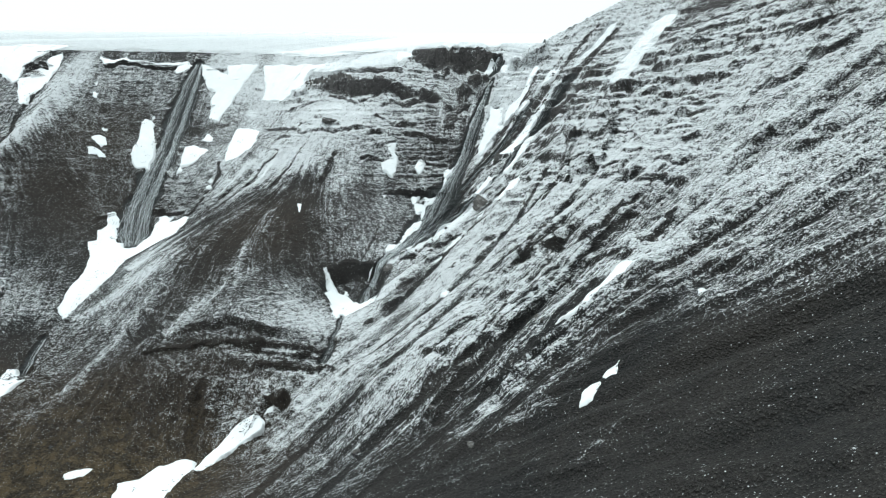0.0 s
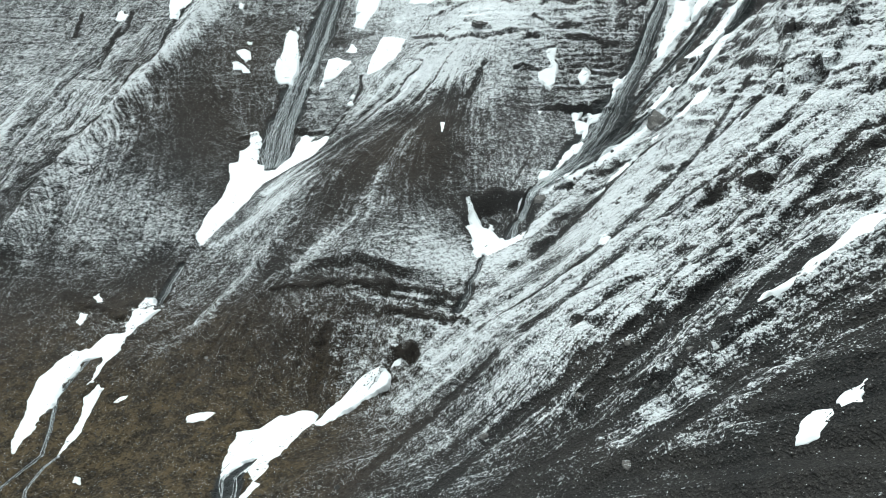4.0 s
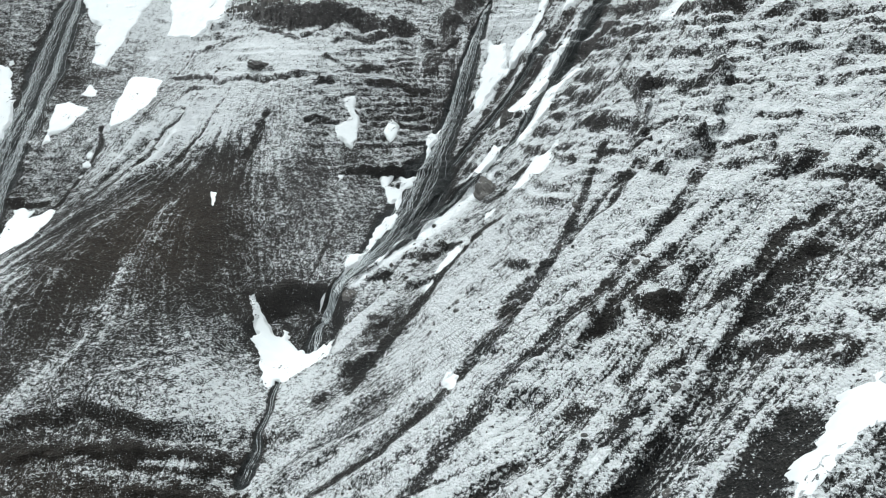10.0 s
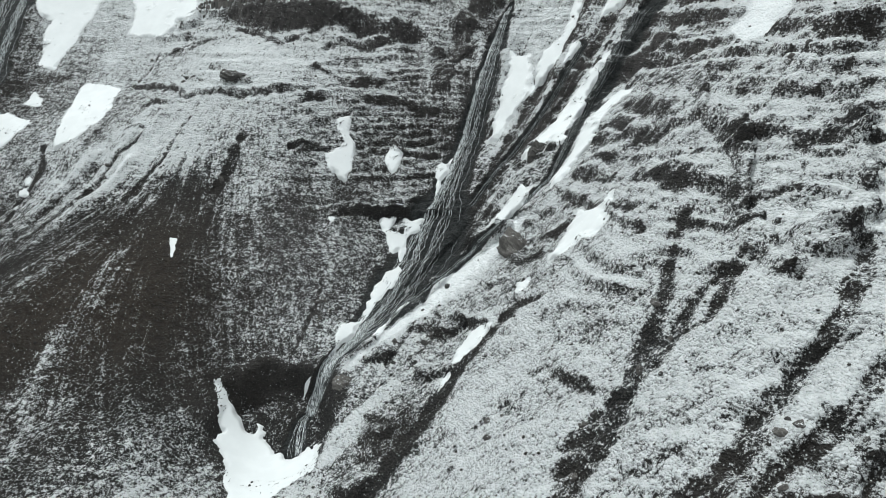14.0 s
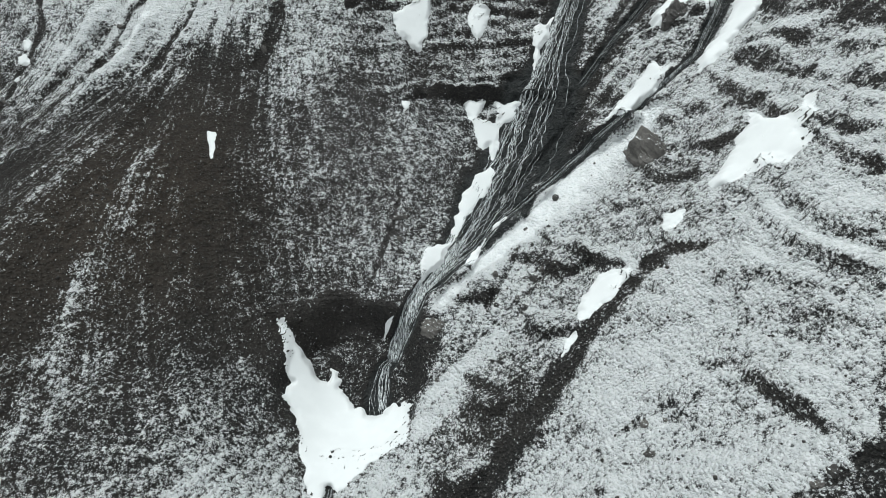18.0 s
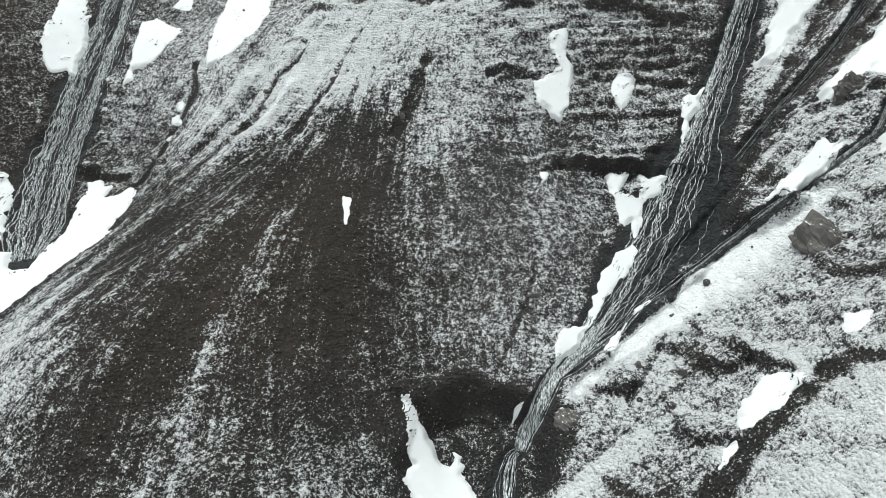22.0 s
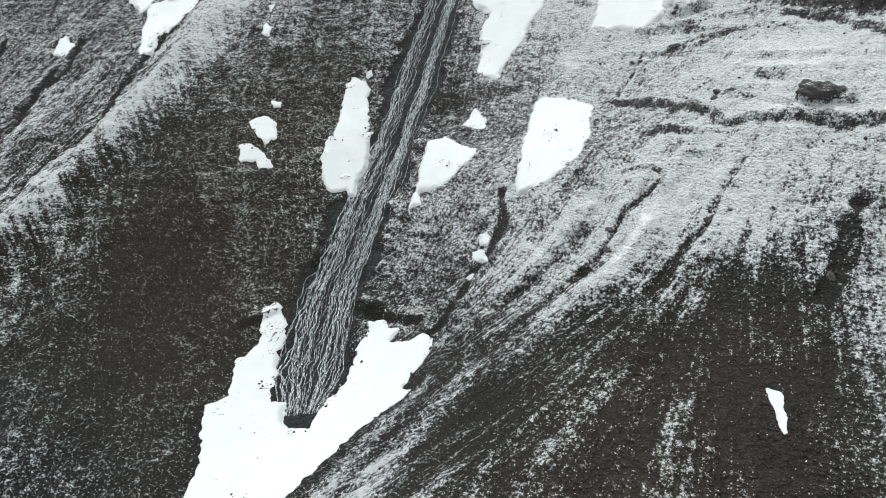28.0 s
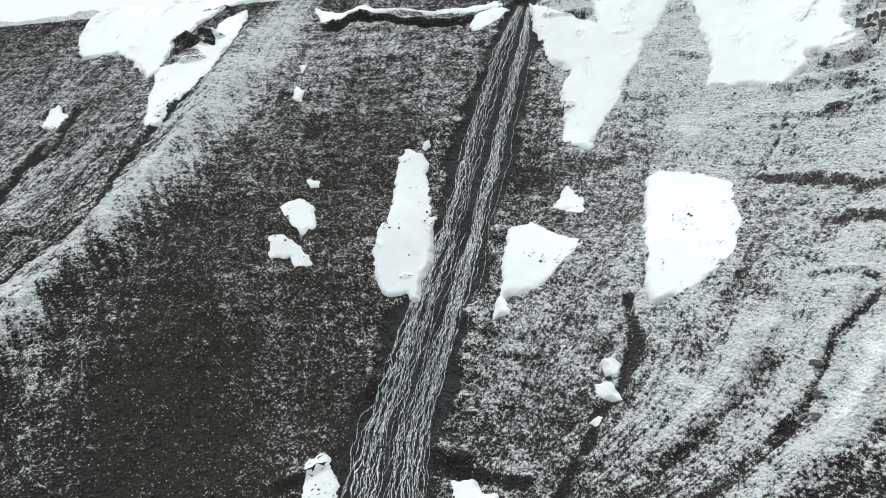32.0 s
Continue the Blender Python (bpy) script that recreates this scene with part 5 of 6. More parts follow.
    n.bump(n.math("MULTIPLY", deep, n.math("ADD", n.math("MULTIPLY", fine, 0.7), n.math("ADD", n.math("MULTIPLY", stone, -0.5), n.math("ADD", n.math("MULTIPLY", grit, 0.35), n.math("MULTIPLY", ripple, 0.9))))), 1.0, 1.5)
    n.put(n.shader.inputs["Specular IOR Level"], 0.12)
    return n.done(n.mix(white, rock, powder), n.mix(wet_at, rgb(0.9, 0.9, 0.9), rgb(0.35, 0.35, 0.35)))


def old_snow_material():
    n = Nodes("old_snow")
    fine, wide, dirt = n.noise(5.0, 4, 0.6), n.noise(0.25, 4, 0.55), n.noise(1.3, 6, 0.75)
    c = n.mix(n.span(wide, 0.35, 0.7), rgb(0.68, 0.70, 0.705), rgb(0.72, 0.74, 0.745))
    c = n.mix(n.span(dirt, 0.70, 0.76), c, rgb(0.30, 0.28, 0.26))
    n.bump(n.math("ADD", fine, n.math("MULTIPLY", wide, 0.5)), 0.25, 0.06)
    n.put(n.shader.inputs["Specular IOR Level"], 0.2)
    return n.done(c, 0.7)


def water_material():
    n = Nodes("white_water")
    froth = n.noise(1.6, 5, 0.7, n.place((3.6, 1.2, 0.25)))
    c = n.mix(n.span(froth, 0.40, 0.63), rgb(0.040, 0.045, 0.047), rgb(0.66, 0.70, 0.71))
    n.bump(froth, 0.6, 0.1)
    return n.done(c, 0.3)


def stone_material(name, dark, light, snow_line):
    n = Nodes(name)
    a, b = n.noise(1.5, 5, 0.65), n.noise(2.6, 4, 0.7)
    own = n.t.nodes.new("ShaderNodeObjectInfo").outputs["Random"]
    c = n.mix(n.span(n.math("ADD", a, n.math("MULTIPLY", n.math("SUBTRACT", own, 0.5), 0.5)), 0.25, 0.75), dark, light)
    g = n.t.nodes.new("ShaderNodeNewGeometry")
    x = n.t.nodes.new("ShaderNodeSeparateXYZ")
    n.put(x.inputs[0], g.outputs["Normal"])
    s = n.math("ADD", x.outputs["Z"], n.math("MULTIPLY", n.math("SUBTRACT", b, 0.5), 2.4))
    c = n.mix(n.span(s, snow_line, snow_line + 0.18), c, rgb(0.72, 0.75, 0.77))
    n.bump(b, 0.7, 0.15)
    return n.done(c, 0.9)


FACE, OLD_SNOW, WATER = face_material(), old_snow_material(), water_material()
BASALT = stone_material("bare_basalt", rgb(0.050, 0.048, 0.046), rgb(0.125, 0.117, 0.109), 0.98)
STONE = stone_material("loose_stone", rgb(0.030, 0.028, 0.026), rgb(0.090, 0.082, 0.074), 1.05)

# ---------------------------------------------------------------- the mountainside
me, used = grid_mesh("ground", X, Y, Z)
ground = tagged(new("ground", me), "steep dark basalt mountainside dusted with fresh snow", "mountainside", kind="structure")
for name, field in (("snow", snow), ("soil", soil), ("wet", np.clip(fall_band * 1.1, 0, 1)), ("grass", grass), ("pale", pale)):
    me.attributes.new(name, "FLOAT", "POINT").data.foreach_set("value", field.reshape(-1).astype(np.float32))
me.materials.append(FACE)


def height(u, v):
    """w of the finished face at the places u, v."""
    u, v = np.asarray(u, float), np.asarray(v, float)
    i = np.clip(np.searchsorted(us, u) - 1, 0, len(us) - 2)
    j = np.clip(np.searchsorted(vs, v) - 1, 0, len(vs) - 2)
    a, b = (u - us[i]) / (us[i + 1] - us[i]), (v - vs[j]) / (vs[j + 1] - vs[j])
    return (W[j, i] * (1 - a) + W[j, i + 1] * a) * (1 - b) + (W[j + 1, i] * (1 - a) + W[j + 1, i + 1] * a) * b


def part(name, verts, faces, material, parent, label="", smooth_shade=True):
    me = bpy.data.meshes.new(name)
    me.from_pydata([tuple(map(float, p)) for p in verts], [], [tuple(map(int, q)) for q in faces])
    me.polygons.foreach_set("use_smooth", [smooth_shade] * len(me.polygons))
    me.materials.append(material)
    ob = new(name, me)
    ob.parent = parent
    if label:
        tagged(ob, label)
    return ob


# ---------------------------------------------------------------- old snow patches
def inside(outline, PU, PV):
    """Depth inside a closed outline of (u, v); below nought outside."""
    best, odd = np.full(PU.shape, 1e9), np.zeros(PU.shape, bool)
    for a, b in zip(outline, outline[1:] + outline[:1]):
        du, dv = b[0] - a[0], b[1] - a[1]
        t = np.clip(((PU - a[0]) * du + (PV - a[1]) * dv) / (du * du + dv * dv + 1e-9), 0, 1)
        best = np.minimum(best, np.hypot(PU - a[0] - t * du, PV - a[1] - t * dv))
        odd ^= ((a[1] > PV) != (b[1] > PV)) & (PU < du * (PV - a[1]) / (dv if dv else 1e-9) + a[0])
    return np.where(odd, best, -best)


def snow_patch(outlines, label, seed):
    """A drift of old snow within one or more outlines; it thins out at a ragged edge."""
    nodes = np.array([p for s in outlines for p in s])
    lo, hi = nodes.min(0) - 1.6, nodes.max(0) + 1.6
    big = min(hi - lo)
    cell = min(0.3, max(0.14, big / 60))
    pu, pv = np.arange(lo[0], hi[0], cell), np.arange(lo[1], hi[1], cell)
    PU, PV = np.meshgrid(pu, pv)
    depth = np.maximum.reduce([inside(s, PU, PV) for s in outlines])

    def at(scale, k):
        n, m = int((pu[-1] - pu[0]) / scale) + 4, int((pv[-1] - pv[0]) / scale) + 4
        net = np.random.default_rng(seed * 10 + k).uniform(-1.8, 1.8, (m, n))
        return sheet(net, pu[0], scale, pv[0], scale, True, pu, pv)

    ragged = min(1.0, big / 14)
    depth = depth + ragged * (0.3 * at(2.4, 2) + 0.4 * at(1.1, 3)) + (0.1 + 0.14 * ragged) * at(0.5, 4)
    keep = depth > -0.5
    front = np.zeros(keep.shape, bool)
    front[np.unravel_index(np.argmax(depth), depth.shape)] = True
    while True:  # one piece only
        wide_ = front.copy()
        wide_[1:] |= front[:-1]
        wide_[:-1] |= front[1:]
        wide_[:, 1:] |= front[:, :-1]
        wide_[:, :-1] |= front[:, 1:]
        wide_ &= keep
        if wide_.sum() == front.sum():
            break
        front = wide_
    keep = front
    w = height(PU, PV)
    ground_w = w
    if min(w.shape) > 9:
        bed_w = near_mean(near_mean(w, 16), 12)
        if (depth > 0.3).any():
            bed_w = bed_w + np.percentile((w - bed_w)[depth > 0.3], 75)
        even = smooth(-0.2, 0.9, depth)
        w = w * (1 - even) + bed_w * even
    w = w + np.where(depth > 0, 0.09 + 0.1 * (1 - np.exp(-np.clip(depth, 0, 9) / 0.8)), 0.09 + depth * 1.3)
    w = np.where(depth > 0.1, np.maximum(w, ground_w + 0.03), w)
    x, y, z = to_world(PU, PV, w)
    me, _ = grid_mesh("snow_patch", x, y, z, keep[:-1, :-1] & keep[1:, 1:] & keep[:-1, 1:] & keep[1:, :-1])
    me.materials.append(OLD_SNOW)
    return tagged(new("snow_patch", me), label, "snow patch", "snow patches on the mountainside")


PATCHES = []
PATCHES += [
    ("long narrow snow patch beside the tall waterfall", [[(-161.6, 106.7), (-161.9, 102.7), (-160.7, 99.8), (-158.5, 91), (-156.5, 85.2), (-155.1, 85), (-155, 80.5), (-153.9, 72.8), (-155.4, 70), (-154.5, 65.5), (-155.9, 65.8), (-157, 67.2), (-160.1, 65.3), (-163.1, 67.5), (-165.2, 74.1), (-165.6, 79.5), (-164.7, 81.8), (-165.5, 86.6), (-166.5, 93.2), (-167, 99.3), (-166.4, 102.8), (-163.3, 102.8)]]),
]
PATCHES += [
    ("three-cornered snow patch beside the tall waterfall", [[(-135.8, 84.8), (-130.7, 81.9), (-124.7, 78.1), (-127.7, 73.5), (-131.2, 68.7), (-138, 67), (-136.1, 63), (-139, 62.4), (-139.3, 65.7), (-138.8, 70), (-140.2, 78.1), (-140.1, 83.5)]]),
]
PATCHES += [
    ("small patch of old white snow on the dark slope", [[(-129.9, 94.2), (-126.4, 90.8), (-125.6, 86.7), (-132.4, 88.9), (-130.7, 92)]]),
]
PATCHES += [
    ("shield-shaped old snow patch on the grey slope", [[(-112.4, 96.5), (-104.8, 94.3), (-100, 90.3), (-98.5, 80.2), (-99.5, 72.1), (-102.4, 66.3), (-105.7, 62.8), (-111.4, 61.3), (-113, 65.7), (-112.8, 71.6), (-113.9, 79.8), (-114.6, 89.4), (-114.6, 94.7)]]),
]
PATCHES += [
    ("small patch of old white snow on the dark slope", [[(-186.6, 79.9), (-183.6, 83.3), (-180.1, 82.9), (-177.7, 76.7), (-179.9, 74.3), (-183.1, 76.9)]]),
]
PATCHES += [
    ("small patch of old white snow on the dark slope", [[(-185.6, 72.1), (-183.1, 73.2), (-176.8, 70.1), (-176, 67.7), (-178.4, 66.2), (-179.8, 68.1), (-183.1, 67.3)]]),
]
PATCHES += [
    ("small patch of old white snow on the dark slope", [[(-184.5, 89.7), (-181.6, 89.4), (-181.3, 87.9), (-182.9, 87.6)]]),
]
PATCHES += [
    ("small patch of old white snow on the dark slope", [[(-267.9, 105), (-269.1, 111.7), (-266.9, 112.6), (-261.2, 106.1), (-263, 103.2)]]),
]
PATCHES += [
    ("broad snowfield in the hollow below the rim", [[(-292, 170), (-288.5, 153.1), (-279.8, 140.1), (-276.4, 135.3), (-269.8, 137.9), (-265.7, 138.4), (-252.7, 130.8), (-245.5, 123.8), (-242.7, 128), (-244.6, 133), (-244, 137.6), (-243.5, 143.3), (-243.8, 150.9), (-236, 160), (-232, 172)]]),
]
PATCHES += [
    ("long snow tongue hanging from the rim", [[(-229.8, 157.9), (-226.4, 147), (-225.1, 138.6), (-225.9, 133.2), (-225.1, 125), (-225.9, 117.2), (-227.8, 109.6), (-226.8, 102.3), (-229.5, 99.6), (-232.8, 104.6), (-238.3, 114.9), (-242.6, 123.9), (-242.7, 128), (-235.4, 130.4), (-231.3, 131.4), (-236.7, 137), (-229.4, 136.4), (-235.3, 147.9), (-234.9, 153.2)]]),
]
PATCHES += [
    ("large snow apron below the tall waterfall", [[(-164.6, 30.4), (-162, 33), (-157.8, 29.1), (-156.8, 25), (-157.1, 21.8), (-154.9, 16.2), (-152, 8.7), (-149.6, 11.3), (-147.9, 7), (-145.7, 5), (-141.1, 5.3), (-142.3, 10.3), (-139.8, 14.9), (-140.6, 25.3), (-139.3, 29.9), (-140.2, 33.1), (-136.4, 33.8), (-135.5, 31.1), (-131.9, 31.7), (-133.6, 28.2), (-130.2, 27.7), (-126, 29.6), (-122.3, 26.5), (-124.5, 21.8), (-125.9, 15.7), (-121.3, 15.8), (-127.3, 9.9), (-130.7, 2.2), (-134.9, -7.6), (-137.3, -15.8), (-137.5, -23.4), (-143.5, -37.2), (-149.1, -47.6), (-153.4, -43.3), (-153.7, -31.8), (-153, -23.8), (-152.5, -19.5), (-153.9, -13.1), (-157, -4.9), (-160.8, 2.6), (-161.4, 5.2), (-159.1, 8.4), (-161.2, 11.5), (-163.5, 16.6), (-162.1, 19.1), (-161.1, 22.3)]]),
]
PATCHES += [
    ("wide snow tongue hanging from the rim beside the waterfall", [[(-146.4, 153.6), (-137.7, 147.4), (-128.1, 142.1), (-130.8, 151.2), (-127.1, 150.6), (-110.6, 150.1), (-112.7, 144.7), (-114.9, 139.5), (-117.3, 134.3), (-118.1, 128.1), (-121, 121.2), (-123.6, 111.6), (-126.4, 104.3), (-132.2, 107.3), (-132.7, 113.7), (-134.6, 123.2), (-133.1, 128.4), (-138.6, 132.6), (-143.4, 143.5)]]),
]
PATCHES += [
    ("broad snowfield hanging from the rim", [[(-108, 149.3), (-89.6, 146.4), (-66.2, 138.9), (-70.2, 134.6), (-76.7, 136.6), (-79.4, 129.2), (-78.3, 116.7), (-86.1, 120.3), (-85.5, 116.1), (-90.5, 113.9), (-103.4, 118.2), (-102.7, 126.9), (-106.2, 140)]]),
]
PATCHES += [
    ("snow patch with a narrow neck on the dark wall", [[(-27.1, 54.9), (-26.1, 56.2), (-23.8, 57), (-23.6, 53), (-23.9, 50.5), (-21.7, 49.9), (-21.9, 45.6), (-22.6, 39.9), (-24.2, 37.3), (-26.3, 38.2), (-28.6, 40.3), (-30, 44.4), (-25.9, 46.6), (-24.6, 48.6), (-25.8, 49.6), (-26.6, 51.7)]]),
]
PATCHES += [
    ("small patch of old white snow on the dark slope", [[(-13.3, 49), (-11.8, 49.6), (-8.6, 49.3), (-9.9, 44.4), (-11.7, 41.2), (-13, 43.4), (-13.7, 46.6)]]),
]
PATCHES += [
    ("small patch of old white snow on the dark slope", [[(0.9, 45.1), (3.1, 46.5), (5.4, 48.1), (4.2, 43.1), (2.3, 39.7), (1.6, 36.6), (-0, 33.1), (0.5, 38.2), (0.2, 41.5)]]),
]
PATCHES += [
    ("small patch of old white snow on the dark slope", [[(-27.6, 23.6), (-26.2, 24.3), (-26.1, 22.2), (-27.2, 21)]]),
]
PATCHES += [
    ("small patch of old white snow on the dark slope", [[(-65.5, 15.7), (-64.1, 15.3), (-63.4, 11.9), (-63.6, 9.1), (-64.4, 10.6)]]),
]
PATCHES += [
    ("forked snow patch beside the falling stream", [[(-15.1, 25.4), (-13.1, 25.8), (-10.9, 25.2), (-11.8, 21.8), (-8.9, 20.8), (-7.8, 22.3), (-8.7, 25.4), (-2.9, 26.1), (-4.7, 22.2), (-7.3, 19.7), (-8.5, 14.7), (-9.3, 12.5), (-10.1, 15.4), (-11.4, 13.8), (-12.4, 16.1), (-13, 20.4), (-14.4, 23.7)]]),
]
PATCHES += [
    ("narrow snow strip beside the falling stream", [[(-10.1, 10.2), (-9.3, 8.7), (-10.4, 5.5), (-13.1, 1.4), (-15.8, -3.3), (-18.5, -7.8), (-16.8, -1.1), (-15.5, 4.2), (-13.3, 7.8)]]),
]
PATCHES += [
    ("small patch of old white snow on the dark slope", [[(-22.5, -8.8), (-18.6, -7.8), (-19.8, -11.8), (-22.1, -14.1), (-23.9, -15.7), (-23.6, -12.5), (-23.4, -10.2)]]),
]
PATCHES += [
    ("dirt-specked snow bed in the gorge below the fall", [[(-49.3, -22.5), (-48.2, -22.1), (-46.8, -24), (-45.4, -27.4), (-43.5, -29.8), (-42.2, -31.8), (-40.6, -32.5), (-40.1, -30), (-38.8, -30.4), (-38.2, -33.1), (-36.6, -35.2), (-35.3, -37.1), (-33.2, -38.4), (-31.5, -39.2), (-28.5, -37.3), (-25.2, -37.3), (-25.8, -41), (-26, -43.8), (-29.7, -45.8), (-32.3, -47.4), (-35, -50.4), (-36.8, -52.9), (-38.4, -50.6), (-39.1, -53.1), (-39.5, -53.8), (-40.5, -52.5), (-41.8, -49.1), (-43.6, -42.5), (-45.4, -38.4), (-47, -35.6), (-46.6, -33.2), (-47.4, -30.9), (-47.9, -28.7), (-48.4, -26)]]),
]
PATCHES += [
    ("small patch of old white snow on the dark slope", [[(-28.2, -21.8), (-29.4, -21.6), (-30.3, -22.8), (-30.9, -25.2), (-29.8, -23.7)]]),
]
PATCHES += [
    ("snow strip along a dark gully", [[(6.2, -19.9), (8.5, -20.7), (8, -22.3), (6.4, -23.8), (3.6, -26), (1.7, -27.6), (0.7, -27.9), (1.1, -24.8), (3.3, -21.7), (5.3, -20.1)]]),
]
PATCHES += [
    ("small patch of old white snow on the dark slope", [[(-0.2, -29.6), (-0.6, -30.8), (-1.7, -32.5), (-2.5, -33.3), (-1.6, -30.9)]]),
]
PATCHES += [
    ("smooth snow ramp below a rock step", [[(28.1, 2.5), (29.3, -1), (30.2, -2.4), (32.3, -0), (33.3, -0.3), (31.9, -3.7), (30.3, -5.5), (29.5, -9.5), (27.1, -10.8), (25.4, -9.9), (22.1, -10.3), (20.4, -10.3), (21.5, -7.2), (24.1, -4.5), (25.9, -1.4)]]),
]
PATCHES += [
    ("small patch of old white snow on the dark slope", [[(14.4, -12.3), (16.4, -12.9), (15.3, -15), (14, -16.1), (13.2, -15.5)]]),
]
PATCHES += [
    ("steep snow strip beside the main waterfall", [[(23.7, 80.9), (28.5, 78.4), (30, 76.6), (29.2, 72.6), (29.2, 67.6), (30.1, 64.7), (27, 63), (24, 59.2), (19, 52.3), (15.2, 50.3), (14.8, 52.5), (16.9, 54.3), (18.1, 61.2), (20.8, 67.7), (23, 73)]]),
]
PATCHES += [
    ("long snow streak between dark stream beds", [[(49.8, 67.1), (46.4, 61.3), (41.4, 54.1), (37.8, 46.4), (33.5, 39.6), (29.7, 31.8), (29.9, 39.2), (27.4, 37.4), (23.1, 33.6), (22.2, 37.5), (25.6, 41.6), (31.8, 48.2), (38, 56.3), (43.8, 63), (46.8, 65.9)]]),
]
PATCHES += [
    ("small patch of old white snow on the dark slope", [[(20.5, 25.6), (23.3, 22.6), (21.3, 20.6), (16.7, 17), (11.8, 15.5), (14.5, 19.3), (17.5, 22.1)]]),
]
PATCHES += [
    ("thin snow streak between dark stream beds", [[(51.8, 45.3), (46.9, 39.9), (39.6, 34.4), (37.8, 29.6), (32.8, 23.7), (29, 19.9), (25.9, 18.1), (25.8, 19.2), (28.2, 22.6), (32.4, 29), (35.7, 35.1), (42.1, 44.6), (47.8, 49.4)]]),
]
PATCHES += [
    ("thin snow streak high on the face", [[(46.8, 99.4), (49, 96.9), (46.4, 91.3), (43.1, 83.8), (39.9, 77.4), (34.8, 69.9), (31.5, 65.7), (29.6, 65.2), (30.5, 71.4), (32.9, 76), (38.2, 78.7), (40.7, 84.7), (43.1, 92)]]),
]
PATCHES += [
    ("small patch of old white snow on the dark slope", [[(42.8, 74.7), (42.2, 72.9), (38.5, 68.9), (37, 67.5), (37.5, 70.1), (40, 74.7)]]),
]
PATCHES += [
    ("small patch of old white snow on the dark slope", [[(53.2, 87.5), (57, 86), (54.7, 82.2), (52.3, 80.7), (49, 80.2), (47.8, 79.3), (49.3, 83.3)]]),
]
PATCHES += [
    ("small patch of old white snow on the dark slope", [[(-7.8, -2), (-10.6, -4.9), (-12.6, -8.8), (-14.9, -12.7), (-16.2, -12.7), (-13, -7.7), (-9.9, -3.6)]]),
]
PATCHES += [
    ("long snow strip in a dark gravel runnel", [[(48.7, -98), (48.1, -99.6), (45.9, -100.5), (44.8, -102.5), (41.8, -103.7), (39.1, -106.3), (36.1, -109.1), (33.3, -110.4), (30.9, -111.8), (28.9, -112.3), (28.1, -112.1), (28.8, -110.7), (31.7, -110), (33.9, -108.5), (36.5, -105.3), (38.9, -103), (41.6, -100.3), (43.7, -98), (46.7, -97.1), (48.7, -95.5), (46.8, -98.8)]]),
]
PATCHES += [
    ("small patch of old white snow on the dark slope", [[(57.9, -87), (56.1, -89.8), (55.6, -89.3), (56.5, -87.8)]]),
]
PATCHES += [
    ("small patch of old white snow on the dark slope", [[(55.6, -117.7), (56.1, -119.6), (54.6, -123), (54.1, -121.5)]]),
]
PATCHES += [
    ("small patch of old white snow on the dark slope", [[(35.9, -135.6), (34.5, -139.2), (32.6, -139.5), (32.6, -138)]]),
]
PATCHES += [
    ("small patch of old white snow on the dark slope", [[(31.8, -139.4), (29.8, -143.4), (27.4, -144), (28.1, -141), (30.2, -138.9)]]),
]
PATCHES += [
    ("snow bank along the stream below the cone", [[(-65.5, -101.4), (-63.7, -100.3), (-59, -99.3), (-56.9, -101.1), (-56.8, -104.4), (-60.8, -107.8), (-68.1, -113.7), (-73.6, -117.9), (-75.7, -117.4), (-74.4, -112.7), (-70.4, -107.4), (-68.5, -104.2)]]),
]
PATCHES += [
    ("small patch of old white snow on the dark slope", [[(-56.8, -96.6), (-54.7, -96), (-54.6, -97.9), (-57.5, -98.3)]]),
]
PATCHES += [
    ("snow bank with a ragged edge over the stream", [[(-79.9, -112.7), (-76.3, -114.4), (-76.1, -117.4), (-77.5, -121), (-78.3, -126.7), (-79.3, -130.8), (-80.7, -136.3), (-81.7, -138.7), (-86.7, -135.7), (-84.5, -131.4), (-89.7, -135.2), (-90.2, -137.9), (-91.5, -139.2), (-94.6, -130.5), (-96.2, -123.6), (-90.7, -120.8), (-87.8, -116.2)]]),
]
PATCHES += [
    ("small patch of old white snow on the dark slope", [[(-81.4, -139.3), (-79.1, -139.8), (-79.6, -145.7), (-80.2, -149.7), (-81.9, -148.2), (-81.9, -142.6)]]),
]
PATCHES += [
    ("branching snow bank in the lower stream bed", [[(-154.2, -73.4), (-150.2, -80.1), (-148.2, -79.4), (-150.3, -86), (-152, -93.9), (-150.8, -97.7), (-151.4, -105.6), (-150.7, -112.4), (-151.9, -113.9), (-153.4, -105.9), (-154.8, -102.2), (-159.3, -104.9), (-159.7, -113.3), (-158.7, -119.2), (-157.1, -124), (-157.8, -127.3), (-155.6, -131.4), (-156.1, -135.3), (-154.9, -139.8), (-157.1, -138), (-160.2, -133), (-166.7, -121.7), (-169.9, -114.8), (-168.6, -107.8), (-166.7, -102.3), (-161.7, -99.9), (-159.7, -93.6), (-153.7, -91.3), (-155.5, -88.6), (-156.4, -79.7), (-156.3, -75.3)]]),
]
PATCHES += [
    ("small patch of old white snow on the dark slope", [[(-148.7, -113.5), (-146.7, -114.3), (-145.7, -119.2), (-143.6, -124.3), (-141.2, -132.3), (-141.2, -137), (-141.3, -138.8), (-142.5, -139.1), (-144.4, -131.9), (-145.5, -126.4), (-149.5, -118.5)]]),
]
PATCHES += [
    ("small patch of old white snow on the dark slope", [[(-112.9, -122.3), (-114.1, -120.3), (-112.4, -118.6), (-106.9, -117.9), (-107.8, -120.2), (-110.5, -121.8)]]),
]
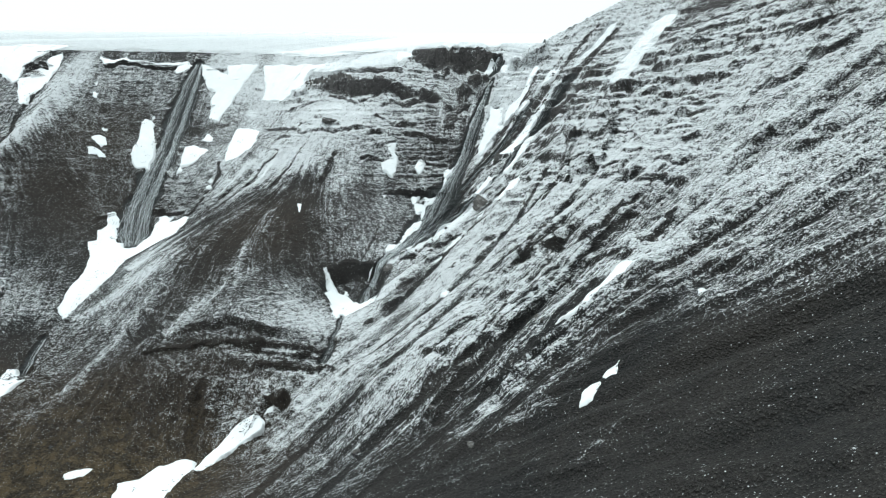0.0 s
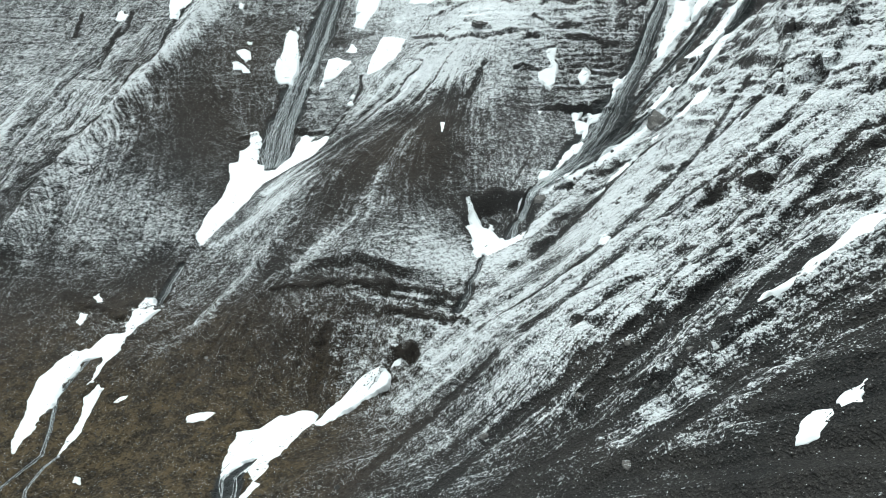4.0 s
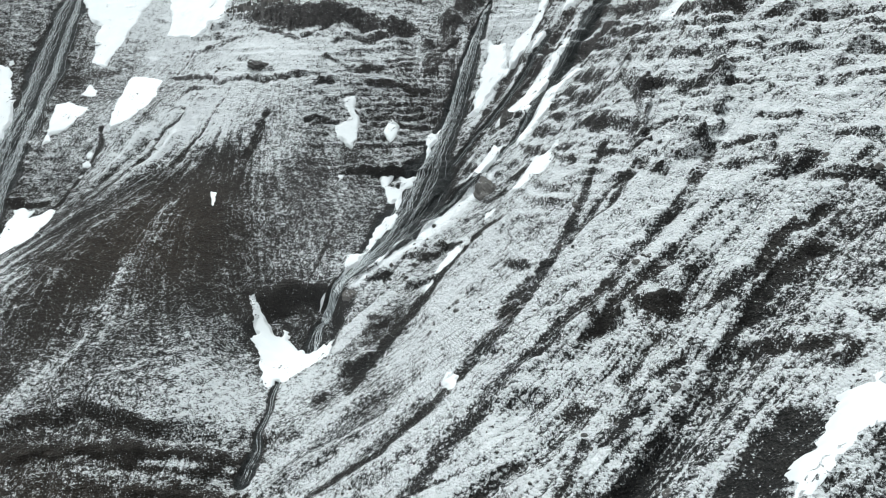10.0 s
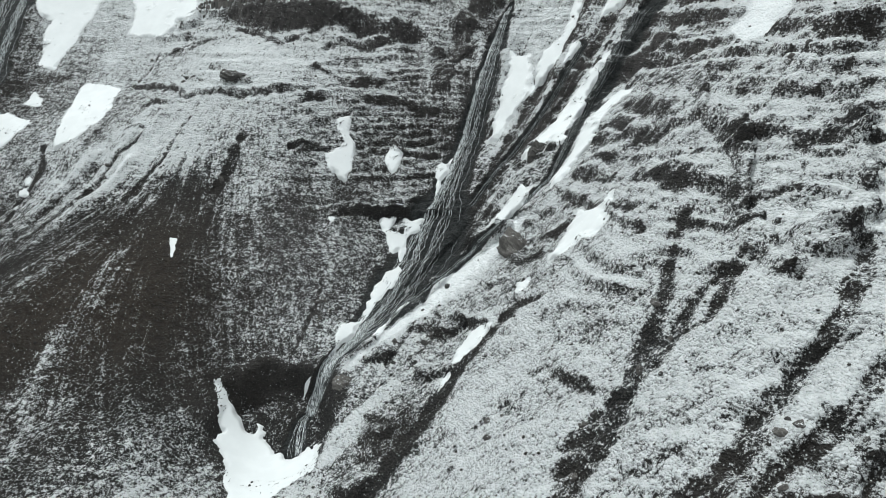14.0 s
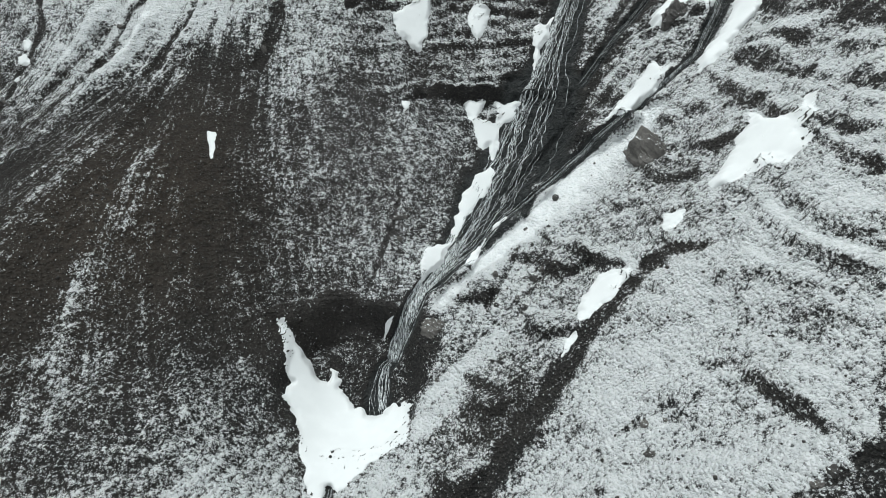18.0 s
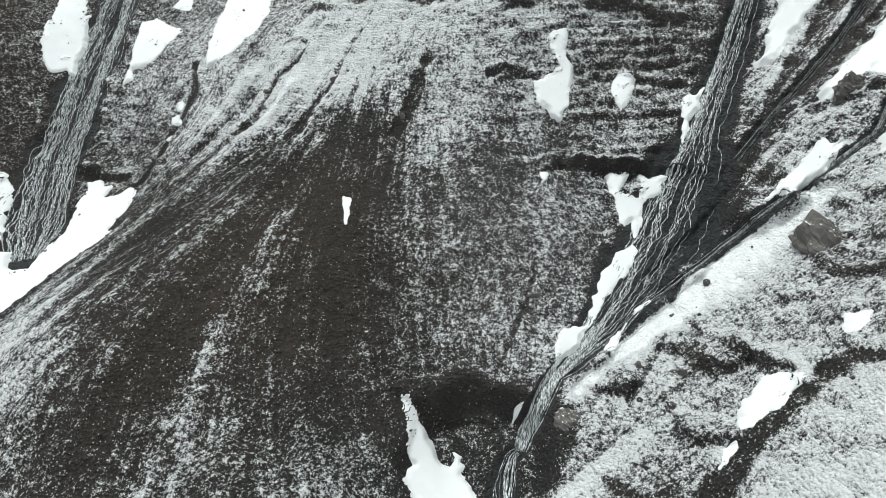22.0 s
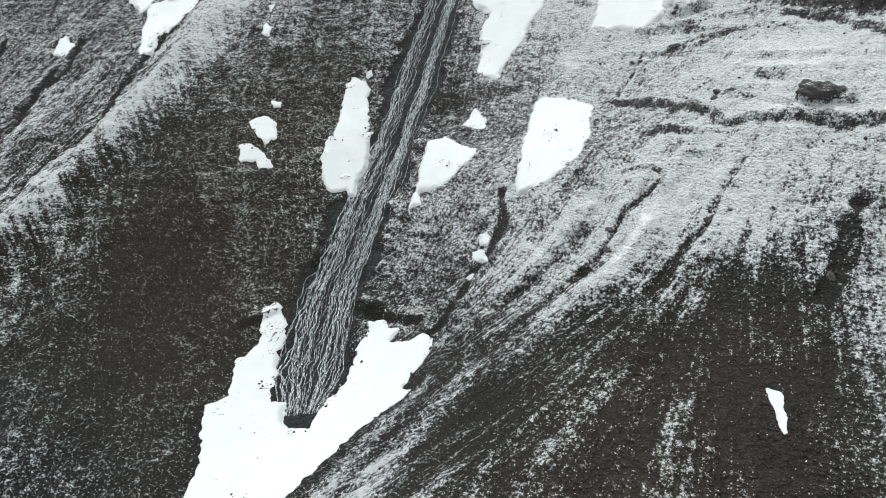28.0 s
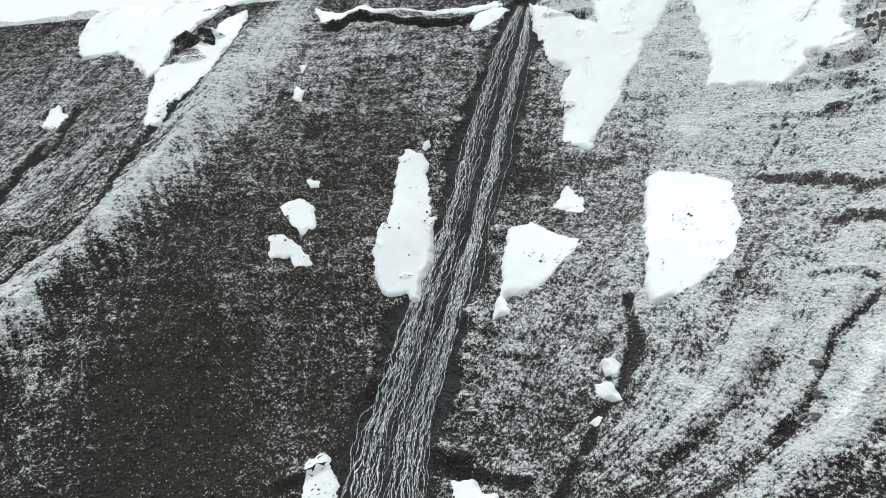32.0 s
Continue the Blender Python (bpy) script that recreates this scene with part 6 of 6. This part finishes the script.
PATCHES += [
    ("small patch of old white snow on the dark slope", [[(-139.9, -118.5), (-139.4, -116.5), (-137.2, -115.2), (-136.8, -117.2), (-138.8, -118.3)]]),
]
PATCHES += [
    ("small patch of old white snow on the dark slope", [[(-177.1, -76.2), (-176.4, -74.2), (-171.3, -79), (-172.9, -79.4)]]),
]
PATCHES += [
    ("small patch of old white snow on the dark slope", [[(-174.7, -88.9), (-176, -84.7), (-173.1, -84.9), (-172.3, -87.3), (-172.3, -90.4)]]),
]
PATCHES += [
    ("small patch of old white snow on the dark slope", [[(-130.5, -145.8), (-131.1, -144.1), (-129.9, -144), (-128.8, -145.8)]]),
]
PATCHES += [
    ("small patch of old white snow on the dark slope", [[(-127.7, -152), (-128, -150), (-126.8, -149.7), (-126.2, -151.5)]]),
]
PATCHES += [
    ("small patch of old white snow on the dark slope", [[(-173.6, -149.1), (-174.3, -146.5), (-172.8, -146.5), (-170.9, -148.7)]]),
]
PATCHES += [
    ("small patch of old white snow on the dark slope", [[(-267, 106.3), (-268.2, 113.1), (-261.6, 108.6), (-260.9, 103.1)]]),
]
PATCHES += [
    ("small patch of old white snow on the dark slope", [[(-118.8, 52.7), (-117.4, 53), (-115.6, 51.5), (-116.1, 49.8), (-117.7, 50)]]),
]
PATCHES += [
    ("small patch of old white snow on the dark slope", [[(-119.9, 49), (-117.6, 48.9), (-115.5, 46.4), (-114.6, 45.2), (-117.4, 46.2), (-119, 46.6)]]),
]
PATCHES += [
    ("small patch of old white snow on the dark slope", [[(-119.8, 42.7), (-118.7, 43.9), (-117.7, 43.7), (-118.7, 42.4)]]),
]
PATCHES += [
    ("small patch of old white snow on the dark slope", [[(25.4, 113.1), (27.2, 112.4), (25.3, 109.5), (25.5, 106.7), (21.3, 103.1), (20.1, 105.7), (22, 107.9)]]),
]
PATCHES += [
    ("small patch of old white snow on the dark slope", [[(30.3, 107.8), (33.7, 106.5), (32.5, 100.7), (29.5, 104.7)]]),
]
PATCHES += [
    ("small patch of old white snow on the dark slope", [[(-0.7, -73.6), (0.7, -71.6), (2.3, -73.1), (1.2, -76.2)]]),
]
PATCHES += [
    ("thin snow strip along the rim", [[(-206.6, 155.2), (-191.1, 151.7), (-172, 152.1), (-154.9, 155.5), (-152.7, 152.3), (-165.9, 150.8), (-181.6, 151.1), (-195.8, 146.6), (-202.5, 148.5)]]),
]
PATCHES += [
    ("small patch of old white snow on the dark slope", [[(-160.8, 145.2), (-158.6, 150.8), (-152.8, 152.8), (-150.1, 150), (-154.5, 145.1), (-158.2, 142.4)]]),
]
PATCHES += [
    ("small patch of old white snow on the dark slope", [[(-26.7, 137), (-18.3, 131.4), (-17.7, 126.6), (-23.4, 126), (-24.6, 120.6), (-26.5, 125.3)]]),
]
PATCHES += [
    ("small patch of old white snow on the dark slope", [[(-198, 119.1), (-194.6, 116.9), (-194.8, 113.8), (-197.2, 114.4)]]),
]
PATCHES += [
    ("small patch of old white snow on the dark slope", [[(-200.4, 127.4), (-198.7, 128), (-198.6, 124.6)]]),
]
for k, (label, outlines) in enumerate(PATCHES):
    snow_patch(outlines, label, k)


# ---------------------------------------------------------------- falls and streams
def fall(name, label, line, strands, seed, thick=0.2, lift=0.16, cores=(-0.4, 0.0, 0.38), gather=0.2, hub=None):
    """Water in many thin strands that run down a line of (u, v, half width) over wet rock."""
    r = random.Random(seed)
    if hub is None:
        hub = tagged(new(name), label, "waterfall" if name == "waterfall" else "stream", "water on the mountainside")
        tu, tv = line[0][0], line[0][1]
        hub.location = to_world(tu, tv, float(height(tu, tv)))
        bpy.context.view_layer.update()
    length = [0.0]
    for a, b in zip(line, line[1:]):
        length.append(length[-1] + math.hypot(b[0] - a[0], b[1] - a[1]))
    full = length[-1]
    n = max(12, int(full / 0.7))
    s = np.linspace(0, full, n)
    cu, cv, ch = (np.interp(s, length, [p[k] for p in line]) for k in range(3))
    du, dv = np.gradient(cu), np.gradient(cv)
    size = np.hypot(du, dv) + 1e-9
    nu_, nv_ = -dv / size, du / size
    for k in range(strands):
        main = k < max(2, strands // 3)
        a, b = (0, full) if main or r.random() < 0.4 else sorted((r.uniform(0, full), r.uniform(0, full)))
        if b - a < 4:
            b = min(full, a + r.uniform(4, 10))
        ok = (s >= a) & (s <= b)
        if ok.sum() < 4:
            continue
        core_ = r.choice(cores)
        side = core_ + r.gauss(0, gather) if main or r.random() < 0.88 else r.uniform(-0.85, 0.85)
        spread = r.uniform(-0.45, 0.45)
        ph, q = r.uniform(0, 6), r.uniform(0.2, 0.5)
        off = side + spread * smooth(0.45, 1.0, s / full) + (0.035 * np.sin(s * q + ph) + 0.02 * np.sin(s * q * 3.1 + ph * 2))
        drift = np.cumsum([r.gauss(0, 0.013) for _ in s])
        walk_ = 1.1 * (drift - np.interp(s, s[::max(1, n // 12)], drift[::max(1, n // 12)])) + np.convolve([r.gauss(0, 0.03) for _ in s], np.ones(3) / 3, 'same')
        off = np.clip(off + walk_, -0.95, 0.95)[ok]
        fat = thick * (r.uniform(0.7, 1.9) if main else r.uniform(0.4, 0.9))
        wid = fat * (0.6 + 0.4 * np.sin(s[ok] * 0.9 + ph) ** 2) * np.interp(s[ok], [a, a + 1.5, b - 1.5, b], [0.4, 1, 1, 0.3])
        u, v = cu[ok] + nu_[ok] * off * ch[ok], cv[ok] + nv_[ok] * off * ch[ok]
        w = height(u, v)
        w[1:-1] = np.maximum(w[1:-1], (w[:-2] + w[2:]) / 2)
        rows = []
        for side_, up in ((-1, -0.15), (-0.5, lift), (0.5, lift), (1, -0.15)):
            rows.append(np.stack(to_world(u + side_ * wid * nu_[ok], v + side_ * wid * nv_[ok], w + up), 1))
        pts = np.stack(rows, 1) - np.array(hub.location)
        m = len(u)
        faces = [(4 * i + c, 4 * i + c + 1, 4 * i + c + 5, 4 * i + c + 4) for i in range(m - 1) for c in range(3)]
        part("strand" if main else "thread", pts.reshape(-1, 3), faces, WATER, hub, "" if main else "thin thread of white water")
    return hub


west_fall = fall("waterfall", "tall thin waterfall in many white strands over black rock", WEST_FALL, 40, 1, 0.13, 0.09, (-0.6, -0.5, -0.38, -0.2, 0.2, 0.36, 0.52), 0.06)
fall("waterfall", "", WEST_FALL[3:], 18, 14, 0.14, 0.07, (-0.5, -0.1, 0.35), 0.2, west_fall)
main_fall = fall("waterfall", "white waterfall that widens over dark wet rock above a gorge", MAIN_FALL, 34, 2, 0.12, 0.09, (-0.55, -0.42, -0.2, 0.1, 0.3), 0.06)
fall("waterfall", "", MAIN_FALL[8:], 18, 13, 0.16, 0.07, (-0.5, -0.2, 0.1, 0.45), 0.12, main_fall)
fall("waterfall", "short fan of white threads dropping into the gorge snow", GORGE_FALL, 16, 12, 0.13, 0.12, (-0.7, -0.4, -0.1, 0.2, 0.5, 0.75), 0.05)
fall("waterfall", "small fall in a dark notch at the rim", NOTCH_FALL, 6, 3, 0.2)
fall("stream", "narrow white stream leaving the gorge snow", GORGE_STREAM, 5, 4, 0.09, 0.06, (-0.4, 0.1, 0.4), 0.1)
fall("stream", "narrow stream below the western snow apron", WEST_OUTLET, 6, 5, 0.12)
fall("stream", "dark stream with thin white threads between snow strips", EAST_STREAM, 12, 6, 0.04, 0.1, (-0.3, 0.2), 0.15)
fall("stream", "thin rill beside the main waterfall", EAST_RILL, 5, 7, 0.04)
fall("stream", "braided stream across brown moss", WEST_BRAID, 5, 8, 0.05)
fall("stream", "small stream across brown moss", MID_BRAID, 4, 9, 0.045)
fall("stream", "braided stream below the lowest snow", GORGE_BRAID, 6, 10, 0.14)


# ---------------------------------------------------------------- bare rock
def lump(name, label, category, group, u, v, size, seed, tall=0.8, sink=0.3):
    """A weathered block of lava: a rounded body cut by flat joints."""
    r = np.random.default_rng(seed)
    n, m = 34, 22
    th, ph = np.meshgrid(np.linspace(0, 2 * math.pi, n, endpoint=False), np.linspace(0.08, math.pi - 0.08, m))
    d = np.stack([np.cos(th) * np.sin(ph), np.sin(th) * np.sin(ph), np.cos(ph)], -1)
    rad = np.full(th.shape, 1.0)
    for _ in range(16):
        c = r.normal(size=3)
        c /= np.linalg.norm(c)
        rad = np.minimum(rad, r.uniform(0.62, 0.95) / np.clip(d @ c, 0.05, None))
    for k in range(9):  # ledges and weathered hollows
        c = r.normal(size=3)
        rad *= 1 + (0.075 / (1 + 0.25 * k)) * np.sin((3 + 2.2 * k) * (d @ (c / np.linalg.norm(c))) + r.uniform(0, 6))
    rad *= 1 + 0.05 * r.uniform(-1, 1, th.shape)
    p = d * rad[..., None] * np.array([size, size * 0.75, size * tall]) * r.uniform(0.85, 1.2, 3)
    verts = p.reshape(-1, 3)
    faces = [(j * n + i, j * n + (i + 1) % n, (j + 1) * n + (i + 1) % n, (j + 1) * n + i) for j in range(m - 1) for i in range(n)]
    faces += [tuple(range(n - 1, -1, -1)), tuple((m - 1) * n + i for i in range(n))]
    ob = part(name, verts, faces, BASALT, None, "", False)
    w = float(height(u, v))
    x, y, z = to_world(u, v, w)
    ob.location = (x, y + sink * size * 0.4, z - sink * size * tall * 0.3)
    ob.rotation_euler = (r.uniform(-0.2, 0.2), r.uniform(-0.2, 0.2), r.uniform(0, 6.28))
    return tagged(ob, label, category, group)


OUTCROPS = []
OUTCROPS += [
    (17.6, 2.5, 5.4), (26.1, 33.8, 4), (-57.4, 70.4, 3.5), (-21.5, -26, 2.8),
]
for k, (u, v, size) in enumerate(OUTCROPS):
    lump("rock_outcrop", "dark weathered basalt outcrop with snow on its ledges", "rock outcrop", "outcrops on the mountainside", u, v, size, 300 + k, 0.75, 0.9)
r = random.Random(5)
count = 0
while count < 150:
    line = r.choice(RUNNELS + [WEST_BRAID, GORGE_STREAM, EAST_STREAM])
    k = r.randrange(len(line) - 1)
    t = r.random()
    u, v, h = (line[k][c] + t * (line[k + 1][c] - line[k][c]) for c in range(3))
    u, v = u + r.gauss(0, h * 1.2 + 1), v + r.gauss(0, h * 1.2 + 1)
    if fall_band[np.searchsorted(vs, v), np.searchsorted(us, u)] > 0.1:
        continue
    lump("boulder", "grey basalt boulder lying in a gravel runnel", "boulder", "boulders in the gullies", u, v, r.uniform(0.35, 0.95), 600 + count, 0.8, 0.2)
    count += 1


def columns(label, line, tall, count, seed):
    """A broken cliff of upright basalt columns in ragged tiers along a line of (u, v, half width)."""
    r = random.Random(seed)
    hub = tagged(new("basalt_cliff"), label, "cliff", "basalt cliffs under the rim")
    u0, v0 = line[0][0], line[0][1]
    hub.location = to_world(u0, v0, float(height(u0, v0)))
    seg = [0.0]
    for a, b in zip(line, line[1:]):
        seg.append(seg[-1] + math.hypot(b[0] - a[0], b[1] - a[1]))
    drop = [r.uniform(0, 1) for _ in range(200)]
    for k in range(count):
        s = seg[-1] * (k + r.uniform(-0.2, 1.2)) / count
        u, v = (float(np.interp(s, seg, [p[c] for p in line])) for c in range(2))
        bay = drop[int(s / 3.5)]
        ease = math.sin(math.pi * min(1, max(0, s / seg[-1]))) ** 0.5
        tier = k % 3
        v += tall * (-0.55 + 0.33 * tier) + r.uniform(-0.5, 0.5) - 0.8 * bay
        h = tall * (0.22 + 0.2 * r.random() + 0.14 * bay) * (0.4 + 0.6 * ease)
        rad = r.uniform(0.35, 0.8)
        x, y, z = to_world(u, v, float(height(u, v)))
        ring = [(rad * r.uniform(0.8, 1.15) * math.cos(a), rad * r.uniform(0.8, 1.15) * math.sin(a)) for a in (math.pi / 3 * i + r.uniform(-0.25, 0.25) for i in range(6))]
        o = (x - hub.location[0], y - hub.location[1] + 0.5 + 0.4 * r.random(), z - hub.location[2])
        lean = h * r.uniform(0.25, 0.5)
        slant = r.uniform(-0.4, 0.4)
        verts = [(o[0] + px, o[1] + py, o[2] - 1.5) for px, py in ring]
        verts += [(o[0] + px, o[1] + py + lean * 0.9, o[2] + h - 0.3 + slant * px) for px, py in ring]
        verts += [(o[0] + 0.8 * px, o[1] + 0.8 * py + lean, o[2] + h + slant * px + r.uniform(-0.12, 0.12)) for px, py in ring]
        faces = [(6 * c + i, 6 * c + (i + 1) % 6, 6 * c + 6 + (i + 1) % 6, 6 * c + 6 + i) for c in range(2) for i in range(6)] + [tuple(range(12, 18))]
        part("column", verts, faces, BASALT, hub, "", False)
    return hub


columns("dark columnar basalt cliff below a snowy ledge", CRAGS[3], 7.0, 170, 21)
columns("broken dark lava cliff at the rim", CRAGS[4], 7.0, 150, 22)

# loose stones too many to count, in one mesh
stone_rng = np.random.default_rng(77)
N = 34000
su, sv = stone_rng.uniform(-290, 95, N), stone_rng.uniform(-165, 120, N)
ii, jj = np.searchsorted(us, su), np.searchsorted(vs, sv)
bare = np.clip(1.05 - snow[jj, ii], 0.1, 1) * (1 - np.clip(fall_band[jj, ii], 0, 1)) * (W[jj, ii] < plateau[jj, ii] - 2)
ok = stone_rng.uniform(0, 1, N) < bare
su, sv = su[ok], sv[ok]
n = len(su)
size = 0.16 + 0.34 * stone_rng.uniform(0, 1, n) ** 3
octa = np.array([(1, 0, 0), (0, 1, 0), (-1, 0, 0), (0, -1, 0), (0, 0, 1), (0, 0, -1)], float)
turn = stone_rng.uniform(0, 6.28, n)
shape = octa[None] * (size[:, None, None] * stone_rng.uniform(0.55, 1.15, (n, 6, 1)))
co = np.stack([shape[..., 0] * np.cos(turn)[:, None] - shape[..., 1] * np.sin(turn)[:, None],
               shape[..., 0] * np.sin(turn)[:, None] + shape[..., 1] * np.cos(turn)[:, None], shape[..., 2] * 0.8], -1)
sx, sy, sz = to_world(su, sv, height(su, sv) + 0.06)
co += np.stack([sx, sy, sz], -1)[:, None, :]
tri = np.array([(0, 1, 4), (1, 2, 4), (2, 3, 4), (3, 0, 4), (1, 0, 5), (2, 1, 5), (3, 2, 5), (0, 3, 5)])
tris = (tri[None] + 6 * np.arange(n)[:, None, None]).reshape(-1, 3)
me = bpy.data.meshes.new("loose_stones")
me.vertices.add(6 * n)
me.vertices.foreach_set("co", co.reshape(-1).astype(np.float32))
me.loops.add(tris.size)
me.loops.foreach_set("vertex_index", tris.reshape(-1).astype(np.int32))
me.polygons.add(len(tris))
me.polygons.foreach_set("loop_start", np.arange(0, tris.size, 3, dtype=np.int32))
me.update(calc_edges=True)
me.materials.append(STONE)
tagged(new("loose_stones", me), "loose basalt stones scattered over the snowy slope", "stones", kind="stuff")
